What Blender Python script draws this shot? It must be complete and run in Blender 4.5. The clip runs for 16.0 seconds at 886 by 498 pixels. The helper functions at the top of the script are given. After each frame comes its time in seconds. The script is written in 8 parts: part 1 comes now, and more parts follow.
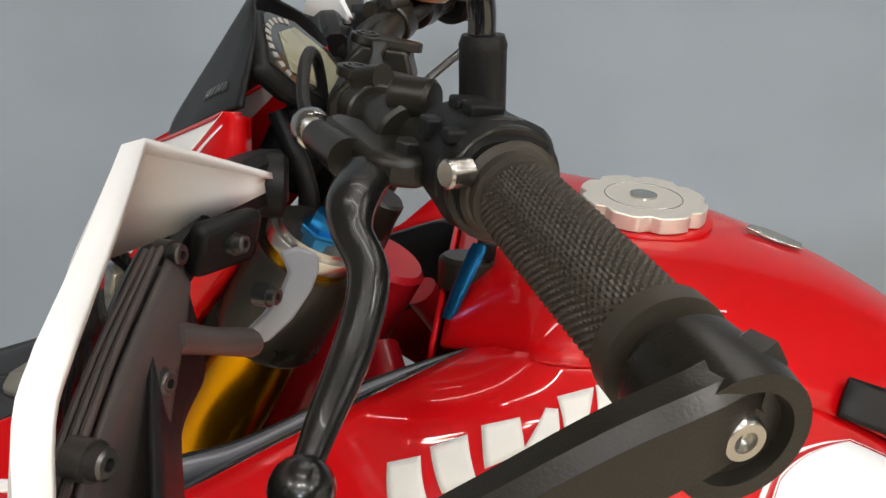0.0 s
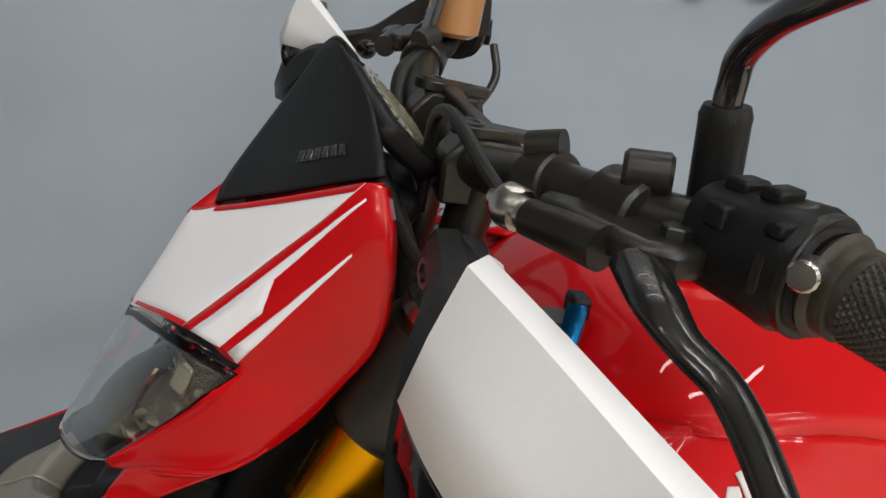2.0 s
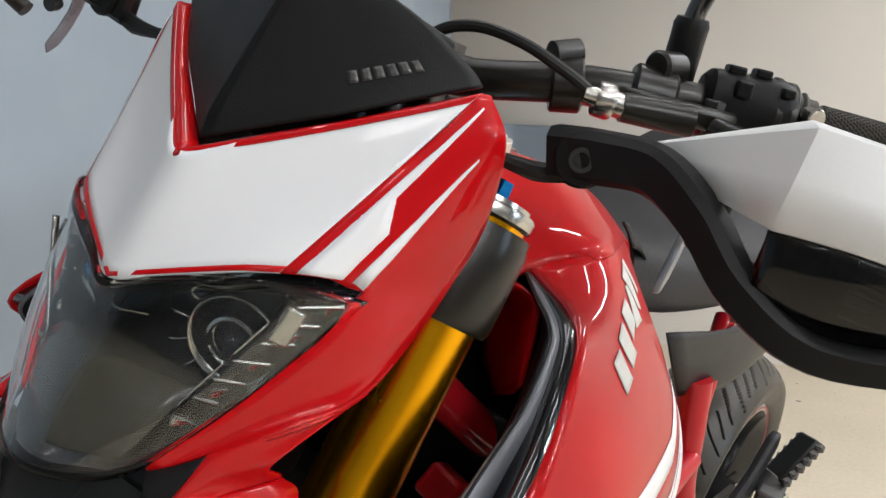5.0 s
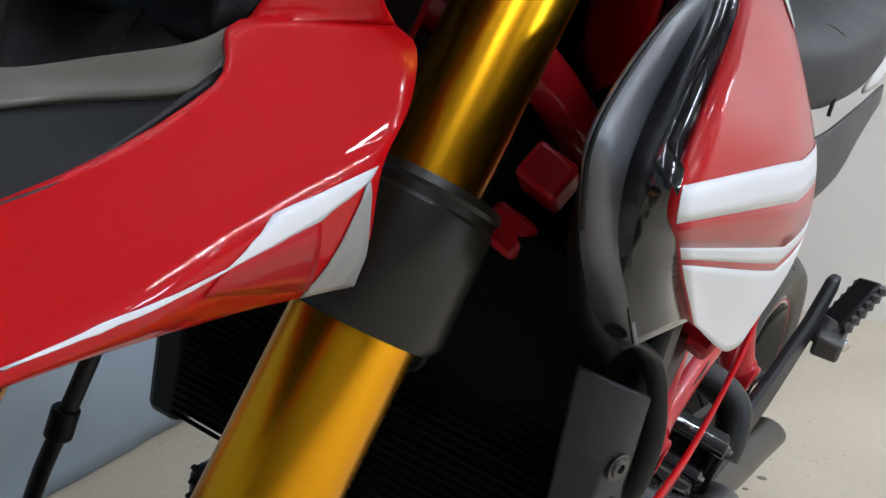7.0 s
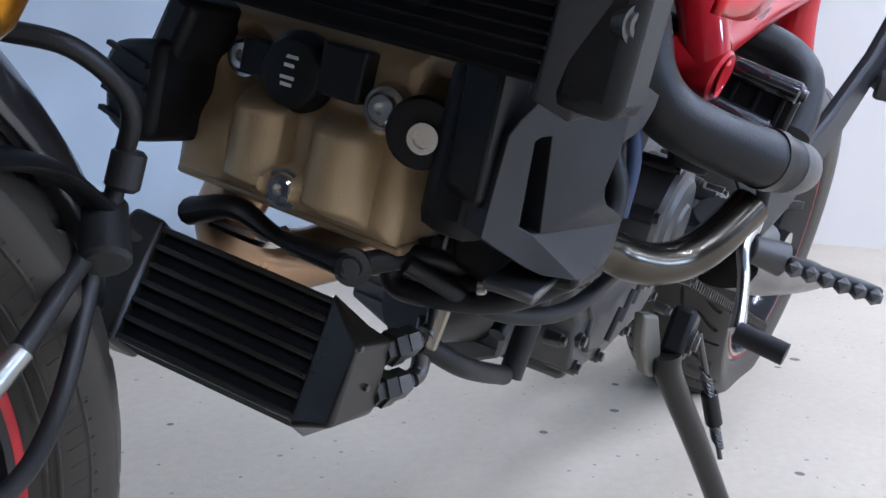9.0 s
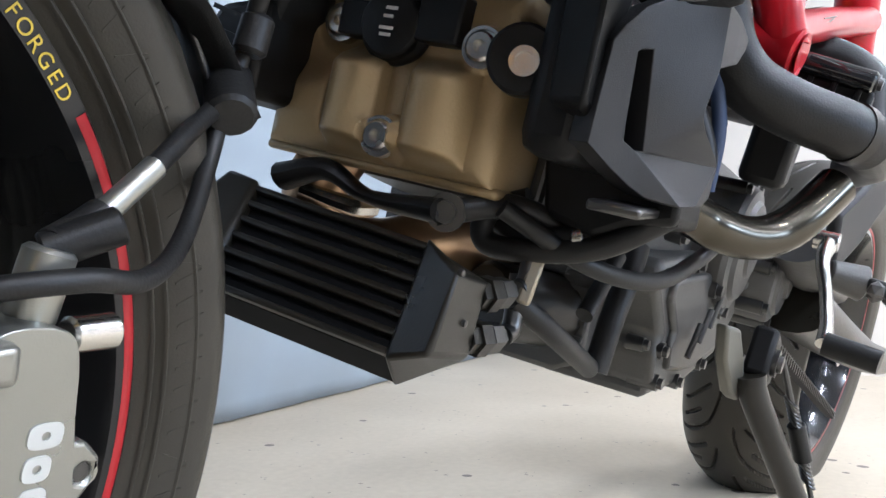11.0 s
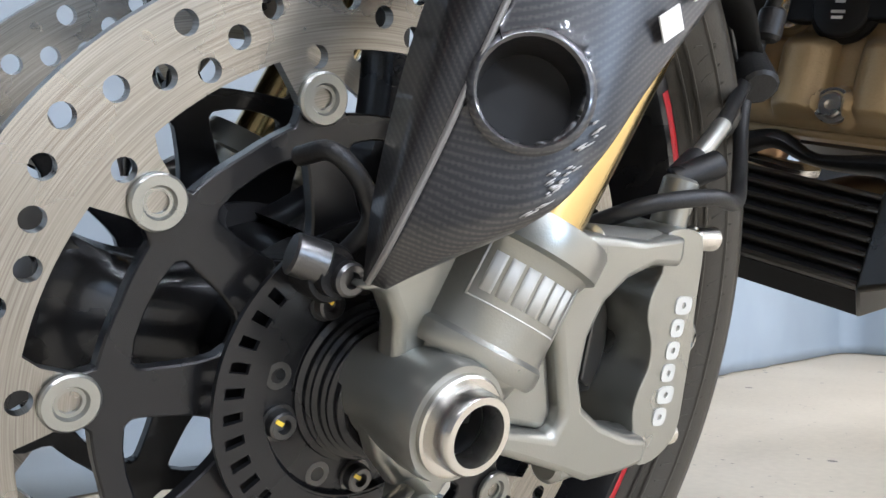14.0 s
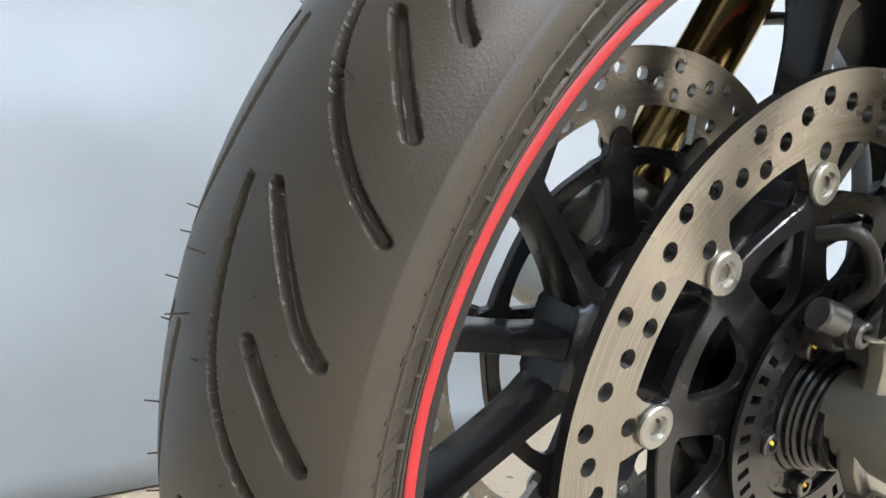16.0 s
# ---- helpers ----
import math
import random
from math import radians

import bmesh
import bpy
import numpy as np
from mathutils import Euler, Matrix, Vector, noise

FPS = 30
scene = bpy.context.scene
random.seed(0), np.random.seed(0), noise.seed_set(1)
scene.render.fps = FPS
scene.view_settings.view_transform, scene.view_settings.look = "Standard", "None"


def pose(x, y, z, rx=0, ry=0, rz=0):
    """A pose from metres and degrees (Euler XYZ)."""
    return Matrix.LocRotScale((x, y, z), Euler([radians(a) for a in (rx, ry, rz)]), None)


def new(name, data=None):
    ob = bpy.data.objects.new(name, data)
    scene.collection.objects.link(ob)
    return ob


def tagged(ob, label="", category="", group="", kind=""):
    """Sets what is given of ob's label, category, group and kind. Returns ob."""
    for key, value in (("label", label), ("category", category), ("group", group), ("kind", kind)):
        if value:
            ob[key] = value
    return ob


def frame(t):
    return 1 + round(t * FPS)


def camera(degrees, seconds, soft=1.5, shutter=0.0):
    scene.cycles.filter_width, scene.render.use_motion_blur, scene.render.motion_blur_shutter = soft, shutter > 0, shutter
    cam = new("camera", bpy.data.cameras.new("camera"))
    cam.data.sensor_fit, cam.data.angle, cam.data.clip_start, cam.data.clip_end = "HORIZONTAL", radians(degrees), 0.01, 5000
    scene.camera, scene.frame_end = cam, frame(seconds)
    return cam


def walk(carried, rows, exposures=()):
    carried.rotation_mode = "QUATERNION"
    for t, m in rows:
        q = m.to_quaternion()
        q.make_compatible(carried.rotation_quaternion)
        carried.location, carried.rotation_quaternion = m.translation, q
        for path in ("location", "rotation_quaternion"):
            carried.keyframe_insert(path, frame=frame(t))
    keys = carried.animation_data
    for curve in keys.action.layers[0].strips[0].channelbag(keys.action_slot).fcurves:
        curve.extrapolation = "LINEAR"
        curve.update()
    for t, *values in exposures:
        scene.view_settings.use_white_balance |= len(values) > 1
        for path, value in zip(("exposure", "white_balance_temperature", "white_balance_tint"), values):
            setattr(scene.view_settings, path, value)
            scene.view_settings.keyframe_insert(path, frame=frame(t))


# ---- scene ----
cam = camera(55.07, 16.0, soft=1.5)
PATH = [
    (0.0, pose(0.4001, -0.8686, 1.0789, 80.29, -7.97, 3.42)),
    (0.5, pose(0.3828, -0.9124, 1.0856, 80.58, -7.87, 2.23)),
    (1.0, pose(0.3406, -0.9176, 1.0901, 80.93, -7.79, -0.50)),
    (1.5, pose(0.2860, -0.8778, 1.0845, 81.46, -7.50, -3.98)),
    (2.0, pose(0.2102, -0.8038, 1.0849, 82.36, -7.21, -10.17)),
    (2.5, pose(0.1499, -0.7944, 1.0740, 83.26, -6.67, -18.19)),
    (3.0, pose(0.0618, -0.8307, 1.0642, 84.35, -5.72, -30.40)),
    (3.2, pose(0.0389, -0.8331, 1.0571, 84.61, -5.29, -35.03)),
    (5.3, pose(-0.1927, -0.5715, 1.0420, 80.43, -2.75, -61.51)),
    (5.5, pose(-0.2040, -0.5552, 1.0344, 80.35, -2.90, -62.05)),
    (6.0, pose(-0.1851, -0.5297, 1.0034, 80.27, -2.98, -62.71)),
    (6.5, pose(-0.1688, -0.5148, 0.9267, 80.01, -3.22, -62.51)),
    (6.7, pose(-0.1573, -0.5134, 0.8839, 79.98, -3.58, -62.19)),
    (6.9, pose(-0.1346, -0.5070, 0.8406, 80.01, -2.89, -62.29)),
    (7.0, pose(-0.1241, -0.5009, 0.8178, 80.09, -2.91, -62.41)),
    (7.1, pose(-0.1129, -0.4970, 0.7934, 80.18, -2.82, -62.21)),
    (7.2, pose(-0.1014, -0.4914, 0.7684, 80.47, -2.47, -62.42)),
    (7.5, pose(-0.0674, -0.4877, 0.7027, 80.24, -2.44, -62.37)),
    (8.0, pose(-0.0458, -0.4900, 0.6189, 80.09, -2.34, -62.39)),
    (8.5, pose(-0.0248, -0.4816, 0.5422, 79.87, -2.21, -62.36)),
    (8.7, pose(-0.0177, -0.4734, 0.5189, 80.02, -2.07, -62.43)),
    (10.8, pose(-0.0320, -0.4314, 0.3661, 91.77, -1.49, -62.49)),
    (11.0, pose(-0.0383, -0.4316, 0.3583, 91.78, -1.52, -60.81)),
    (11.5, pose(-0.0680, -0.4361, 0.3437, 91.59, -1.70, -56.08)),
    (12.0, pose(-0.0909, -0.4382, 0.3257, 91.36, -1.97, -52.07)),
    (12.5, pose(-0.1195, -0.4405, 0.2973, 91.20, -2.17, -48.85)),
    (13.0, pose(-0.1425, -0.4390, 0.2908, 91.18, -2.02, -45.98)),
    (13.5, pose(-0.1659, -0.4321, 0.2976, 91.19, -2.01, -43.54)),
    (14.0, pose(-0.2049, -0.4154, 0.3165, 91.72, -1.36, -41.15)),
    (14.5, pose(-0.2611, -0.4016, 0.3122, 91.99, -1.27, -38.41)),
    (15.0, pose(-0.3071, -0.3909, 0.3249, 90.73, -1.75, -37.40)),
    (15.5, pose(-0.3559, -0.3745, 0.3457, 89.58, -2.57, -36.45)),
    (16.0, pose(-0.3934, -0.3629, 0.3467, 89.24, -2.69, -36.15)),
]
walk(cam, PATH, [(0.0, -0.68, 6700, 11), (1.2, -0.71, 6600, 11), (2.0, -0.82, 6500, 11), (3.2, -0.74, 6400, 10), (5.4, -0.58, 6200, 10), (6.9, -0.88, 5700, 10), (8.2, -0.3, 4500, 15), (8.8, -0.25, 4850, 16), (10.8, 0.2, 5450, 12), (13.0, 0.33, 5600, 13), (15.0, 0.52, 5800, 12), (16.0, 0.78, 6100, 12)])

# ---- world and lights ----
world = bpy.data.worlds.new("world")
scene.world = world
world.use_nodes = True
world.node_tree.nodes["Background"].inputs[0].default_value = (0.8, 0.85, 0.95, 1)
world.node_tree.nodes["Background"].inputs[1].default_value = 0.02


def strip_light(name, x, y, z, length, turn, watts, colour=(1.0, 0.985, 0.97)):
    lamp = bpy.data.lights.new(name, "AREA")
    lamp.shape, lamp.size, lamp.size_y = "RECTANGLE", length, 0.03
    lamp.energy, lamp.color = watts, colour
    ob = new(name, lamp)
    ob.matrix_world = pose(x, y, z, 0, 0, turn)
    return ob


for lx, ly, watts in ((0.5, 0.45, 3), (0.9, 0.12, 4), (0.4, -0.25, 5), (1.6, -0.55, 8), (-1.6, -1.3, 6), (0.5, -1.3, 14), (2.6, -1.3, 26), (-1.7, -2.6, 46), (-1.7, -2.85, 46), (0.6, -2.6, 46), (0.6, -2.85, 46), (2.8, -2.6, 46), (2.8, -2.85, 46),
                      (-0.6, -5.6, 48), (-0.6, -5.95, 48), (1.9, -5.6, 48), (1.9, -5.95, 48)):
    strip_light("tube_light", lx, ly, 2.72, 1.3, 0, watts)
daylight = bpy.data.lights.new("window_daylight", "AREA")
daylight.shape, daylight.size, daylight.size_y = "RECTANGLE", 1.0, 0.6
daylight.energy, daylight.color = 165, (0.72, 0.86, 1.0)
new("window_daylight", daylight).matrix_world = pose(1.2, -8.12, 1.75, 90, 0, 0)


# ---- materials ----
def surface(name, colour, rough=0.5, metal=0.0, coat=0.0, fine=400.0, fine_amount=0.06, broad=12.0, broad_amount=0.08,
            bump=0.05, bump_scale=900.0, rough_vary=0.08, colour2=None, stretch=(1, 1, 1), ior=1.5, spec=0.5):
    """A painted, moulded or cast surface with grain, broad tone changes and fine relief."""
    m = bpy.data.materials.new(name)
    m.use_nodes = True
    nt = m.node_tree
    b = nt.nodes["Principled BSDF"]
    tc = nt.nodes.new("ShaderNodeTexCoord")
    mp = nt.nodes.new("ShaderNodeMapping")
    mp.inputs["Scale"].default_value = stretch
    nt.links.new(tc.outputs["Object"], mp.inputs[0])

    def noise_at(scale, detail):
        n = nt.nodes.new("ShaderNodeTexNoise")
        n.inputs["Scale"].default_value, n.inputs["Detail"].default_value = scale, detail
        nt.links.new(mp.outputs[0], n.inputs["Vector"])
        return n
    big, small = noise_at(broad, 5), noise_at(fine, 3)
    dark = colour2 or tuple(c * 0.6 for c in colour)
    mix1 = nt.nodes.new("ShaderNodeMix")
    mix1.data_type = "RGBA"
    mix1.inputs[6].default_value, mix1.inputs[7].default_value = (*colour, 1), (*dark, 1)
    ma = nt.nodes.new("ShaderNodeMath")
    ma.operation = "MULTIPLY_ADD"
    ma.inputs[1].default_value, ma.inputs[2].default_value = broad_amount * 2, -broad_amount * 0.5
    nt.links.new(big.outputs["Fac"], ma.inputs[0])
    mb = nt.nodes.new("ShaderNodeMath")
    mb.operation = "MULTIPLY_ADD"
    mb.use_clamp = True
    mb.inputs[1].default_value = fine_amount * 2
    nt.links.new(small.outputs["Fac"], mb.inputs[0])
    nt.links.new(ma.outputs[0], mb.inputs[2])
    nt.links.new(mb.outputs[0], mix1.inputs[0])
    nt.links.new(mix1.outputs[2], b.inputs["Base Color"])
    mr = nt.nodes.new("ShaderNodeMath")
    mr.operation = "MULTIPLY_ADD"
    mr.use_clamp = True
    mr.inputs[1].default_value, mr.inputs[2].default_value = rough_vary * 2, rough - rough_vary
    nt.links.new(big.outputs["Fac"], mr.inputs[0])
    nt.links.new(mr.outputs[0], b.inputs["Roughness"])
    b.inputs["Metallic"].default_value, b.inputs["IOR"].default_value = metal, ior
    b.inputs["Specular IOR Level"].default_value = spec
    b.inputs["Coat Weight"].default_value, b.inputs["Coat Roughness"].default_value = coat, 0.012
    if bump:
        bn = noise_at(bump_scale, 2)
        bp = nt.nodes.new("ShaderNodeBump")
        bp.inputs["Strength"].default_value, bp.inputs["Distance"].default_value = bump, 0.001
        nt.links.new(bn.outputs["Fac"], bp.inputs["Height"])
        nt.links.new(bp.outputs[0], b.inputs["Normal"])
    return m


def carbon_weave(name):
    m = surface(name, (0.018, 0.018, 0.02), 0.35, 0, 0.5, bump=0)
    nt = m.node_tree
    b = nt.nodes["Principled BSDF"]
    tc = nt.nodes.new("ShaderNodeTexCoord")
    mp = nt.nodes.new("ShaderNodeMapping")
    mp.inputs["Rotation"].default_value = (radians(90), 0, radians(0))
    nt.links.new(tc.outputs["Object"], mp.inputs[0])
    w1 = nt.nodes.new("ShaderNodeTexWave")
    w1.bands_direction = "DIAGONAL"
    w1.inputs["Scale"].default_value, w1.inputs["Distortion"].default_value = 300, 0.3
    w2 = nt.nodes.new("ShaderNodeTexVoronoi")
    w2.inputs["Scale"].default_value, w2.inputs["Randomness"].default_value = 700, 0.1
    nt.links.new(mp.outputs[0], w1.inputs["Vector"])
    nt.links.new(mp.outputs[0], w2.inputs["Vector"])
    mx = nt.nodes.new("ShaderNodeMath")
    mx.operation = "MULTIPLY"
    nt.links.new(w1.outputs["Fac"], mx.inputs[0])
    nt.links.new(w2.outputs["Distance"], mx.inputs[1])
    ramp = nt.nodes.new("ShaderNodeValToRGB")
    ramp.color_ramp.elements[0].position, ramp.color_ramp.elements[1].position = 0.1, 0.6
    ramp.color_ramp.elements[0].color, ramp.color_ramp.elements[1].color = (0.008, 0.008, 0.0085, 1), (0.034, 0.031, 0.029, 1)
    nt.links.new(mx.outputs[0], ramp.inputs[0])
    nt.links.new(ramp.outputs[0], b.inputs["Base Color"])
    return m


def clear(name, colour, rough=0.02, ior=1.45):
    m = bpy.data.materials.new(name)
    m.use_nodes = True
    b = m.node_tree.nodes["Principled BSDF"]
    b.inputs["Base Color"].default_value = (*colour, 1)
    b.inputs["Transmission Weight"].default_value, b.inputs["Roughness"].default_value = 1.0, rough
    b.inputs["IOR"].default_value = ior
    return m


RED = surface("red_lacquer", (0.47, 0.002, 0.004), 0.4, 0, 0.6, spec=0.06, fine_amount=0.03, broad_amount=0.05, bump=0.0, rough_vary=0.04)
WHITE = surface("white_lacquer", (0.75, 0.75, 0.755), 0.42, 0, 0.15, fine_amount=0.02, broad_amount=0.06, bump=0.01, rough_vary=0.05)
WHITE_MATT = surface("white_moulded_plastic", (0.79, 0.785, 0.77), 0.42, fine_amount=0.05, broad_amount=0.1, bump=0.06, bump_scale=1500)
BLACK = surface("black_moulded_plastic", (0.006, 0.006, 0.006), 0.4, spec=0.2, bump=0.25, bump_scale=1400, colour2=(0.014, 0.0135, 0.013), broad_amount=0.25)
GREY_PLASTIC = surface("grey_moulded_plastic", (0.019, 0.019, 0.0205), 0.42, spec=0.22, bump=0.2, bump_scale=1400, colour2=(0.034, 0.0335, 0.032), broad_amount=0.25)
GLOSS_BLACK = surface("gloss_black_paint", (0.012, 0.012, 0.013), 0.15, 0, 1.0, bump=0, rough_vary=0.05)
BLACK_METAL = surface("black_anodised_metal", (0.010, 0.0088, 0.0063), 0.30, 0.0, spec=0.4, bump=0.12, colour2=(0.026, 0.0225, 0.016), broad_amount=0.2)
RUBBER = surface("black_rubber", (0.008, 0.0078, 0.0075), 0.45, spec=0.3, bump=0.2, bump_scale=700, colour2=(0.018, 0.017, 0.016), broad_amount=0.3)
TYRE = surface("tyre_rubber", (0.026, 0.0235, 0.0185), 0.38, spec=0.32, bump=0.15, bump_scale=900, colour2=(0.056, 0.048, 0.035), broad_amount=0.4, broad=14)
GOLD = surface("gold_anodised_tube", (0.84, 0.39, 0.004), 0.26, 1.0, bump=0.02, fine=1200, broad_amount=0.06, stretch=(1, 1, 0.05), rough_vary=0.05)
PALE_GOLD = surface("pale_gold_fork_leg", (0.64, 0.48, 0.21), 0.16, 1.0, bump=0.0, broad_amount=0.05, rough_vary=0.04)
CAST_GREY = surface("grey_cast_alloy", (0.285, 0.283, 0.255), 0.29, 0.8, bump=0.08, bump_scale=1200, colour2=(0.215, 0.216, 0.195), broad_amount=0.25)
ALLOY = surface("bare_alloy", (0.55, 0.535, 0.50), 0.25, 1.0, bump=0.06, broad_amount=0.15, colour2=(0.4, 0.37, 0.33))


def turned_steel(name):
    """Ground steel with worn tracks that run round the centre of its object."""
    m = surface(name, (0.3, 0.287, 0.262), 0.28, 1.0, bump=0.05, bump_scale=600, broad_amount=0.2, broad=18, rough_vary=0.1)
    nt = m.node_tree
    b = nt.nodes["Principled BSDF"]
    old = b.inputs["Base Color"].links[0].from_socket
    tc, sep = nt.nodes.new("ShaderNodeTexCoord"), nt.nodes.new("ShaderNodeSeparateXYZ")
    nt.links.new(tc.outputs["Object"], sep.inputs[0])
    flat, far = nt.nodes.new("ShaderNodeCombineXYZ"), nt.nodes.new("ShaderNodeVectorMath")
    far.operation = "LENGTH"
    nt.links.new(sep.outputs[0], flat.inputs[0])
    nt.links.new(sep.outputs[2], flat.inputs[1])
    nt.links.new(flat.outputs[0], far.inputs[0])
    turn = nt.nodes.new("ShaderNodeMath")
    turn.operation = "ARCTAN2"
    nt.links.new(sep.outputs[2], turn.inputs[0])
    nt.links.new(sep.outputs[0], turn.inputs[1])
    polar, noise = nt.nodes.new("ShaderNodeCombineXYZ"), nt.nodes.new("ShaderNodeTexNoise")
    wide = nt.nodes.new("ShaderNodeMath")
    wide.operation = "MULTIPLY"
    wide.inputs[1].default_value = 700.0
    nt.links.new(far.outputs["Value"], wide.inputs[0])
    nt.links.new(wide.outputs[0], polar.inputs[0])
    nt.links.new(turn.outputs[0], polar.inputs[1])
    noise.inputs["Scale"].default_value, noise.inputs["Detail"].default_value = 2.6, 6
    nt.links.new(polar.outputs[0], noise.inputs["Vector"])
    ramp = nt.nodes.new("ShaderNodeValToRGB")
    ramp.color_ramp.elements[0].position, ramp.color_ramp.elements[1].position = 0.34, 0.66
    ramp.color_ramp.elements[0].color, ramp.color_ramp.elements[1].color = (0.72, 0.70, 0.67, 1), (1.14, 1.14, 1.13, 1)
    nt.links.new(noise.outputs["Fac"], ramp.inputs[0])
    mul = nt.nodes.new("ShaderNodeMix")
    mul.data_type, mul.blend_type = "RGBA", "MULTIPLY"
    mul.inputs[0].default_value = 1.0
    nt.links.new(old, mul.inputs[6])
    nt.links.new(ramp.outputs[0], mul.inputs[7])
    nt.links.new(mul.outputs[2], b.inputs["Base Color"])
    return m


DISC = turned_steel("worn_disc_steel")
BOLT = surface("dark_steel_bolt", (0.10, 0.098, 0.095), 0.32, 0.9, bump=0.1)
BRONZE = surface("bronze_engine_paint", (0.31, 0.225, 0.115), 0.4, 0.3, bump=0.3, bump_scale=500, colour2=(0.2, 0.14, 0.07), broad_amount=0.25)
ENGINE = surface("grey_engine_casting", (0.07, 0.069, 0.067), 0.45, 0.5, bump=0.3, bump_scale=500, colour2=(0.14, 0.135, 0.125), broad_amount=0.3)
BLUE = surface("blue_anodised_metal", (0.02, 0.25, 0.6), 0.25, 0.9, bump=0.02)
SEAT = surface("black_seat_vinyl", (0.02, 0.02, 0.0215), 0.55, spec=0.3, bump=0.5, bump_scale=500, broad_amount=0.15)
RED_FRAME = surface("red_frame_paint", (0.40, 0.008, 0.014), 0.35, 0, 0.5, spec=0.12, bump=0.03)
RIM_BLACK = surface("black_wheel_paint", (0.007, 0.007, 0.0075), 0.28, 0, 0.15, spec=0.3, bump=0.02, rough_vary=0.08)
RED_TAPE = surface("red_rim_tape", (0.33, 0.008, 0.012), 0.45, bump=0.05)
YELLOW = surface("yellow_print", (0.7, 0.5, 0.04), 0.5, bump=0)
PRINT = surface("pale_print", (0.6, 0.585, 0.545), 0.45, bump=0, broad_amount=0.1)
GREY_PRINT = surface("grey_print", (0.32, 0.31, 0.29), 0.4, bump=0)
# near-black that stands for the shade inside holes and recesses
HOLE_SHADE = surface("hole_shade_black", (0.004, 0.004, 0.004), 0.7, bump=0)
CARBON = carbon_weave("carbon_weave")
CONCRETE = surface("worn_concrete", (0.66, 0.575, 0.44), 0.55, fine=60, fine_amount=0.25, broad=1.6, broad_amount=0.45, bump=0.35, bump_scale=220, colour2=(0.43, 0.365, 0.27), rough_vary=0.12)
CLOTH = surface("pale_blue_backdrop_cloth", (0.325, 0.375, 0.42), 0.75, fine=900, fine_amount=0.08, broad=1.8, broad_amount=0.55, bump=0.15, bump_scale=700, colour2=(0.195, 0.23, 0.26))
WALL = surface("cream_wall_paint", (0.74, 0.69, 0.62), 0.8, fine=200, broad=0.8, broad_amount=0.15, bump=0.1, bump_scale=250, colour2=(0.62, 0.58, 0.52))
WALL_GREY = surface("dark_grey_wall_paint", (0.16, 0.16, 0.165), 0.8, broad=0.8, bump=0.05)
CEIL = surface("grey_ceiling_paint", (0.22, 0.22, 0.22), 0.85, broad=0.8, bump=0.05)
LENS = clear("clear_lens", (0.93, 0.95, 0.95), 0.02)
SMOKE = clear("smoked_lens", (0.12, 0.11, 0.10), 0.06)




def specks(m, colour, scale, size):
    """Small dark spots strewn over a surface."""
    nt = m.node_tree
    b = nt.nodes["Principled BSDF"]
    old = b.inputs["Base Color"].links[0].from_socket
    tc = nt.nodes.new("ShaderNodeTexCoord")
    vo = nt.nodes.new("ShaderNodeTexVoronoi")
    vo.inputs["Scale"].default_value = scale
    nt.links.new(tc.outputs["Object"], vo.inputs["Vector"])
    no = nt.nodes.new("ShaderNodeTexNoise")
    no.inputs["Scale"].default_value = scale * 0.35
    nt.links.new(tc.outputs["Object"], no.inputs["Vector"])
    mu = nt.nodes.new("ShaderNodeMath")
    mu.operation = "MULTIPLY_ADD"
    mu.inputs[1].default_value, mu.inputs[2].default_value = -0.55, 0.30
    nt.links.new(no.outputs["Fac"], mu.inputs[0])
    cmp_ = nt.nodes.new("ShaderNodeMath")
    cmp_.operation = "LESS_THAN"
    ad = nt.nodes.new("ShaderNodeMath")
    ad.operation = "ADD"
    ad.inputs[1].default_value = size
    nt.links.new(mu.outputs[0], ad.inputs[0])
    nt.links.new(vo.outputs["Distance"], cmp_.inputs[0])
    nt.links.new(ad.outputs[0], cmp_.inputs[1])
    mix = nt.nodes.new("ShaderNodeMix")
    mix.data_type = "RGBA"
    mix.inputs[7].default_value = (*colour, 1)
    nt.links.new(cmp_.outputs[0], mix.inputs[0])
    nt.links.new(old, mix.inputs[6])
    nt.links.new(mix.outputs[2], b.inputs["Base Color"])


specks(CONCRETE, (0.16, 0.13, 0.10), 9.0, 0.02)
specks(CONCRETE, (0.30, 0.25, 0.19), 40.0, 0.03)


# ---- mesh helpers ----
def spline(pts, n=8):
    """Points along a smooth curve through pts, n to a span."""
    pts = [Vector(p) for p in pts]
    if n <= 1 or len(pts) < 3:
        return pts
    q = [pts[0] * 2 - pts[1], *pts, pts[-1] * 2 - pts[-2]]
    out = []
    for i in range(1, len(q) - 2):
        a, b, c, d = q[i - 1:i + 3]
        for k in range(n):
            t = k / n
            out.append(0.5 * ((2 * b) + (c - a) * t + (2 * a - 5 * b + 4 * c - d) * t * t + (3 * b - a - 3 * c + d) * t ** 3))
    out.append(pts[-1])
    return out


def frames(pts, closed=False):
    """Two cross directions at each point of a curve, turned as little as can be."""
    n = len(pts)
    tans = []
    for i in range(n):
        a, b = pts[max(i - 1, 0)], pts[min(i + 1, n - 1)]
        tans.append((b - a).normalized())
    ref = Vector((0, 0, 1)) if abs(tans[0].z) < 0.9 else Vector((1, 0, 0))
    u = tans[0].cross(ref).normalized()
    out = []
    for t in tans:
        u = (u - t * u.dot(t)).normalized()
        out.append((u, t.cross(u)))
    return out


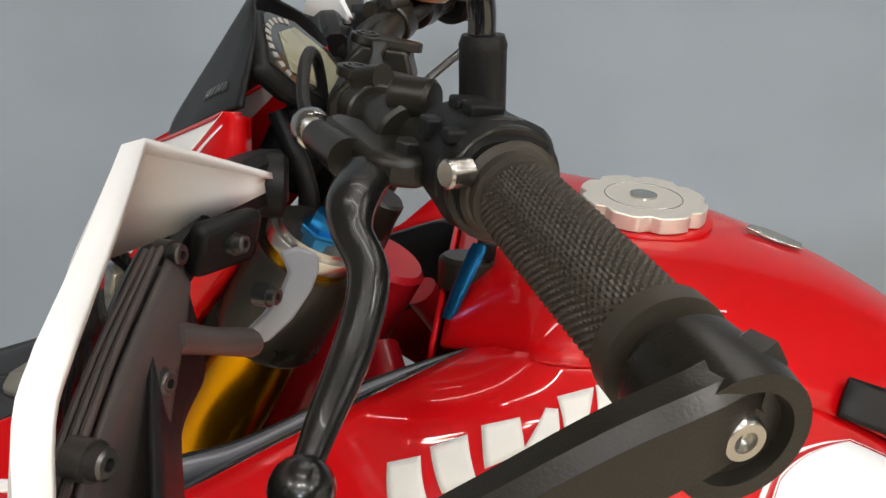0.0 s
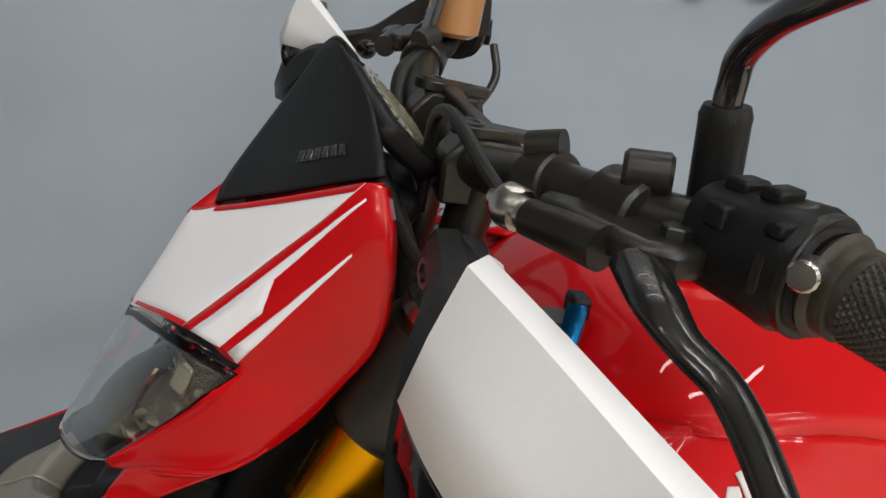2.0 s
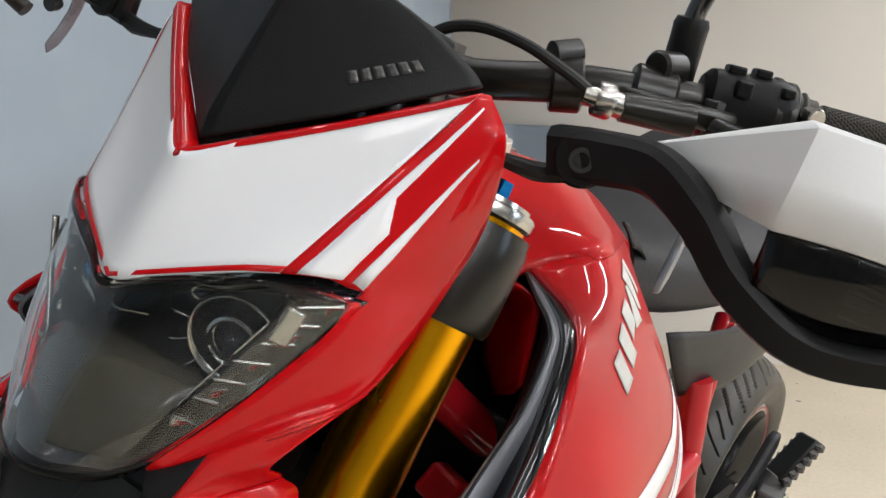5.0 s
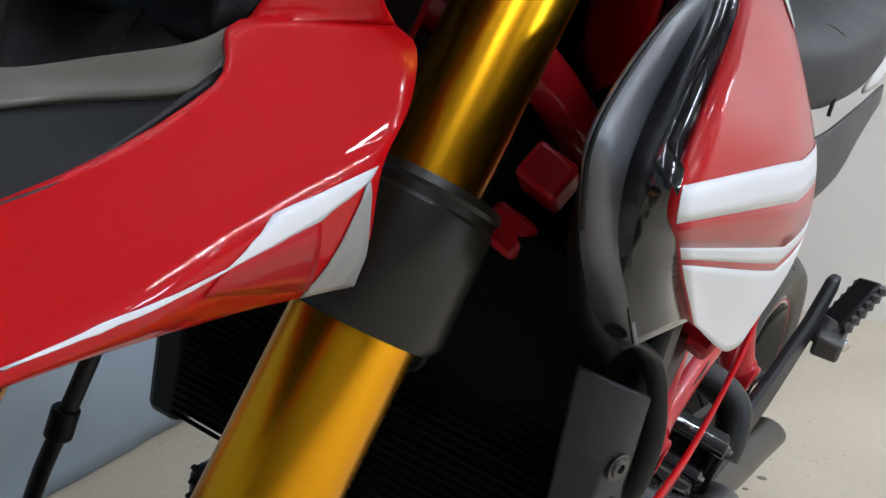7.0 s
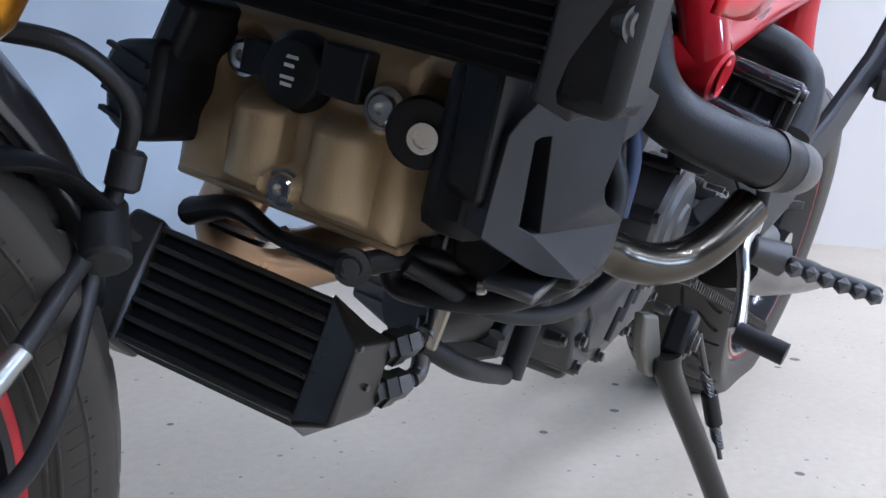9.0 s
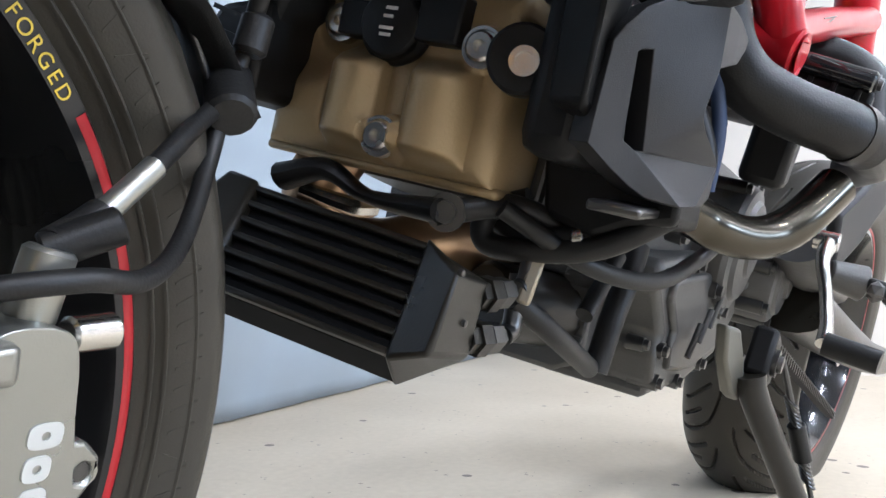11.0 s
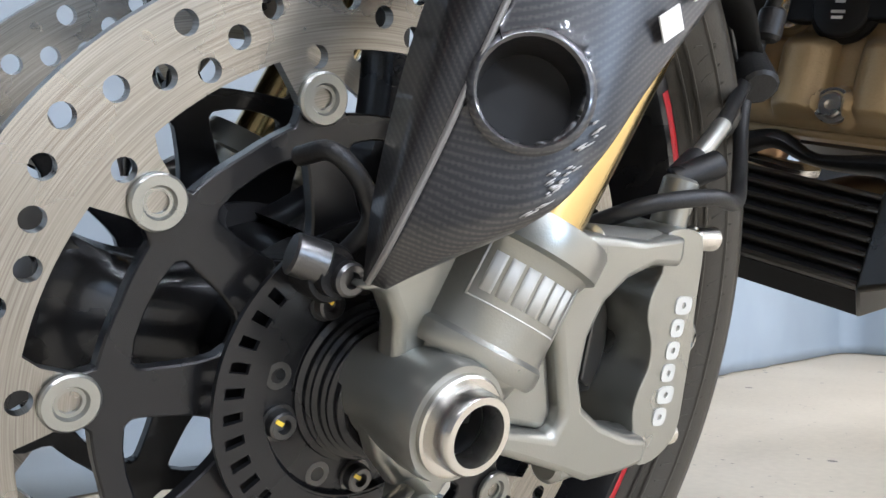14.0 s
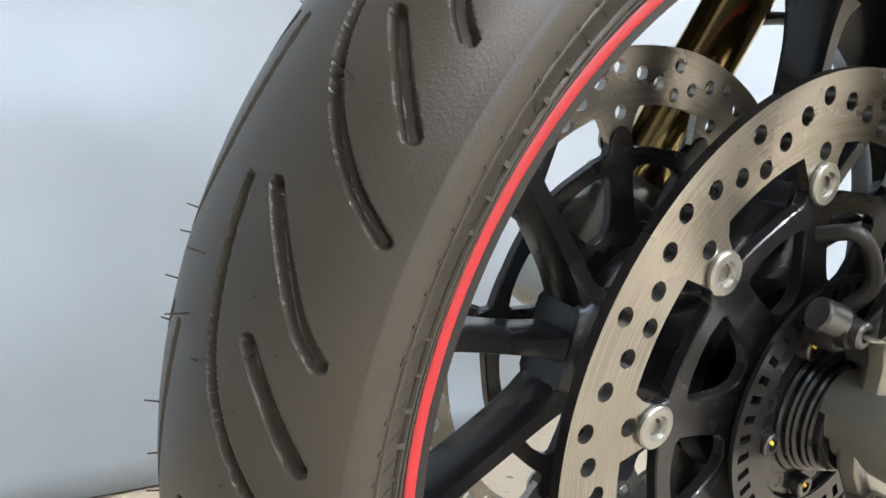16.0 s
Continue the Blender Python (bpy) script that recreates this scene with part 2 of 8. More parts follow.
def ring(bm, centre, u, v, ru, rv, seg, power=1.0):
    out = []
    for k in range(seg):
        a = 2 * math.pi * k / seg
        c, s = math.cos(a), math.sin(a)
        if power != 1.0:
            c, s = math.copysign(abs(c) ** power, c), math.copysign(abs(s) ** power, s)
        out.append(bm.verts.new(centre + u * (ru * c) + v * (rv * s)))
    return out


def bridge(bm, a, b):
    n = len(a)
    for k in range(n):
        bm.faces.new((a[k], a[(k + 1) % n], b[(k + 1) % n], b[k]))


def tube(bm, pts, r, seg=12, n=6, flat=1.0):
    """A round bar or hose along pts; r is one radius or one for each given point."""
    if isinstance(r, (int, float)):
        r = [r] * len(pts)
    fine = spline(pts, n)
    m = max(len(fine) - 1, 1)
    fr = frames(fine)
    rings = []
    for i, p in enumerate(fine):
        f = i / m * (len(r) - 1)
        k = min(int(f), len(r) - 2)
        rad = r[k] + (r[k + 1] - r[k]) * (f - k)
        rings.append(ring(bm, p, fr[i][0], fr[i][1], rad, rad * flat, seg))
    for a, b in zip(rings, rings[1:]):
        bridge(bm, a, b)
    bm.faces.new(rings[0][::-1])
    bm.faces.new(rings[-1])
    return bm


def lathe(bm, base, axis, prof, seg=32, start=0.0, sweep=360.0, cap=True):
    """Turns a profile of (distance along the axis, radius) about the axis from base."""
    axis = Vector(axis).normalized()
    base = Vector(base)
    ref = Vector((0, 0, 1)) if abs(axis.z) < 0.9 else Vector((1, 0, 0))
    u = axis.cross(ref).normalized()
    w = axis.cross(u)
    rings = []
    full = abs(sweep - 360.0) < 1e-6
    cnt = seg if full else seg + 1
    for h, r in prof:
        row = []
        for k in range(cnt):
            a = radians(start + sweep * k / seg)
            row.append(bm.verts.new(base + axis * h + u * (r * math.cos(a)) + w * (r * math.sin(a))))
        rings.append(row)
    for a, b in zip(rings, rings[1:]):
        for k in range(seg if full else cnt - 1):
            j = (k + 1) % cnt
            bm.faces.new((a[k], a[j], b[j], b[k]))
    if cap and full:
        if prof[0][1] > 1e-5:
            bm.faces.new(rings[0][::-1])
        if prof[-1][1] > 1e-5:
            bm.faces.new(rings[-1])
    return bm


def cyl(bm, a, b, r, r2=None, seg=24, edge=0.0):
    a, b = Vector(a), Vector(b)
    d = (b - a).length
    r2 = r if r2 is None else r2
    prof = [(0, r), (d, r2)]
    if edge:
        prof = [(0, r - edge), (edge, r), (d - edge, r2), (d, r2 - edge)]
    return lathe(bm, a, b - a, prof, seg)


def box(bm, size, m=None):
    """A box of the given size about the origin, moved by m."""
    m = m or Matrix()
    vs = [bm.verts.new(m @ Vector((x * size[0] / 2, y * size[1] / 2, z * size[2] / 2))) for x in (-1, 1) for y in (-1, 1) for z in (-1, 1)]
    for f in ((0, 1, 3, 2), (4, 6, 7, 5), (0, 4, 5, 1), (2, 3, 7, 6), (0, 2, 6, 4), (1, 5, 7, 3)):
        bm.faces.new([vs[i] for i in f])
    return bm


def plate(bm, outline, depth, holes=(), place=None):
    """A flat piece cut from an outline with holes; outline points are 2D, laid in the plane by place(u, v)."""
    place = place or (lambda u, v: Vector((u, 0, v)))
    edges = []
    for loop in (outline, *holes):
        vs = [bm.verts.new(place(*p)) for p in loop]
        edges += [bm.edges.new((vs[i], vs[(i + 1) % len(vs)])) for i in range(len(vs))]
    got = bmesh.ops.triangle_fill(bm, use_beauty=True, use_dissolve=False, edges=edges)
    faces = [g for g in got["geom"] if isinstance(g, bmesh.types.BMFace)]
    ex = bmesh.ops.extrude_face_region(bm, geom=faces)
    bmesh.ops.translate(bm, vec=Vector(depth), verts=[g for g in ex["geom"] if isinstance(g, bmesh.types.BMVert)])
    return bm


def grid(bm, rows):
    """A sheet through rows of points."""
    vs = [[bm.verts.new(Vector(p)) for p in row] for row in rows]
    for a, b in zip(vs, vs[1:]):
        for k in range(len(a) - 1):
            bm.faces.new((a[k], a[k + 1], b[k + 1], b[k]))
    return vs


def fine_rows(rows, nu=4, nv=4):
    """The same sheet with more points, smooth both ways."""
    across = [spline(r, nu) for r in rows]
    cols = [spline([r[k] for r in across], nv) for k in range(len(across[0]))]
    return [[c[i] for c in cols] for i in range(len(cols[0]))]


def loft(bm, rings, cap=True):
    vs = [[bm.verts.new(Vector(p)) for p in r] for r in rings]
    for a, b in zip(vs, vs[1:]):
        bridge(bm, a, b)
    if cap:
        bm.faces.new(vs[0][::-1])
        bm.faces.new(vs[-1])
    return bm


def circle(r, n, cx=0.0, cy=0.0, turn=0.0):
    return [(cx + r * math.cos(2 * math.pi * k / n + turn), cy + r * math.sin(2 * math.pi * k / n + turn)) for k in range(n)]


def part(name, bm, material, parent, label="", bevel=0.0, angle=35, thick=0.0, sub=0, segs=2):
    """Links a bmesh as one mesh object under a thing or a part."""
    bmesh.ops.recalc_face_normals(bm, faces=bm.faces)
    me = bpy.data.meshes.new(name)
    bm.to_mesh(me)
    bm.free()
    me.materials.append(material)
    me.polygons.foreach_set("use_smooth", [True] * len(me.polygons))
    me.set_sharp_from_angle(angle=radians(angle))
    ob = new(name, me)
    ob.parent = parent
    if thick:
        s = ob.modifiers.new("thickness", "SOLIDIFY")
        s.thickness, s.offset = thick, -1
    if bevel:
        b = ob.modifiers.new("edges", "BEVEL")
        b.width, b.segments, b.limit_method, b.angle_limit = bevel, segs, "ANGLE", radians(40)
    if sub:
        s = ob.modifiers.new("round", "SUBSURF")
        s.levels = s.render_levels = sub
    if label:
        ob["label"] = label
    return ob


def BM():
    return bmesh.new()


# ---- the room ----
def slab(name, size, m, material, label, category):
    bm = BM()
    box(bm, size)
    ob = part(name, bm, material, None)
    ob.matrix_world = m
    return tagged(ob, label, category, kind="structure")


slab("floor", (12, 11, 0.1), pose(2, -3.0, -0.05), CONCRETE, "worn beige concrete floor with small stains", "floor")
# ceiling, south and west walls are unseen and greyed to cut fill light
slab("ceiling", (12, 11, 0.1), pose(2, -3.0, 2.85), CEIL, "plain grey painted ceiling", "ceiling")
slab("wall_east", (0.1, 10.4, 2.8), pose(3.85, -3.0, 1.4, 0, 0, 0), WALL, "plain cream painted wall", "wall")
slab("wall_north", (12, 0.1, 2.8), pose(2, 2.2, 1.4), WALL, "plain cream painted wall behind the cloth", "wall")
slab("wall_south", (12, 0.1, 2.8), pose(2, -8.2, 1.4), WALL_GREY, "plain grey painted wall", "wall")
slab("wall_west", (0.1, 10.4, 2.8), pose(-3.6, -3.0, 1.4), WALL_GREY, "plain grey painted wall", "wall")

cloth = BM()
rows = []
for i in range(181):
    x = -3.3 + 6.35 * i / 180
    col = []
    for k in range(61):
        z = 0.004 + 2.5 * k / 60
        ripple = 0.012 * noise.noise(Vector((x * 2.2, z * 0.5, 3.0))) + 0.006 * noise.noise(Vector((x * 5.0, z * 3.0, 8.0))) + 0.0045 * noise.noise(Vector((x * 9.0 + z * 3.0, z * 12.0, 1.0)))
        fold = abs(noise.noise(Vector((x * 3.0 + 2.0, z * 4.0 - x * 1.5, 5.0))))
        ripple += 0.006 * max(0.0, 0.12 - fold) / 0.12
        col.append((x, 0.755 + 0.15 * x + ripple + 0.02 * (z / 2.5), z))
    rows.append(col)
grid(cloth, rows)
lower = []
for i in range(61):
    d = i / 60 * 1.1
    if d < 0.62:
        x, y = 3.05 + d, 1.2125 + 0.15 * d
    elif d < 0.80:
        a = (d - 0.62) / 0.18 * math.pi / 2
        x, y = 3.67 + 0.10 * math.sin(a), 1.3055 + 0.015 * math.sin(a) - 0.11 * (1 - math.cos(a))
    else:
        x, y = 3.77, 1.2105 - (d - 0.80)
    blend = max(0.0, 1 - d / 0.5)
    lower.append([(x, y + blend * (rows[-1][k][1] - 1.2125), rows[-1][k][2]) for k in range(25)])
grid(cloth, lower)
bmesh.ops.remove_doubles(cloth, verts=cloth.verts, dist=0.0005)
backdrop = tagged(part("backdrop", cloth, CLOTH, None, thick=0.003), "pale grey-blue cloth backdrop hung behind the motorcycle", "backdrop", kind="structure")
for x0, x1, z0 in ((0.97, 1.03, 1.435), (1.14, 1.22, 1.462), (1.32, 1.375, 1.482)):
    bm = BM()
    plate(bm, [(x0, z0), (x1, z0), (x1, 1.60), (x0, 1.60)], (0, 0.001, 0), (), lambda u, v: Vector((u, 0.730 + 0.15 * u + 0.02 * (v / 2.5), v)))
    part("lettering_bar", bm, PRINT, backdrop, "large pale printed bar")


# ---- the motorcycle: x runs back from the front axle, y to its right, z up; it leans on its side stand ----
LEAN = 13.2
bike = new("motorcycle")
bike.matrix_world = pose(0, 0, 0.0, LEAN, 0, 0)
tagged(bike, "red and white sports motorcycle leaning on its side stand", "motorcycle")
HUB = Vector((-0.004, 0, 0.299))


# ---- front wheel ----
def tyre_mesh(width, rim_r, out_r, crown, turns, grooves=True):
    """A road tyre: rounded crown, side walls and slanting tread grooves cut into it."""
    cr = out_r - crown
    top = 62.0
    prof = [(math.sin(radians(a)) * crown * 1.14, out_r - (1 - math.cos(radians(a))) * crown * 0.86) for a in np.linspace(-top, top, 181 if grooves else 41)]
    edge_y, edge_r = prof[-1]
    drop = edge_r - rim_r
    wall = [(edge_y + 0.0006, edge_r - 0.16 * drop), (edge_y - 0.0018, edge_r - 0.38 * drop), (edge_y - 0.0062, edge_r - 0.60 * drop), (edge_y - 0.0110, rim_r + 0.008),
            (edge_y - 0.0120, rim_r + 0.0075), (edge_y - 0.0145, rim_r + 0.0035), (edge_y - 0.0200, rim_r - 0.001)]
    prof = [(-y, r) for y, r in wall[::-1]] + prof + wall
    phi = np.array([math.degrees(math.atan2(y, r - cr)) for y, r in prof])
    yy, rr = np.array([p[0] for p in prof]), np.array([p[1] for p in prof])
    th = np.concatenate((np.arange(125.0, 215.0, 0.11), np.arange(215.0, 485.0, 0.9))) if grooves else np.arange(turns) * 360.0 / turns
    turns = len(th)
    depth = np.zeros((turns, len(prof)))
    if grooves:
        pitch = 22.5
        long_cut = ((164.3, 8.4), (169.0, 10.4), (175.1, 15.8), (179.4, 24.6), (184.1, 40.9), (187.0, 55.0))
        cut_a = ((163.9, 20.8), (167.7, 32.2), (171.4, 42.6), (173.2, 49.8))
        cut_b = ((173.6, 29.2), (177.0, 40.2), (180.3, 50.3))
        for side, shift in ((-1, 0.0), (1, pitch / 2)):
            ph = phi * side
            for cut, half in ((long_cut, 0.0021), (cut_a, 0.0025), (cut_b, 0.0025)):
                pts = np.array(spline([(a, b, 0) for a, b in cut], 5))[:, :2]
                for rep in (-1, 0, 1):
                    fold = (th - 164.0 - shift) % pitch + 164.0 + rep * pitch
                    gx, gy = np.meshgrid(fold * math.pi / 180 * out_r, ph * math.pi / 180 * crown, indexing="ij")
                    best = np.full(gx.shape, 9.0)
                    for (a0, b0), (a1, b1) in zip(pts, pts[1:]):
                        p0 = np.array((a0 * math.pi / 180 * out_r, b0 * math.pi / 180 * crown))
                        p1 = np.array((a1 * math.pi / 180 * out_r, b1 * math.pi / 180 * crown))
                        d = p1 - p0
                        t = np.clip(((gx - p0[0]) * d[0] + (gy - p0[1]) * d[1]) / d.dot(d), 0, 1)
                        best = np.minimum(best, np.hypot(gx - p0[0] - t * d[0], gy - p0[1] - t * d[1]))
                    depth = np.maximum(depth, 0.0055 * np.clip((half * 1.2 - best) / (half * 0.45), 0, 1))
    bm = BM()
    vs = []
    for i, a in enumerate(th):
        c, s = math.cos(radians(a)), math.sin(radians(a))
        row = []
        for k in range(len(prof)):
            cut = depth[i, k]
            nrm = radians(phi[k])
            r = rr[k] - cut * math.cos(nrm)
            row.append(bm.verts.new((r * c, yy[k] - cut * math.sin(nrm), r * s)))
        vs.append(row)
    for i in range(turns):
        a, b = vs[i], vs[(i + 1) % turns]
        for k in range(len(prof) - 1):
            bm.faces.new((a[k], a[k + 1], b[k + 1], b[k]))
    return bm


front_wheel = new("front_wheel")
front_wheel.parent = bike
front_wheel.location = HUB
tyre = part("tyre", tyre_mesh(0.12, 0.2255, 0.291, 0.0655, 1440), TYRE, front_wheel, "black road tyre with slanting grooves and moulding nibs", angle=50)
tyre.location = (0, -0.011, 0)
ridges = BM()
for k in range(150):
    a, slant = radians(2.4 * k), 0.020 if k % 9 else -0.015
    corners = []
    for r, side_y in ((0.2400, -0.0594), (0.2500, -0.0646)):
        for w in (-0.0005, 0.0005):
            b = a + (slant if r > 0.24 else 0.0) + w / r
            corners.append((r * math.cos(b), side_y, r * math.sin(b)))
    vs = [ridges.verts.new(p) for p in corners] + [ridges.verts.new((x, y - 0.0009, z)) for x, y, z in corners]
    for q in ((4, 5, 7, 6), (0, 1, 5, 4), (1, 3, 7, 5), (3, 2, 6, 7), (2, 0, 4, 6)):
        ridges.faces.new([vs[n] for n in q])
part("sidewall_relief", ridges, TYRE, tyre, "fine moulded ridges on the side wall")["kind"] = "stuff"
nibs = BM()
random.seed(4)
for k in range(290):
    a, p = random.uniform(0, 360), radians(random.choice((-38, -30, -22, -9, 3, 9, 22, 30, 38, 46)) + random.uniform(-2, 2))
    n = Vector((math.cos(radians(a)) * math.cos(p), math.sin(p), math.sin(radians(a)) * math.cos(p)))
    c = Vector((math.cos(radians(a)) * 0.2255, -0.011, math.sin(radians(a)) * 0.2255)) + n * 0.0648
    tip = c + n * random.uniform(0.004, 0.0085) + Vector((random.uniform(-1, 1), random.uniform(-1, 1), random.uniform(-1, 1))) * 0.0015
    cyl(nibs, c, tip, 0.00045, 0.0003, 5)
part("moulding_nibs", nibs, TYRE, front_wheel)["kind"] = "stuff"
# raised band and marks on the side wall
for r, y in ((0.2318, -0.0652), (0.2362, -0.0690), (0.2478, -0.0747)):
    bm = BM()
    lathe(bm, (0, y, 0), (0, 1, 0), [(-0.0002, r - 0.0011), (-0.0011, r - 0.0003), (-0.0011, r + 0.0003), (-0.0002, r + 0.0011)], 240, cap=False)
    part("sidewall_band", bm, TYRE, front_wheel)
marks = BM()
random.seed(9)
for k in range(46):
    a = radians(118 + k * 2.9)
    if k % 9 in (7, 8):
        continue
    r = 0.2405 + random.uniform(-0.001, 0.001)
    m = Matrix.Translation((r * math.cos(a), -0.0702, r * math.sin(a))) @ Matrix.Rotation(-a, 4, "Y")
    box(marks, (0.0065, 0.0009, random.uniform(0.0008, 0.0022)), m)
part("moulded_letters", marks, TYRE, front_wheel, "raised moulded marks on the tyre side wall")["kind"] = "stuff"

rim = BM()
prof = [(-0.0575, 0.2290), (-0.0600, 0.2265), (-0.0600, 0.2175), (-0.0560, 0.2150), (-0.046, 0.2120), (-0.026, 0.200), (0.018, 0.200), (0.030, 0.212),
        (0.0405, 0.215), (0.044, 0.2175), (0.044, 0.2265), (0.0415, 0.2290), (0.031, 0.2200), (0.018, 0.206), (-0.026, 0.206), (-0.046, 0.2200), (-0.0575, 0.2290)]
lathe(rim, (0, 0, 0), (0, 1, 0), prof, 128, cap=False)
rim_ob = part("rim", rim, RIM_BLACK, front_wheel, "gloss black forged wheel rim")
LETTER_FROM, LETTER_STEP = 50.5, -1.75
TAPE_FROM, TAPE_SWEEP = -39.0, 329.0
for side in (-1, 1):
    tape = BM()
    at = -0.0604 if side < 0 else 0.0444
    lathe(tape, (0, 0, 0), (0, 1, 0), [(at - side * 0.0003, 0.2213), (at, 0.2218), (at, 0.2254), (at - side * 0.0003, 0.2259)], 160, TAPE_FROM, TAPE_SWEEP, cap=False)
    part("rim_tape", tape, RED_TAPE, rim_ob, "red rim tape")


def rim_letter(ch, ang, r):
    """One printed letter on the rim's face, its foot towards the hub."""
    font = bpy.data.curves.new("letter", "FONT")
    font.body, font.size, font.extrude, font.align_x = ch, 0.0085, 0.0001, "CENTER"
    tmp = bpy.data.objects.new("letter", font)
    me = bpy.data.meshes.new_from_object(tmp)
    bpy.data.objects.remove(tmp)
    me.materials.append(YELLOW)
    ob = new("letter", me)
    ob.parent = rim_ob
    a = radians(ang)
    up, out = Vector((math.cos(a), 0, math.sin(a))), Vector((0, -1, 0))
    across = up.cross(out)
    m = Matrix((across, up, out)).transposed().to_4x4()
    m.translation = up * r + Vector((0, -0.0603, 0))
    ob.matrix_local = m


for k, ch in enumerate("FORGED"):
    rim_letter(ch, LETTER_FROM + LETTER_STEP * k, 0.2185)


def trident_spoke(a0):
    """One wide stem from the hub that splits into three prongs to the rim."""
    bm = BM()

    def pt(r, a, y=0.0):
        return Vector((r * math.cos(radians(a)), y, r * math.sin(radians(a))))
    ring8 = ((-1, -0.7), (-0.72, -1), (0.72, -1), (1, -0.7), (1, 0.7), (0.72, 1), (-0.72, 1), (-1, 0.7))

    def bar(stations):
        fine = spline([pt(r, a) for r, a, w, h in stations], 4)
        wide = spline([(w, h, 0) for r, a, w, h in stations], 4)
        rings = []
        for i, c in enumerate(fine):
            along = (fine[min(i + 1, len(fine) - 1)] - fine[max(i - 1, 0)]).normalized()
            side = Vector((-along.z, 0, along.x))
            rings.append([c + side * (wide[i][0] * s1) + Vector((0, wide[i][1] * s2, 0)) for s1, s2 in ring8])
        loft(bm, rings)
    bar([(0.036, a0, 0.034, 0.030), (0.052, a0, 0.028, 0.027), (0.070, a0, 0.0245, 0.023), (0.088, a0, 0.027, 0.020), (0.102, a0, 0.031, 0.0165), (0.112, a0, 0.024, 0.0145)])
    for da, bow in ((-25.5, -1), (0, 0), (25.5, 1)):
        bar([(0.094, a0 + 9.5 * bow, 0.0105, 0.0150), (0.108, a0 + 13.0 * bow, 0.0085, 0.0140), (0.122, a0 + 16.8 * bow, 0.0062, 0.0132), (0.145, a0 + 21.0 * bow, 0.0054, 0.0132), (0.172, a0 + 24.0 * bow, 0.0054, 0.0135),
             (0.190, a0 + da, 0.0066, 0.0155), (0.199, a0 + da * 1.005, 0.0105, 0.0180), (0.205, a0 + da * 1.005, 0.0170, 0.0200)])
    return bm


for k in range(3):
    part("spoke", trident_spoke(174.8 + k * 120), RIM_BLACK, front_wheel, "black forged spoke with three prongs", angle=50)
hub = BM()
lathe(hub, (0, -0.045, 0), (0, 1, 0), [(0, 0.03), (0, 0.050), (0.012, 0.052), (0.02, 0.044), (0.07, 0.044), (0.078, 0.052), (0.09, 0.05), (0.09, 0.03)], 48)
part("wheel_hub", hub, RIM_BLACK, front_wheel)

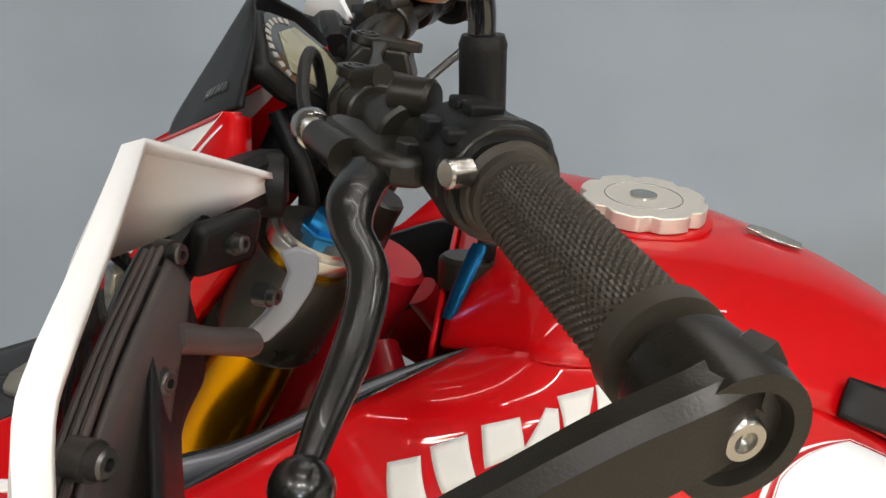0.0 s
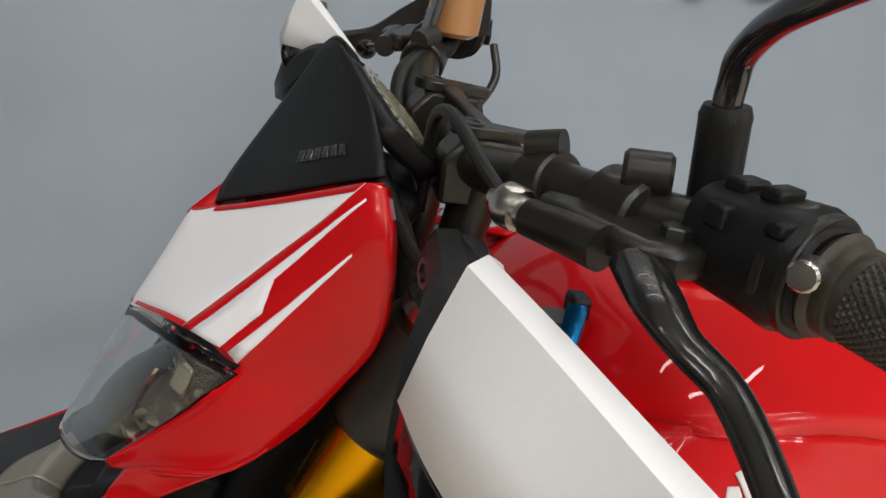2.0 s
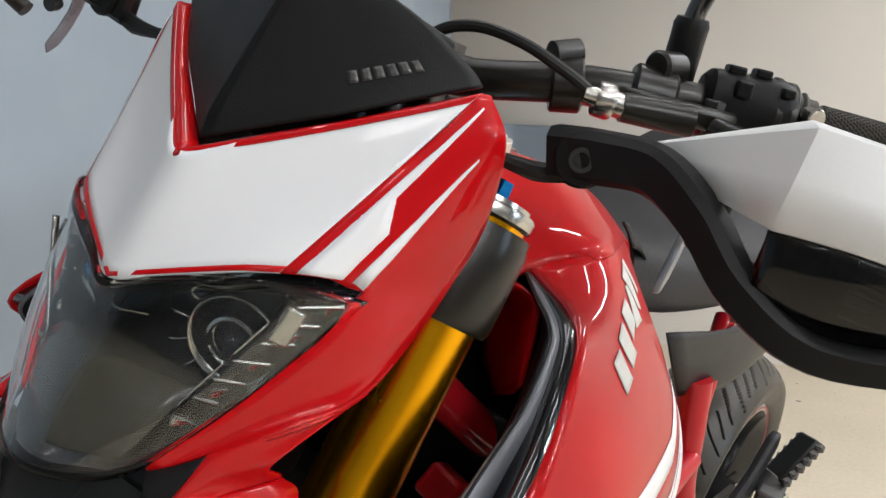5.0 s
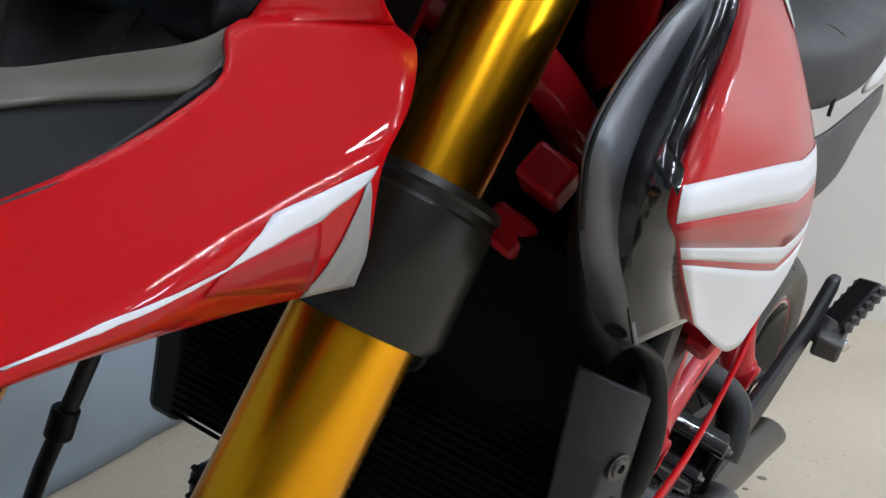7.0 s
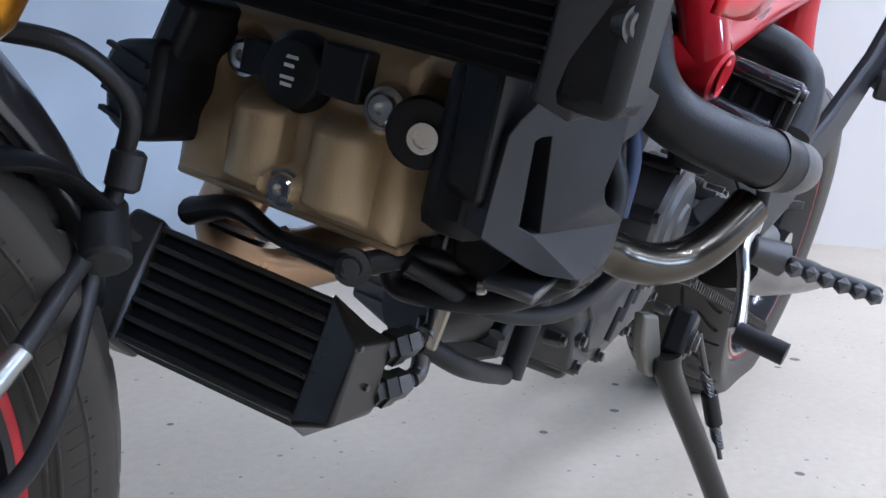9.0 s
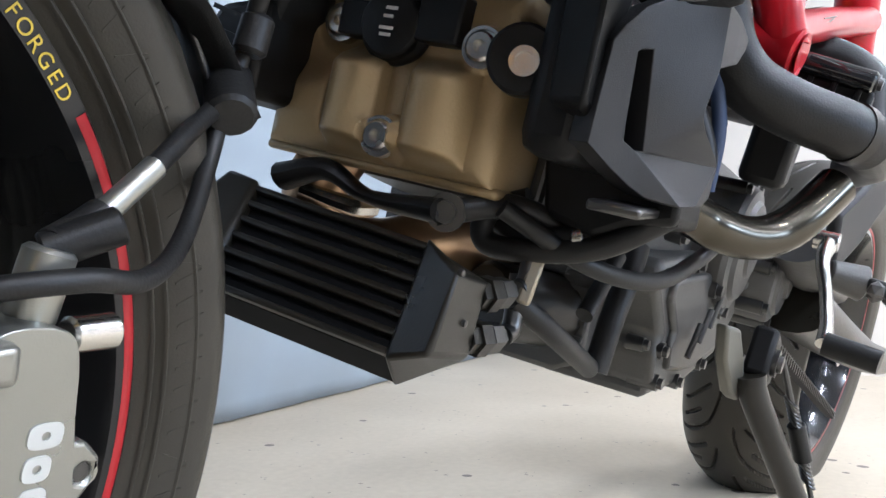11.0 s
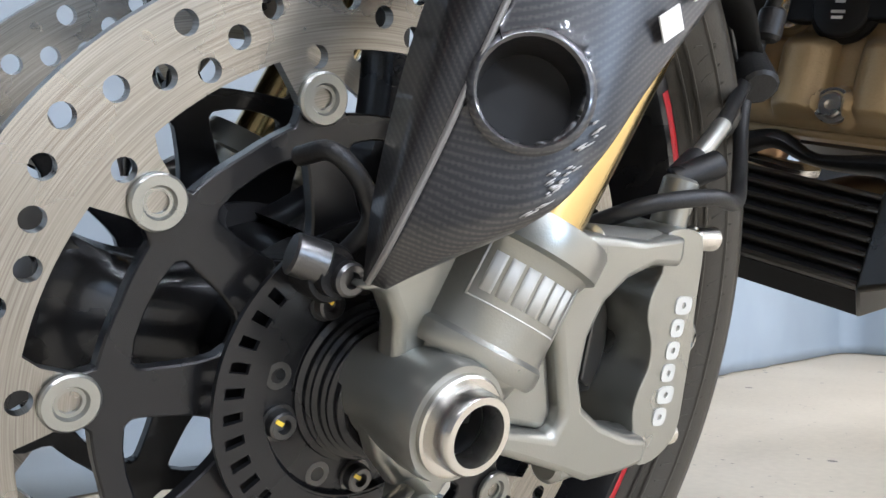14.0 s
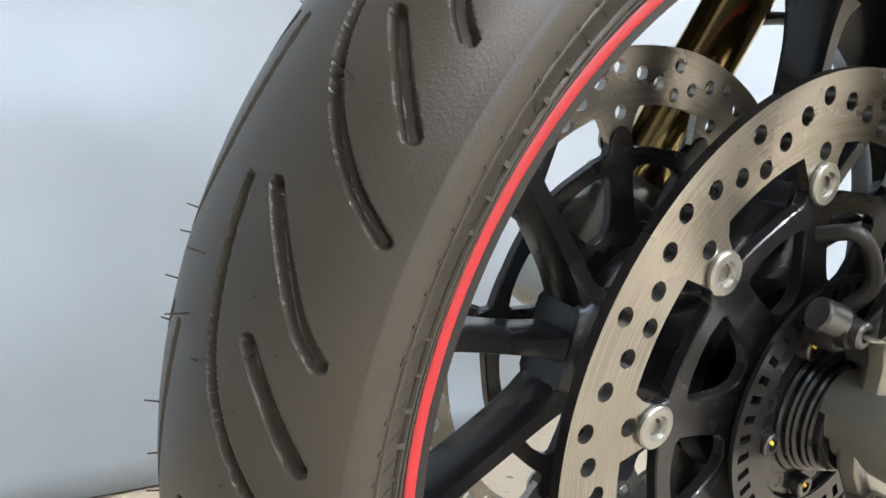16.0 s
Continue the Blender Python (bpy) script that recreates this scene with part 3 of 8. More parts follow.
def brake_disc(parent, y, face):
    """A floating disc: drilled steel ring, dark carrier with ten arms, bobbins and bolts. face: the side that looks outwards."""
    disc = new("brake_disc")
    disc.parent = parent
    disc.location = (0, y, 0)
    outer = circle(0.16, 120)
    inner = []
    for k in range(240):
        a = 360 * k / 240
        d = (a - 1.0 + 18) % 36 - 18
        lobe = max(0.0, 1 - (abs(d) / 6.0) ** 2) if abs(d) < 6.0 else 0.0
        r = 0.1275 - 0.0225 * min(1.0, lobe * 1.6)
        inner.append((r * math.cos(radians(a)), r * math.sin(radians(a))))
    holes = []
    for k in range(10):
        for da, r in ((0.0, 0.1505), (0.0, 0.1262), (5.9, 0.1455), (11.8, 0.1395), (17.7, 0.1505), (17.7, 0.1340), (23.6, 0.1395), (29.4, 0.1455)):
            b = radians(36 * k + 0.6 + da)
            holes.append(circle(0.0042, 16, r * math.cos(b), r * math.sin(b)))
    bm = BM()
    plate(bm, outer, (0, 0.005, 0), [inner, *holes], lambda u, v: Vector((u, -0.0025, v)))
    part("disc_ring", bm, DISC, disc, "drilled steel brake disc with worn tracks", angle=30)
    # carrier: a ring that carries the bobbins on lobes, ten arms and an inner ring
    def polar(r, ang):
        return r * math.cos(radians(ang)), r * math.sin(radians(ang))
    rim_line = []
    for k in range(240):
        ang = 1.5 * k
        d = abs((ang - 1.0 + 18) % 36 - 18)
        rim_line.append(polar(0.1045 + 0.0140 * max(0.0, 1 - (d / 5.2) ** 2) ** 0.6 if d < 5.2 else 0.1045 - 0.0012 * (d - 5.2) / 12.8, ang))
    windows = []
    for k in range(10):
        m0 = 19.0 + 36 * k
        loop = [(0.0930, -11.0), (0.0940, -6.0), (0.0942, 0.0), (0.0940, 6.0), (0.0930, 11.0), (0.0905, 12.3), (0.0870, 12.2), (0.0780, 11.2), (0.0700, 9.8), (0.0640, 7.8), (0.0600, 4.0),
                (0.0595, 0.0), (0.0600, -4.0), (0.0640, -7.8), (0.0700, -9.8), (0.0780, -11.2), (0.0870, -12.2), (0.0905, -12.3)]
        windows.append([polar(r, m0 + da) for r, da in loop])
    bm = BM()
    plate(bm, rim_line, (0, 0.0062, 0), [circle(0.034, 60), *windows], lambda u, v: Vector((u, -0.0031 - face * 0.001, v)))
    part("disc_carrier", bm, RIM_BLACK, disc, "black anodised disc carrier with ten arms", angle=30, bevel=0.0007, segs=1)
    for k in range(10):
        a = radians(1.0 + 36 * k)
        bm = BM()
        c = Vector((0.1115 * math.cos(a), face * 0.0028, 0.1115 * math.sin(a)))
        lathe(bm, c, (0, face, 0), [(0, 0.0098), (0.0018, 0.0098), (0.0026, 0.0090), (0.0026, 0.0058), (0.001, 0.0050), (0.001, 0.0038), (-0.004, 0.0034)], 28, cap=False)
        part("bobbin", bm, CAST_GREY, disc)
    for k in range(5):
        a = radians(30 + 72 * k)
        bm = BM()
        c = Vector((0.041 * math.cos(a), face * 0.005, 0.041 * math.sin(a)))
        lathe(bm, c, (0, face, 0), [(0, 0.0065), (0.003, 0.0065), (0.0042, 0.0052), (0.0042, 0.003), (0.002, 0.0026)], 18)
        part("disc_bolt", bm, BOLT, disc)
    return disc


brake_disc(front_wheel, -0.066, -1)
brake_disc(front_wheel, 0.056, 1)
tone = BM()
slots = []
for k in range(40):
    a = radians(9 * k)
    c, s = math.cos(a), math.sin(a)
    slots.append([(r * c - w * s, r * s + w * c) for r, w in ((0.0555, -0.0019), (0.0630, -0.0021), (0.0630, 0.0021), (0.0555, 0.0019))])
plate(tone, circle(0.0668, 120), (0, 0.0022, 0), [circle(0.0480, 80), *slots], lambda u, v: Vector((u, -0.0785, v)))
lathe(tone, (0, -0.0790, 0), (0, 1, 0), [(0.004, 0.034), (0.004, 0.0455), (0.001, 0.047), (0.001, 0.0492), (0.010, 0.0492), (0.010, 0.034)], 60, cap=False)
tone_ob = part("tone_ring", tone, RIM_BLACK, front_wheel, "slotted speed sensor ring")
for k in range(5):
    a = radians(200 + 72 * k)
    bm = BM()
    lathe(bm, (0.0405 * math.cos(a), -0.0745, 0.0405 * math.sin(a)), (0, -1, 0), [(0, 0.0072), (0.0012, 0.0072), (0.0012, 0.0058), (0.0050, 0.0056), (0.0058, 0.0048), (0.0058, 0.0028), (0.003, 0.0024)], 20)
    part("ring_bolt", bm, BOLT, tone_ob)
    bm = BM()
    box(bm, (0.0036, 0.0005, 0.0016), Matrix.Translation((0.0405 * math.cos(a) - 0.0025, -0.0806, 0.0405 * math.sin(a) + 0.0020)) @ pose(0, 0, 0, 0, 30, 0))
    part("paint_mark", bm, YELLOW, tone_ob, "dab of yellow paint")
seal = BM()
lathe(seal, (0, -0.066, 0), (0, -1, 0), [(0, 0.0345), (0.008, 0.0345), (0.0088, 0.0335), (0.0105, 0.0335), (0.0115, 0.0312), (0.0140, 0.0312), (0.0150, 0.0300), (0.0165, 0.0300), (0.0175, 0.0282), (0.0200, 0.0282), (0.0210, 0.0270),
                                         (0.0225, 0.0270), (0.0235, 0.0252), (0.0265, 0.0252), (0.0275, 0.0228), (0.030, 0.0228)], 56)
spacer = part("wheel_spacer", seal, RIM_BLACK, front_wheel, "ribbed black wheel spacer", angle=25)
collar = BM()
lathe(collar, (0, -0.090, 0), (0, -1, 0), [(0, 0.0185), (0.012, 0.0185), (0.0125, 0.0170), (0.026, 0.0170)], 40)
part("axle_sleeve", collar, surface("pale_axle_steel", (0.50, 0.47, 0.36), 0.22, 1.0, bump=0.03), spacer, "bright steel axle sleeve")

# ---- fork ----
AXIS0 = {-1: Vector((0.018, -0.105, 0.33)), 1: Vector((0.018, 0.105, 0.33))}
AXIS1 = {-1: Vector((0.305, -0.137, 1.045)), 1: Vector((0.304, 0.070, 1.045))}


def on_fork(side, z):
    a, b = AXIS0[side], AXIS1[side]
    return a + (b - a) * ((z - a.z) / (b.z - a.z))


fork = new("front_fork")
fork.parent = bike
for side in (-1, 1):
    d = (AXIS1[side] - AXIS0[side]).normalized()
    bm = BM()
    cyl(bm, on_fork(side, 0.36), on_fork(side, 0.58), 0.0215, seg=40)
    part("fork_slider", bm, PALE_GOLD, fork, "polished pale gold fork slider")
    bm = BM()
    p = on_fork(side, 0.545)
    length = (on_fork(side, 1.05) - p).length
    lathe(bm, p, d, [(0, 0.0235), (0, 0.0285), (0.002, 0.0295), (0.014, 0.0295), (0.018, 0.0310), (0.24, 0.0310), (0.262, 0.0285), (0.30, 0.0285), (0.302, 0.0270), (length, 0.0270)], 56)
    part("fork_tube", bm, GOLD, fork, "gold anodised upper fork tube")
    bm = BM()
    p = on_fork(side, 1.042)
    lathe(bm, p, d, [(0, 0.0275), (0.002, 0.0300), (0.008, 0.0305), (0.010, 0.0295), (0.010, 0.0255), (0.0135, 0.0250), (0.0135, 0.012)], 48)
    cap = part("fork_cap", bm, ALLOY, fork, "machined alloy fork cap with a gold rim")
    bm = BM()
    lathe(bm, p + d * 0.014, d, [(0, 0.0125), (0.002, 0.0125), (0.002, 0.0085), (0.012, 0.008), (0.0125, 0.004)], 6)
    part("adjuster", bm, BLUE, cap, "blue anodised adjuster")


for side in (-1, 1):
    d = (AXIS1[side] - AXIS0[side]).normalized()
    bm = BM()
    p, q = on_fork(side, 0.978), on_fork(side, 1.028)
    lathe(bm, p, d, [(0, 0.0275), (0, 0.032), (0.004, 0.034), (0.012, 0.0345), (0.057, 0.0345), (0.061, 0.0330), (0.0655, 0.0325), (0.0655, 0.0275)], 48)
    part("upper_clamp_ring", bm, BLACK_METAL, fork)
    bm = BM()
    p = on_fork(side, 0.765)
    lathe(bm, p, d, [(0, 0.0315), (0, 0.0370), (0.006, 0.0410), (0.060, 0.0400), (0.062, 0.0385), (0.066, 0.0385), (0.068, 0.0400), (0.072, 0.0390), (0.072, 0.0290)], 56)
    clamp = part("lower_clamp_ring", bm, BLACK_METAL, fork, "worn black lower fork clamp")
    bm = BM()
    c = p + d * 0.035
    box(bm, (0.058, 0.10, 0.055), Matrix.Translation(c + Vector((0.012, -side * 0.055, 0))) @ pose(0, 0, 0, 0, 21.5, 0))
    part("lower_clamp_arm", bm, BLACK_METAL, fork, bevel=0.006)
bm = BM()
mid = (on_fork(-1, 1.005) + on_fork(1, 1.005)) / 2
box(bm, (0.055, 0.17, 0.028), Matrix.Translation(mid + Vector((0.02, 0, 0.004))) @ pose(0, 0, 0, 0, 21.5, 0))
part("upper_clamp", bm, BLACK_METAL, fork, bevel=0.008)
bm = BM()
cyl(bm, mid + Vector((0.03, 0, 0.01)), mid + Vector((0.042, 0, 0.04)), 0.018, seg=28, edge=0.002)
part("steering_nut", bm, BLACK_METAL, fork)

# ---- nose cowl, visor and headlight ----
KEEL = -0.023


def mirrored(p):
    return (p[0], 2 * KEEL - p[1], p[2])


cowl = new("nose_cowl")
cowl.parent = bike
FRONT_PANEL = [[(0.156, KEEL, 1.054), (0.180, -0.055, 1.070), (0.206, -0.088, 1.088), (0.230, -0.117, 1.105), (0.2495, -0.140, 1.119)],
               [(0.141, KEEL, 1.023), (0.160, -0.054, 1.036), (0.178, -0.079, 1.047), (0.194, -0.101, 1.057), (0.207, -0.1195, 1.065)],
               [(0.123, KEEL, 0.987), (0.133, -0.047, 0.996), (0.142, -0.066, 1.003), (0.152, -0.084, 1.009), (0.163, -0.099, 1.012)]]
SIDE_UPPER = [[(0.2495, -0.140, 1.119), (0.252, -0.1412, 1.1192), (0.2545, -0.1422, 1.1193), (0.257, -0.143, 1.1190)],
              [(0.230, -0.131, 1.093), (0.241, -0.143, 1.096), (0.253, -0.153, 1.098), (0.262, -0.1565, 1.098)],
              [(0.207, -0.1195, 1.065), (0.226, -0.139, 1.066), (0.246, -0.152, 1.067), (0.2645, -0.158, 1.067)],
              [(0.185, -0.109, 1.038), (0.206, -0.131, 1.037), (0.232, -0.148, 1.037), (0.2625, -0.156, 1.038)],
              [(0.163, -0.099, 1.012), (0.180, -0.117, 1.013), (0.198, -0.1305, 1.008), (0.248, -0.1535, 1.012)]]
SIDE_LOWER = [[(0.198, -0.1305, 1.008), (0.222, -0.144, 1.009), (0.248, -0.1535, 1.012)],
              [(0.174, -0.119, 0.974), (0.198, -0.137, 0.977), (0.226, -0.149, 0.978)],
              [(0.147, -0.100, 0.940), (0.170, -0.120, 0.944), (0.196, -0.143, 0.950)],
              [(0.132, -0.087, 0.921), (0.146, -0.101, 0.922), (0.160, -0.124, 0.933)],
              [(0.119, -0.074, 0.903), (0.1205, -0.075, 0.901), (0.122, -0.076, 0.898)]]
TAIL_LIP = [[tuple(r[-1]), (r[-1][0] + 0.006, r[-1][1] + 0.012, r[-1][2] - 0.004)] for r in (*SIDE_UPPER, *SIDE_LOWER[1:])]


VISOR = [[(0.170, KEEL, 1.060), (0.191, -0.053, 1.076), (0.213, -0.085, 1.0925), (0.236, -0.113, 1.109), (0.2575, -0.1365, 1.1225)],
         [(0.177, KEEL, 1.079), (0.196, -0.048, 1.092), (0.216, -0.077, 1.106), (0.236, -0.103, 1.120), (0.256, -0.126, 1.131)],
         [(0.203, KEEL, 1.125), (0.214, -0.040, 1.132), (0.227, -0.059, 1.139), (0.239, -0.076, 1.146), (0.250, -0.090, 1.150)],
         [(0.226, KEEL, 1.166), (0.229, -0.028, 1.168), (0.232, -0.034, 1.169), (0.235, -0.041, 1.168), (0.239, -0.047, 1.165)]]


def sheet_at(rows, u, v):
    """A place on a smooth sheet; u runs across a row, v from row to row, both 0 to 1. Also gives its normal."""
    def row_at(r, u):
        n = len(r) - 1
        k = min(int(u * n), n - 1)
        return curve_at([Vector(p) for p in r], k, u * n - k)

    def curve_at(p, k, t):
        a = p[k - 1] if k > 0 else p[0] * 2 - p[1]
        b, c = p[k], p[k + 1]
        d = p[k + 2] if k + 2 < len(p) else p[-1] * 2 - p[-2]
        return 0.5 * ((2 * b) + (c - a) * t + (2 * a - 5 * b + 4 * c - d) * t * t + (3 * b - a - 3 * c + d) * t ** 3)

    def place(u, v):
        col = [row_at(r, u) for r in rows]
        n = len(col) - 1
        k = min(int(v * n), n - 1)
        return curve_at(col, k, v * n - k)
    p = place(u, v)
    e = 0.01
    u0, u1, v0, v1 = max(u - e, 0), min(u + e, 1), max(v - e, 0), min(v + e, 1)
    nrm = (place(u1, v) - place(u0, v)).cross(place(u, v1) - place(u, v0)).normalized()
    return p, nrm


def nearest_on(rows, q):
    """The place on a sheet nearest to q, with its normal."""
    best = None
    u0, v0, step = 0.5, 0.5, 0.25
    for rnd in range(7):
        for i in range(-2, 3):
            for k in range(-2, 3):
                u, v = min(max(u0 + i * step, 0), 1), min(max(v0 + k * step, 0), 1)
                p, nrm = sheet_at(rows, u, v)
                d = (p - q).length
                if best is None or d < best[0]:
                    best = (d, u, v, p, nrm)
        u0, v0, step = best[1], best[2], step * 0.5
    return best[3], best[4]


def ribbon(bm, rows, edge_a, edge_b, lift=0.0006, n=8, across=3, outward=(-0.6, -0.7, 0.3), mirror=False):
    """A thin sticker on a sheet between two edge lines with as many points each."""
    out = []
    for i in range(len(edge_a) - 1):
        for s in range(n + (1 if i == len(edge_a) - 2 else 0)):
            t = s / n
            a, b = edge_a[i].lerp(edge_a[i + 1], t), edge_b[i].lerp(edge_b[i + 1], t)
            row = []
            for k in range(across + 1):
                p, nrm = nearest_on(rows, a.lerp(b, k / across))
                if nrm.dot(Vector(outward)) < 0:
                    nrm = -nrm
                p = p + nrm * lift
                row.append(mirrored(p) if mirror else p)
            out.append(row)
    grid(bm, out)


def decal(bm, rows, corners, lift=0.0006, nu=10, nv=4, outward=(-0.6, -0.7, 0.3), mirror=False):
    """A thin sticker on a sheet between four corners given as (u, v)."""
    a, b, c, d = [Vector((*p, 0)) for p in corners]
    out = []
    for i in range(nv + 1):
        t = i / nv
        line = []
        for k in range(nu + 1):
            s = k / nu
            q = (a * (1 - s) + b * s) * (1 - t) + (d * (1 - s) + c * s) * t
            p, nrm = sheet_at(rows, min(max(q.x, 0), 1), min(max(q.y, 0), 1))
            if nrm.dot(Vector(outward)) < 0:
                nrm = -nrm
            p = p + nrm * lift
            line.append(mirrored(p) if mirror else p)
        out.append(line)
    grid(bm, out)
    return bm


for flip in (False, True):
    f = mirrored if flip else (lambda p: p)
    if not flip:
        bm = BM()
        grid(bm, fine_rows([[mirrored(p) for p in r[:0:-1]] + r for r in FRONT_PANEL], 6, 6))
        part("front_panel", bm, WHITE, cowl, "white lacquered nose panel", thick=0.003, angle=80)
    upper = fine_rows(SIDE_UPPER, 6, 6)
    lower = [spline(r, 3) for r in SIDE_LOWER[1:]]
    cols = [spline([upper[18][12 + k], upper[24][12 + k]] + [r[k] for r in lower], 6)[6:] for k in range(7)]
    bm = BM()
    grid(bm, [[f(p) for p in r] for r in upper])
    grid(bm, [[f(c[i]) for c in cols] for i in range(len(cols[0]))])
    bmesh.ops.remove_doubles(bm, verts=bm.verts, dist=0.0002)
    part("side_panel", bm, RED, cowl, "glossy red cowl side with white stripes", thick=0.003, angle=60)
    bm = BM()
    grid(bm, [[f(p) for p in r] for r in fine_rows(TAIL_LIP, 3, 6)])
    part("cowl_lip", bm, RED, cowl, thick=0.002, angle=60)
    bm = BM()
    decal(bm, FRONT_PANEL, ((0, 0), (1, 0), (1, 0.055), (0, 0.055)), mirror=flip, nu=24, nv=2)
    decal(bm, FRONT_PANEL, ((0, 0.965), (1, 0.965), (1, 1), (0, 1)), mirror=flip, nu=24, nv=2)
    part("red_edging", bm, RED, cowl, "thin red edging", thick=0.0003)
    S1, S2 = Vector((0.249, -0.145, 1.113)), Vector((0.169, -0.105, 1.013))
    for edge_a, edge_b in (([S1, S1.lerp(S2, 0.62), S1.lerp(S2, 0.74), S2], [S1 + Vector((0.0004, -0.0006, -0.001)), Vector((0.209, -0.129, 1.0585)), Vector((0.204, -0.133, 1.0405)), Vector((0.186, -0.122, 1.0135))]),
                           ([Vector((0.2455, -0.152, 1.086)), Vector((0.191, -0.125, 1.0125))], [Vector((0.246, -0.152, 1.0845)), Vector((0.1965, -0.129, 1.0085))])):
        bm = BM()
        ribbon(bm, SIDE_UPPER, edge_a, edge_b, mirror=flip)
        part("white_stripe", bm, WHITE, cowl, thick=0.0003)
    bm = BM()
    grid(bm, [[f(p) for p in spline(r, 6)] for r in (FRONT_PANEL[0], [Vector(p).lerp(Vector(q), 0.9) + Vector((0.002, 0, -0.003)) for p, q in zip(FRONT_PANEL[0], VISOR[0])])])
    part("recess_wall", bm, RED, cowl, "red recess round the visor", thick=0.002, angle=60)

visor = new("visor")
visor.parent = bike
for flip in (False, True):
    f = mirrored if flip else (lambda p: p)
    bm = BM()
    grid(bm, [[f(p) for p in r] for r in fine_rows(VISOR, 5, 6)])
    part("shield", bm, BLACK, visor, "black grained visor shield", thick=0.003, angle=70)
for k in range(6):
    bm = BM()
    u0 = 0.50 + 0.052 * k
    decal(bm, VISOR, ((u0 + 0.006, 0.335), (u0 + 0.045, 0.335), (u0 + 0.040, 0.41), (u0 + 0.001, 0.41)), 0.0008, 3, 3, (-0.6, -0.6, 0.5))
    part("emblem_bar", bm, BOLT, visor, thick=0.0006)

dash = new("instrument_panel")
dash.parent = bike
D_UP, D_N = Vector((-0.72, 0, 0.69)).normalized(), Vector((0.69, -0.06, 0.72)).normalized()
D_C = Vector((0.268, -0.038, 1.138))
hexa = [(1.16 * u, 1.12 * v) for u, v in [(-0.064, 0.006), (-0.056, -0.014), (-0.022, -0.040), (0.043, -0.033), (0.050, -0.012), (0.029, 0.020), (-0.004, 0.034), (-0.014, 0.034)]]


def on_dash(u, v, h=0.0):
    return D_C + Vector((0, 1, 0)) * u + D_UP * v + D_N * h


bm = BM()
plate(bm, hexa, D_N * -0.013, (), lambda u, v: on_dash(u, v))
part("housing", bm, BLACK, dash, "black instrument housing", bevel=0.005, segs=3)
bm = BM()
plate(bm, [(u * 0.86, v * 0.86) for u, v in hexa], D_N * 0.0012, (), lambda u, v: on_dash(u, v, 0.0002))
SCREEN = surface("dark_display_glass", (0.03, 0.03, 0.028), 0.08, 0, 0.5, bump=0, rough_vary=0.02)
LCD = surface("grey_green_display", (0.30, 0.29, 0.19), 0.25, 0, 0.6, bump=0, broad_amount=0.15)
part("screen_glass", bm, SCREEN, dash, "dark display glass")
bm = BM()
plate(bm, [(-0.048, -0.006), (-0.022, -0.032), (0.034, -0.027), (0.038, -0.008), (0.018, 0.016), (-0.016, 0.018)], D_N * 0.0006, (), lambda u, v: on_dash(u, v, 0.0016))
part("display", bm, LCD, dash, "unlit grey-green display")
for k in range(11):
    a = radians(60 + 12 * k)
    bm = BM()
    plate(bm, [(-0.010 + 0.044 * math.cos(a + da) * r, 0.032 * math.sin(a + da) * r - 0.006) for da, r in ((-0.06, 0.93), (0.06, 0.93), (0.06, 1.06), (-0.06, 1.06))], D_N * 0.0006, (), lambda u, v: on_dash(u, v, 0.0016))
    part("rev_bar", bm, GREY_PRINT, dash)
bm = BM()
tube(bm, [(0.262, -0.07, 1.105), (0.285, -0.075, 1.06), (0.29, -0.07, 1.02)], 0.007)
part("wiring", bm, RUBBER, dash)
bm = BM()
box(bm, (0.04, 0.08, 0.05), pose(0.268, KEEL, 1.072, 0, 20, 0))
part("bracket", bm, BLACK, dash, bevel=0.008)

lamp = new("headlight")
lamp.parent = bike
LENS_ROWS = [[(0.1225, KEEL, 0.985), (0.132, -0.047, 0.994), (0.141, -0.068, 1.001), (0.152, -0.090, 1.007), (0.170, -0.114, 1.009), (0.196, -0.1345, 1.004)],
             [(0.108, KEEL, 0.955), (0.116, -0.047, 0.960), (0.126, -0.070, 0.964), (0.140, -0.092, 0.968), (0.158, -0.110, 0.972), (0.173, -0.119, 0.974)],
             [(0.092, KEEL, 0.920), (0.098, -0.043, 0.922), (0.107, -0.062, 0.925), (0.119, -0.080, 0.929), (0.134, -0.094, 0.934), (0.146, -0.101, 0.940)],
             [(0.081, KEEL, 0.893), (0.084, -0.036, 0.892), (0.091, -0.049, 0.892), (0.101, -0.061, 0.894), (0.111, -0.070, 0.898), (0.119, -0.076, 0.903)]]
bm = BM()
grid(bm, fine_rows([[mirrored(p) for p in r[:0:-1]] + r for r in LENS_ROWS], 5, 5))
ob = part("lens", bm, LENS, lamp, "clear headlight lens", thick=0.002, angle=80)
ob.visible_shadow = False
bm = BM()
rings = []
for t, grow, back in ((0, 0.96, 0.006), (0.3, 0.92, 0.03), (0.7, 0.8, 0.055), (0.9, 0.5, 0.075), (1.0, 0.02, 0.08)):
    ringpts = []
    outline = [LENS_ROWS[0][k] for k in range(6)] + [LENS_ROWS[k][5] for k in (1, 2, 3)] + [LENS_ROWS[3][k] for k in (4, 3, 1, 0)]
    full = [Vector(p) for p in outline] + [Vector(mirrored(p)) for p in outline[-2:0:-1]]
    c = Vector((0.135, KEEL, 0.955))
    for p in full:
        ringpts.append(c + (p - c) * grow + Vector((back, 0, 0.010 * back / 0.05)))
    rings.append(ringpts)
loft(bm, rings, cap=False)
part("housing", bm, GLOSS_BLACK, lamp, "dark headlight housing", angle=50)
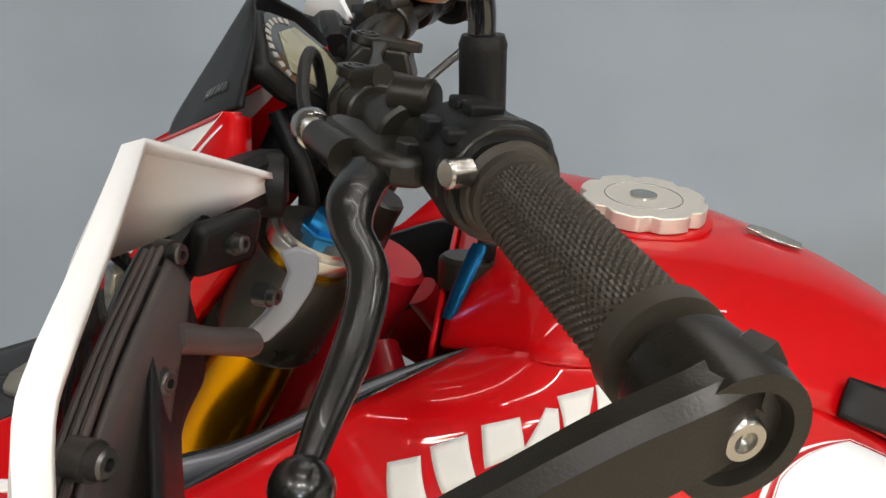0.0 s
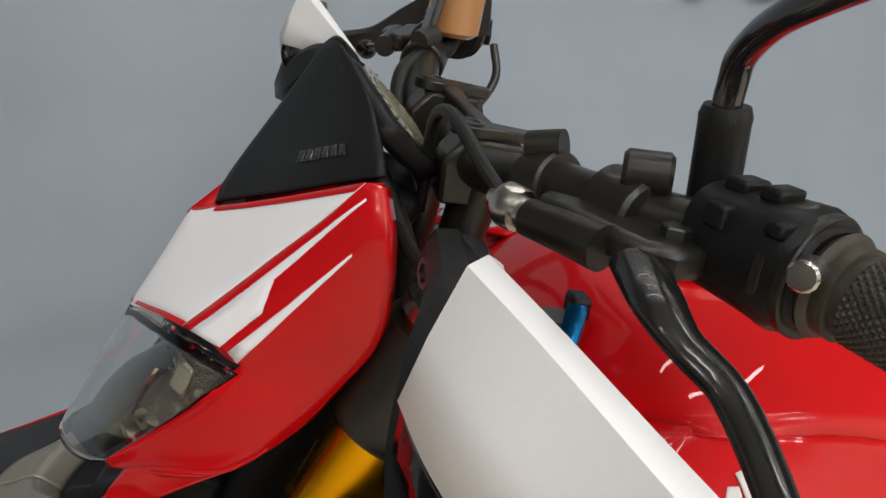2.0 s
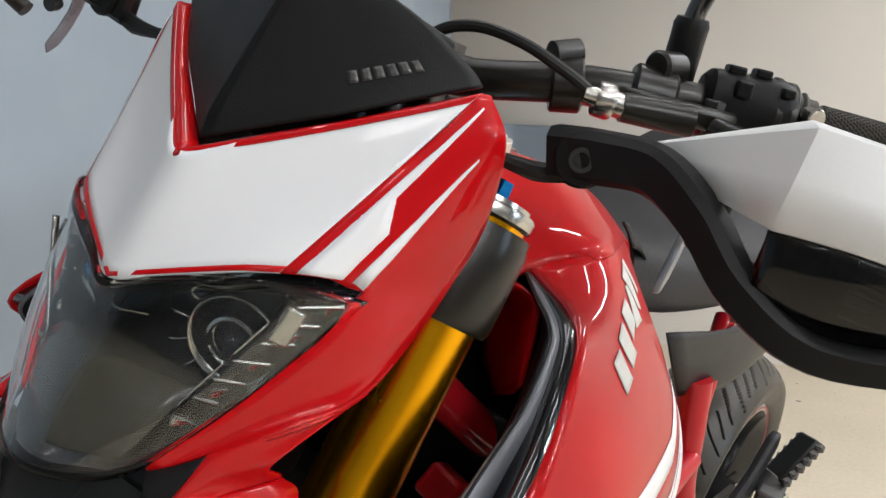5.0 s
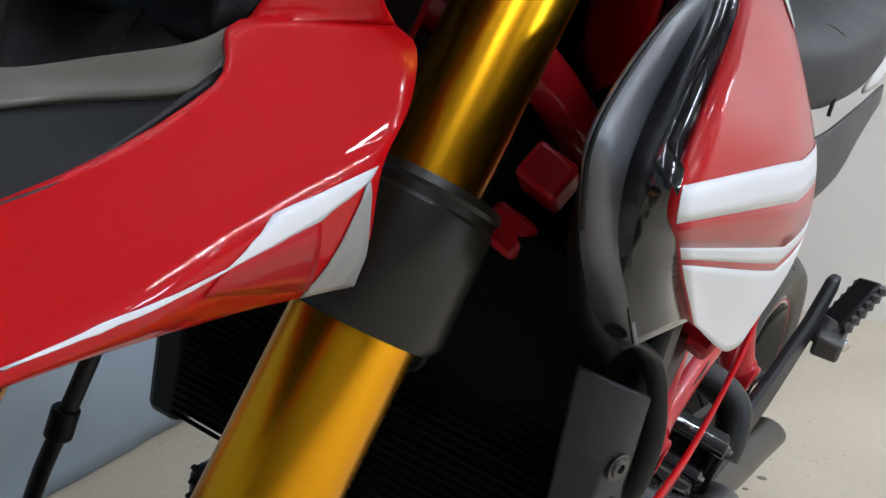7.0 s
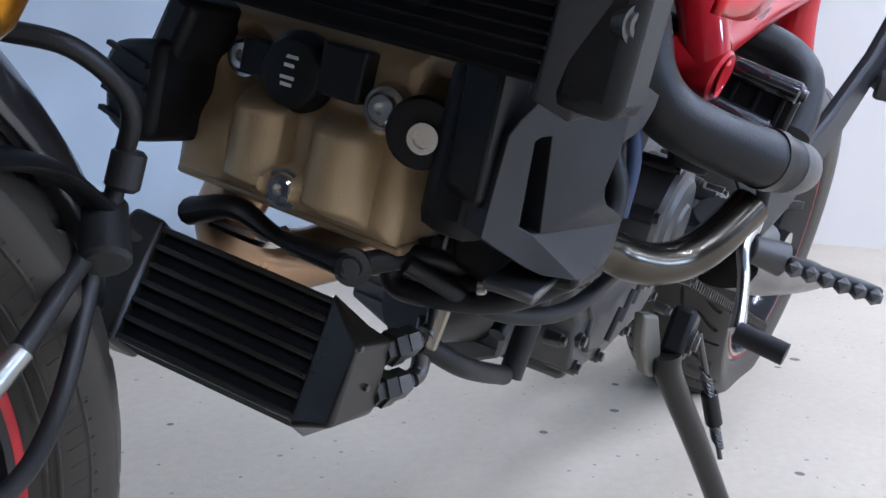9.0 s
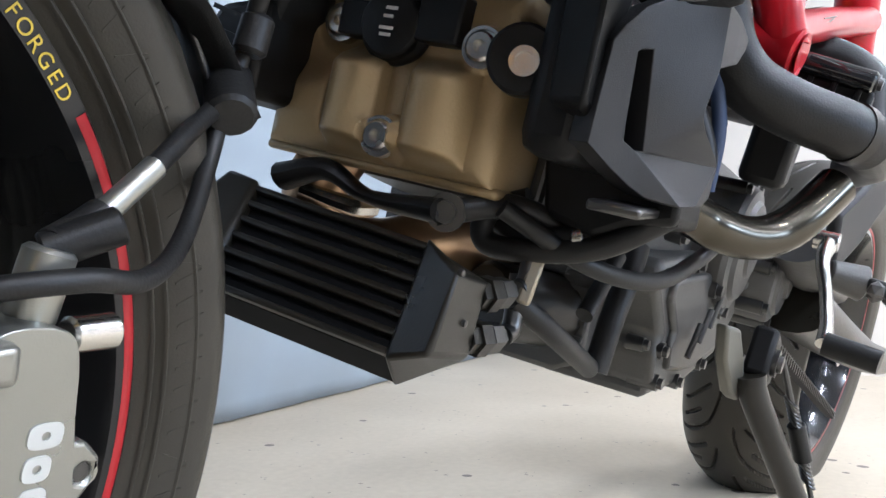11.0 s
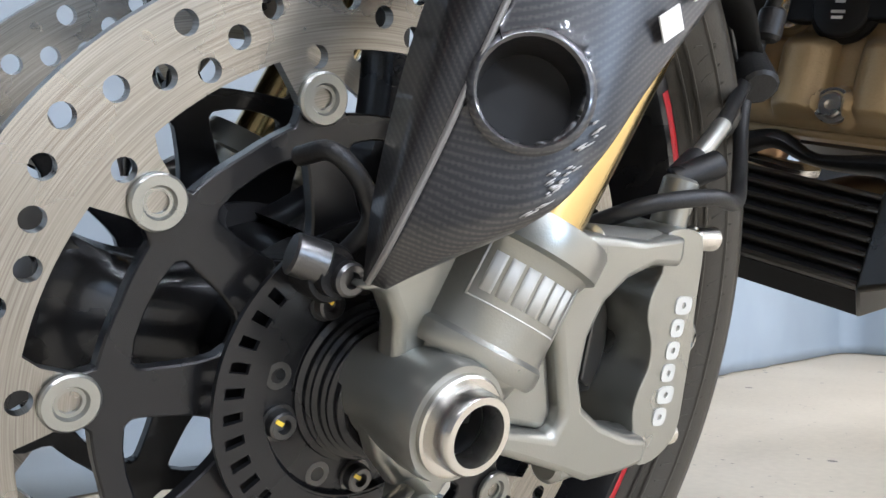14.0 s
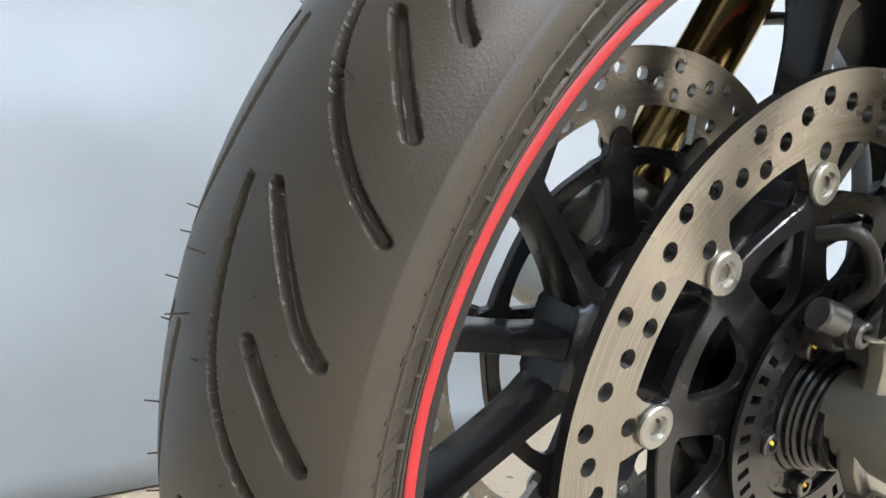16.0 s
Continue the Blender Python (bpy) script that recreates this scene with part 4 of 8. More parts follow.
BROW = surface("olive_grey_plastic", (0.030, 0.026, 0.018), 0.24, 0, 0.25, bump=0.03)
CHROME = surface("reflector_chrome", (0.42, 0.42, 0.39), 0.14, 1.0, bump=0.02, bump_scale=200, broad_amount=0.1)
for flip in (False, True):
    f = mirrored if flip else (lambda p: p)
    bm = BM()
    centre, axis = Vector((0.184, -0.072, 0.967)), Vector((-0.80, -0.24, -0.10)).normalized()
    lathe(bm, centre, axis, [(0.0, 0.007), (0.003, 0.013), (0.010, 0.020), (0.018, 0.025), (0.023, 0.027)], 40, cap=False)
    for v in bm.verts:
        v.co = Vector(f(v.co))
    part("reflector", bm, CHROME, lamp, "faceted chrome reflector bowl", thick=0.001)
    bm = BM()
    lathe(bm, centre + axis * 0.002, axis, [(0, 0.007), (0.022, 0.006), (0.026, 0.003)], 20)
    for v in bm.verts:
        v.co = Vector(f(v.co))
    part("bulb", bm, BLUE if flip else GLOSS_BLACK, lamp)
    bm = BM()
    for k in range(6):
        a = radians(-70 + 28 * k)
        u = axis.cross(Vector((0, 0, 1))).normalized()
        w = axis.cross(u)
        pts = [centre + axis * h + (u * math.cos(a) + w * math.sin(a)) * (r + 0.0006) for h, r in ((0.003, 0.0130), (0.010, 0.0202), (0.018, 0.0252), (0.023, 0.0272), (0.024, 0.036), (0.010, 0.046))]
        tube(bm, [f(p) for p in pts], 0.0008, 6, 3)
    part("reflector_ribs", bm, CHROME, lamp)["kind"] = "stuff"
    # thin bright strip that divides the lamp from the side light, and the dark panel behind the side light
    bm = BM()
    grid(bm, [[f(p) for p in spline(r, 5)] for r in ([(0.131, -0.0735, 0.931), (0.140, -0.0895, 0.9593), (0.151, -0.1070, 0.9896)], [(0.1335, -0.0720, 0.9300), (0.1430, -0.0880, 0.9583), (0.1545, -0.1055, 0.9890)])])
    part("divider", bm, CHROME, lamp, "thin chrome divider", thick=0.001)
    bm = BM()
    grid(bm, [[f(p) for p in r] for r in fine_rows([[(0.141, -0.0730, 0.929), (0.151, -0.0885, 0.9580), (0.162, -0.1050, 0.9880)], [(0.150, -0.0800, 0.9290), (0.174, -0.1000, 0.9580), (0.198, -0.1180, 0.9940)]], 4, 3)])
    part("side_panel", bm, GLOSS_BLACK, lamp, "gloss black side light panel", thick=0.001)
    # side light strip with small facets
    for k in range(5):
        bm = BM()
        t = k / 4
        p = Vector((0.186, -0.122, 0.992)).lerp(Vector((0.130, -0.082, 0.925)), t)
        box(bm, (0.010, 0.004, 0.006), Matrix.Translation(f(p + Vector((0.006, 0.006, 0)))) @ pose(0, 0, 0, 0, 0, -30 if not flip else 30))
        part("side_light_facet", bm, CHROME, lamp, bevel=0.001)
    # chrome shelf above the bowl with a bright block at its end
    bm = BM()
    grid(bm, [[f(p) for p in r] for r in fine_rows([[(0.146, -0.034, 0.992), (0.160, -0.074, 1.001), (0.176, -0.104, 1.003)], [(0.168, -0.034, 0.986), (0.182, -0.074, 0.993), (0.196, -0.104, 0.995)]], 5, 3)])
    part("upper_shelf", bm, CHROME, lamp, "chrome shelf", thick=0.001, angle=60)
    bm = BM()
    box(bm, (0.012, 0.014, 0.022), Matrix.Translation(f((0.170, -0.104, 0.985))) @ pose(0, 0, 0, 0, 20, -40 if not flip else 40))
    part("marker_block", bm, CHROME, lamp, bevel=0.002)
    bm = BM()
    lathe(bm, centre + axis * 0.020, axis, [(0, 0.0125), (0.001, 0.0150), (0.004, 0.0155), (0.005, 0.0135), (0.004, 0.0125)], 36, cap=False)
    for v in bm.verts:
        v.co = Vector(f(v.co))
    part("bulb_ring", bm, CHROME, lamp)
    for k in range(7):
        bm = BM()
        t = k / 6
        p, q = Vector((0.190, -0.124, 0.998)).lerp(Vector((0.136, -0.086, 0.928)), t), Vector((0.172, -0.106, 0.994)).lerp(Vector((0.130, -0.076, 0.930)), t)
        tube(bm, [f(p), f(q)], 0.0011, 6, 1)
        part("side_light_rib", bm, CHROME, lamp)
# smooth inner brow in the lower half
bm = BM()
brow = [[(0.150, KEEL, 0.945), (0.152, -0.046, 0.944), (0.158, -0.076, 0.940)], [(0.128, KEEL, 0.943), (0.132, -0.044, 0.942), (0.142, -0.074, 0.938)], [(0.112, KEEL, 0.930), (0.117, -0.042, 0.930), (0.130, -0.072, 0.928)],
        [(0.102, KEEL, 0.912), (0.107, -0.039, 0.911), (0.120, -0.066, 0.912)], [(0.098, KEEL, 0.896), (0.103, -0.035, 0.896), (0.116, -0.060, 0.899)]]
grid(bm, fine_rows([[mirrored(p) for p in r[:0:-1]] + r for r in brow], 5, 5))
part("inner_brow", bm, BROW, lamp, "smooth olive-grey inner brow of the headlight", thick=0.002, angle=70)
bm = BM()
box(bm, (0.05, 0.13, 0.045), pose(0.165, KEEL, 0.885, 0, 15, 0))
part("lower_bracket", bm, BLACK, lamp, bevel=0.006)

# ---- beak: red mudguard below the headlight ----
# black moulding; the warm sheen it reflects is put into the base colour
BEAK_TOP = surface("olive_sheen_moulding", (0.15, 0.137, 0.108), 0.34, 0, 0.0, spec=0.7, bump=0.06, bump_scale=1200, broad_amount=0.2)
beak = new("beak_mudguard")
beak.parent = bike
BEAK_SIDE = [[(0.1758, -0.1198, 0.8973), (0.1129, -0.0957, 0.8873), (0.0929, -0.1065, 0.8657), (0.0177, -0.1012, 0.8276), (-0.150, -0.060, 0.762)],
             [(0.1801, -0.1288, 0.8908), (0.1188, -0.1136, 0.8731), (0.0927, -0.1166, 0.8560), (0.0176, -0.1104, 0.8189), (-0.150, -0.064, 0.757)],
             [(0.1645, -0.1408, 0.8712), (0.1163, -0.1330, 0.8531), (0.0882, -0.1310, 0.8395), (0.0154, -0.1218, 0.8065), (-0.150, -0.068, 0.749)],
             [(0.1402, -0.1494, 0.8499), (0.1077, -0.1452, 0.8367), (0.0815, -0.1416, 0.8254), (0.0124, -0.1307, 0.7961), (-0.150, -0.070, 0.742)],
             [(0.1480, -0.1470, 0.8200), (0.1150, -0.1428, 0.8140), (0.0850, -0.1388, 0.8070), (0.0120, -0.1280, 0.7885), (-0.150, -0.068, 0.737)],
             [(0.1560, -0.1400, 0.7955), (0.1230, -0.1330, 0.7930), (0.0920, -0.1280, 0.7905), (0.0150, -0.1150, 0.7795), (-0.150, -0.060, 0.732)]]
LIP = [(0.066, KEEL, 0.8487), (0.072, -0.042, 0.8528), (0.0878, -0.0624, 0.8629), (0.1056, -0.0846, 0.8744), (0.1190, -0.0905, 0.8838)]
STEP = [(0.036, KEEL, 0.8385), (0.046, -0.0494, 0.8413), (0.071, -0.0669, 0.8497), (0.0930, -0.0960, 0.8610), (0.1050, -0.0990, 0.8733)]
DECK = [STEP, [(0.004, KEEL, 0.8310), (0.014, -0.055, 0.8310), (0.030, -0.085, 0.8350), (0.043, -0.099, 0.8400), (0.0508, -0.1050, 0.8430)],
        [(-0.070, KEEL, 0.815), (-0.045, -0.055, 0.812), (-0.020, -0.080, 0.815), (0.002, -0.094, 0.823), (0.0168, -0.1018, 0.8285)],
        [(-0.166, KEEL, 0.775), (-0.160, -0.040, 0.772), (-0.155, -0.050, 0.768), (-0.152, -0.056, 0.765), (-0.150, -0.060, 0.762)]]
for flip in (False, True):
    f = mirrored if flip else (lambda p: p)
    bm = BM()
    grid(bm, [[f(p) for p in r] for r in fine_rows(BEAK_SIDE, 5, 5)])
    part("side", bm, RED, beak, "glossy red beak side", thick=0.003, angle=60)
    # raised satin frame round the opening below the headlight, then the darker deck a step lower
    bm = BM()
    roll = [[(x + 0.016, y * 0.98, z - 0.010) for x, y, z in LIP], [(x + 0.004, y, z - 0.0015) for x, y, z in LIP], LIP, [(x - 0.004, y, z + 0.0005) for x, y, z in LIP],
            [tuple(Vector(a).lerp(Vector(b), 0.5) + Vector((0, 0, 0.0005))) for a, b in zip(LIP, STEP)], [(x, y, z + 0.001) for x, y, z in STEP]]
    grid(bm, [[f(p) for p in r] for r in fine_rows(roll, 6, 4)])
    part("intake_frame", bm, BEAK_TOP, beak, "satin black frame round the intake", thick=0.003, angle=60)
    bm = BM()
    grid(bm, [[f((p[0], p[1], p[2] - 0.0015)) for p in r] for r in fine_rows(DECK, 6, 6)])
    part("deck", bm, GREY_PLASTIC, beak, "dark grey moulded beak deck", thick=0.003, angle=60)
    # tray behind the frame, coloured near-black for the shade in the opening
    bm = BM()
    back = [[(x + 0.016, y * 0.98, z - 0.010) for x, y, z in LIP], [(x + 0.050, y * 0.95, z + 0.000) for x, y, z in LIP], [(x + 0.075, y * 0.9, z + 0.035) for x, y, z in LIP]]
    grid(bm, [[f(p) for p in r] for r in fine_rows(back, 4, 4)])
    part("intake_floor", bm, HOLE_SHADE, beak, "intake floor, near-black for the shade inside", thick=0.002, angle=60)
    # added black sheet: stands for the dark gap beside the strut
    bm = BM()
    grid(bm, [[f(p) for p in spline(r, 3)] for r in ([(0.1200, -0.0740, 0.8990), (0.1290, -0.0880, 0.9070), (0.1375, -0.0990, 0.9150)], [(0.1150, -0.0800, 0.8900), (0.1220, -0.0870, 0.8960), (0.1280, -0.0945, 0.9000)], [(0.1120, -0.0840, 0.8800), (0.1150, -0.0865, 0.8820), (0.1185, -0.0895, 0.8838)])])
    part("gap_filler", bm, BLACK, beak, "added black sheet for the dark gap between lamp and beak", thick=0.002)
    P1, P2, P3, P4, P5 = Vector((0.1374, -0.1502, 0.8505)), Vector((0.0928, -0.1405, 0.8326)), Vector((0.0755, -0.1415, 0.8175)), Vector((0.0389, -0.1370, 0.8068)), Vector((0.009, -0.1310, 0.7965))
    Q1, Q2, Q3, Q4, Q5 = Vector((0.1340, -0.1510, 0.8450)), Vector((0.1130, -0.1470, 0.8310)), Vector((0.0730, -0.1420, 0.8155)), Vector((0.0385, -0.1370, 0.8045)), Vector((0.009, -0.1310, 0.7955))
    for edge_a, edge_b, nm, mat_ in (([P1, P2, P3, P4, P5], [Q1, Q2, Q3, Q4, Q5], "white_flash", WHITE), ([Q2, Vector((0.0950, -0.1440, 0.8245)), Q3], [Vector((0.1300, -0.1360, 0.7975)), Vector((0.1050, -0.1360, 0.8010)), Vector((0.0690, -0.1400, 0.8080))], "dark_red_stripe", RED_FRAME),
                                     ([Q1, Vector((0.1500, -0.1465, 0.8120)), Vector((0.1555, -0.1405, 0.7965))], [Vector((0.1320, -0.1500, 0.8430)), Vector((0.1290, -0.1450, 0.8130)), Vector((0.1290, -0.1320, 0.7950))], "grey_flash", GREY_PRINT)):
        bm = BM()
        ribbon(bm, BEAK_SIDE, edge_a, edge_b, 0.0007, 6, 4, (0, -1, 0.2), flip)
        part(nm, bm, mat_, beak, thick=0.0003)
    # red link that flows from the cowl into the beak
    bm = BM()
    grid(bm, [[f(p) for p in r] for r in fine_rows([[(0.1360, -0.0990, 0.9160), (0.1560, -0.1190, 0.9310), (0.1800, -0.1340, 0.9430), (0.2010, -0.1450, 0.9530)],
                                                  [(0.1275, -0.0950, 0.9000), (0.1400, -0.1060, 0.9080), (0.1520, -0.1170, 0.9150), (0.1640, -0.1280, 0.9220)],
                                                  [(0.1215, -0.0920, 0.8880), (0.1370, -0.1020, 0.8960), (0.1510, -0.1120, 0.9030), (0.1600, -0.1210, 0.9080)],
                                                  [(0.1129, -0.0957, 0.8873), (0.1340, -0.1035, 0.8910), (0.1550, -0.1118, 0.8945), (0.1758, -0.1198, 0.8973)]], 5, 5)])
    part("strut", bm, RED, beak, "red link between beak and cowl", thick=0.003, angle=60)

# steering head, with an added black block to darken the gap behind the headlight
core = new("steering_head")
core.parent = bike
bm = BM()
loft(bm, [[Vector((x + dx, KEEL + y, z)) for dx, y in ((-0.045, -0.055), (-0.052, 0), (-0.045, 0.045), (0.03, 0.045), (0.045, 0.0), (0.03, -0.055))] for x, z in ((0.205, 0.80), (0.225, 0.86), (0.250, 0.93), (0.275, 1.00))])
part("gap_block", bm, BLACK, core, "added black block in the dark gap behind the headlight", bevel=0.008)
bm = BM()
cyl(bm, (0.262, KEEL, 0.80), (0.338, KEEL, 0.995), 0.032, seg=32, edge=0.004)
part("head_tube", bm, RED_FRAME, core, "red frame head tube")


# ---- handlebar, levers, mirrors and hand guards ----
BAR_Y = -0.015
bars = new("handlebar")
bars.parent = bike
BAR_L = [(0.316, BAR_Y, 1.118), (0.316, -0.07, 1.118), (0.320, -0.105, 1.122), (0.336, -0.150, 1.132), (0.354, -0.190, 1.137), (0.402, -0.254, 1.141), (0.467, -0.414, 1.1365)]


BAR_C, BAR_N = Vector((0.3165, -0.012, 1.119)), Vector((-0.1, 0.994, 0.035)).normalized()


def flipped(p):
    """The same place on the other half of the handlebar, across a plane slanted to fit the camera's view."""
    q = Vector(p)
    return tuple(q - BAR_N * (2 * (q - BAR_C).dot(BAR_N)))


def both(v):
    return (False, True) if v else (False,)


bm = BM()
tube(bm, [flipped(p) for p in BAR_L[:0:-1]] + BAR_L, 0.0125, 24, 8)
part("bar_tube", bm, BLACK_METAL, bars, "black tapered handlebar tube")
for sy in (-0.070, 0.024):
    cx, cz = 0.3225 - 0.1 * (sy + 0.07), 1.118 + 0.06 * (sy + 0.07)
    bm = BM()
    outline = [(-0.026, -0.024), (0.022, -0.024), (0.026, -0.004), (0.020, 0.014), (-0.016, 0.015), (-0.027, 0.002)]
    plate(bm, outline, (0, 0.032, 0), (), lambda u, v: Vector((cx + u, sy - 0.013, cz + v)))
    part("bar_clamp", bm, BLACK_METAL, bars, "black machined handlebar clamp", bevel=0.003)
    # tapered machined cap with a counterbored bolt at its wide end
    bm = BM()
    cap_line = [(-0.012 + 0.0125 * math.cos(radians(a)), 0.0125 * math.sin(radians(a))) for a in range(60, 301, 20)] + [(0.010, -0.0085), (0.026, -0.0060), (0.0285, 0.0), (0.026, 0.0060), (0.010, 0.0085)]
    plate(bm, cap_line, (0.0003, 0, 0.0065), (), lambda u, v: Vector((cx + u - 0.1 * v, sy + 0.003 + v + 0.1 * u, cz + 0.0145 - 0.06 * u)))
    part("clamp_cap", bm, BLACK_METAL, bars, "machined black clamp cap", bevel=0.0014)
    bm = BM()
    lathe(bm, (cx - 0.012, sy + 0.002, cz + 0.0220), (0.05, 0, 1), [(0, 0.0082), (0.0008, 0.0082), (0.0008, 0.0058), (-0.0010, 0.0056), (-0.0010, 0.0030), (-0.004, 0.0028)], 24, cap=False)
    part("clamp_bolt", bm, BOLT, bars)
    bm = BM()
    tube(bm, [(cx, sy + 0.003, 1.105), (cx - 0.006, sy + 0.003, 1.07), (cx - 0.014, sy + 0.003, 1.03)], [0.019, 0.017, 0.021], 20, 4, 0.8)
    part("riser", bm, BLACK_METAL, bars)
bm = BM()
plate(bm, [(-0.006, -0.066), (0.004, -0.068), (0.003, -0.045), (0.0005, -0.020), (0.003, 0.004), (0.001, 0.026), (-0.010, 0.024), (-0.0085, 0.004), (-0.0065, -0.020), (-0.0065, -0.045)], (0.0004, 0, 0.005), (), lambda u, v: Vector((0.323 + u - 0.1 * (v + 0.07), v + 0.003, 1.1335 + 0.06 * (v + 0.07))))
part("clamp_bridge", bm, BLACK_METAL, bars, "waisted bridge between the clamps", bevel=0.0014)
GRIP = surface("grip_rubber", (0.034, 0.029, 0.020), 0.46, spec=0.4, bump=0.1, bump_scale=900, colour2=(0.056, 0.047, 0.032), broad_amount=0.3)


def grip(flip):
    """A rubber grip: inner flange, knurled body of raised pyramids, outer collar."""
    f = flipped if flip else (lambda p: tuple(p))
    a, b = Vector(f((0.410, -0.272, 1.1415))), Vector(f((0.4575, -0.389, 1.1375)))
    d = (b - a).normalized()
    length = (b - a).length
    ref = Vector((0, 0, 1))
    u = d.cross(ref).normalized()
    w = d.cross(u)
    bm = BM()
    seg, steps = (72, 110) if flip else (132, 250)
    rings = []
    for i in range(steps + 1):
        h = length * i / steps
        t = h / length
        row = []
        for k in range(seg):
            ang = 2 * math.pi * k / seg
            r = 0.0158 + 0.0006 * math.sin(t * math.pi)
            if t < 0.05:
                r = 0.0215 - 0.10 * abs(t - 0.03)
            elif t < 0.10:
                r = 0.0185
            elif t > 0.94:
                r = 0.0195
            elif 0.13 < t < 0.92:
                q = math.sin((k / seg * 34 + t * 33) * math.pi) * math.sin((k / seg * 34 - t * 33) * math.pi)
                r += 0.0015 * abs(q) ** 0.7
            row.append(bm.verts.new(a + d * h + u * (r * math.cos(ang)) + w * (r * math.sin(ang))))
        rings.append(row)
    for p, q in zip(rings, rings[1:]):
        bridge(bm, p, q)
    bm.faces.new(rings[0][::-1])
    bm.faces.new(rings[-1])
    part("grip", bm, GRIP, bars, "black rubber grip with a knurled diamond pattern", angle=25)
    bm = BM()
    lathe(bm, b - d * 0.002, d, [(0.006, 0.0150), (0.010, 0.0190), (0.032, 0.0200), (0.038, 0.0190), (0.038, 0.0140), (0.034, 0.0132), (0.034, 0.0085), (0.0355, 0.008), (0.0355, 0.006), (0.030, 0.005)], 40)
    end = part("bar_end", bm, BLACK_METAL, bars, "black bar end with a socket bolt")
    bm = BM()
    lathe(bm, b + d * 0.032, d, [(0, 0.0070), (0.004, 0.0062), (0.005, 0.0055), (0.005, 0.0032), (0.003, 0.0028)], 24)
    part("end_bolt", bm, ALLOY, end, "bare steel socket bolt")
    # flat arm from the bar end to the hand guard
    bm = BM()
    pts = spline([Vector(f(p)) for p in ((0.476, -0.404, 1.142), (0.461, -0.420, 1.139), (0.441, -0.430, 1.130), (0.413, -0.437, 1.109), (0.381, -0.441, 1.084), (0.340, -0.446, 1.072))], 6)
    fr = frames(pts)
    rings = []
    for i, p in enumerate(pts):
        t = i / (len(pts) - 1)
        hh = 0.0150 - 0.003 * t
        n = Vector((0, 0, 1))
        tan = (pts[min(i + 1, len(pts) - 1)] - pts[max(i - 1, 0)]).normalized()
        s = tan.cross(n).normalized()
        n = s.cross(tan)
        rings.append([p + s * (0.0075 * c) + n * (hh * e) for c, e in ((-1, -0.7), (-0.5, -1), (0.5, -1), (1, -0.7), (1, 0.7), (0.5, 1), (-0.5, 1), (-1, 0.7))])
    loft(bm, rings)
    part("guard_arm", bm, BLACK_METAL, bars, "black forged arm from bar end to hand guard", angle=30)


def switch_block(flip):
    f = flipped if flip else (lambda p: tuple(p))
    a, b = Vector(f((0.386, -0.220, 1.141))), Vector(f((0.410, -0.272, 1.1415)))
    d = (b - a).normalized()
    ref = Vector((0, 0, 1))
    u = d.cross(ref).normalized()
    w = u.cross(d)
    if flip:
        u = -u
    bm = BM()
    rings = []
    for h, r in ((0, 0.017), (0.004, 0.0215), (0.018, 0.0225), (0.034, 0.0235), (0.046, 0.0245), (0.052, 0.0225), (0.058, 0.019)):
        row = []
        for k in range(20):
            ang = 2 * math.pi * k / 20
            c, s = math.cos(ang), math.sin(ang)
            c, s = math.copysign(abs(c) ** 0.7, c), math.copysign(abs(s) ** 0.7, s)
            row.append(a + d * h + u * (r * 1.05 * c) + w * (r * s + 0.001))
        rings.append(row)
    loft(bm, rings)
    body = part("switch_housing", bm, BLACK, bars, "black switch housing with buttons", angle=30)
    for h, du, dw, size in ((0.016, 0.004, 0.024, (0.011, 0.016, 0.006)), (0.032, 0.004, 0.0255, (0.010, 0.016, 0.006)), (0.024, -0.025, 0.006, (0.018, 0.007, 0.012)), (0.040, -0.025, -0.006, (0.010, 0.008, 0.012)),
                            (0.020, 0.022, 0.014, (0.010, 0.008, 0.010)), (0.046, 0.020, 0.018, (0.008, 0.012, 0.006))):
        bm = BM()
        m = Matrix.Translation(a + d * h + u * du + w * dw) @ Matrix((d, u, w)).transposed().to_4x4()
        box(bm, size, m)
        part("button", bm, BLACK, body, bevel=0.0015)
    for h, r in ((0.041, 0.0262), (0.050, 0.0250), (0.006, 0.0232)):
        bm = BM()
        lathe(bm, a + d * h, d, [(0, r - 0.004), (0.0, r - 0.0008), (0.0010, r), (0.0045, r), (0.0055, r - 0.0008), (0.0055, r - 0.004)], 36, cap=False)
        part("collar_ring", bm, BLACK_METAL, body, "black ribbed collar")
    for h in (0.014, 0.034):
        bm = BM()
        c = a + d * h + u * -0.017 + w * 0.0155
        lathe(bm, c, (w - u * 0.8), [(-0.002, 0.0058), (0.003, 0.0058), (0.003, 0.0040), (-0.001, 0.0038)], 16)
        part("socket_screw", bm, BOLT, body)
    bm = BM()
    lathe(bm, b + d * 0.004 + u * 0.020 + w * 0.008, (u + d * 0.3), [(0, 0.006), (0.010, 0.006), (0.011, 0.005)], 14)
    part("end_screw", bm, ALLOY, body)


LEVER = surface("black_lever_paint", (0.008, 0.0078, 0.007), 0.24, 0, 0.3, spec=0.5, bump=0.03)


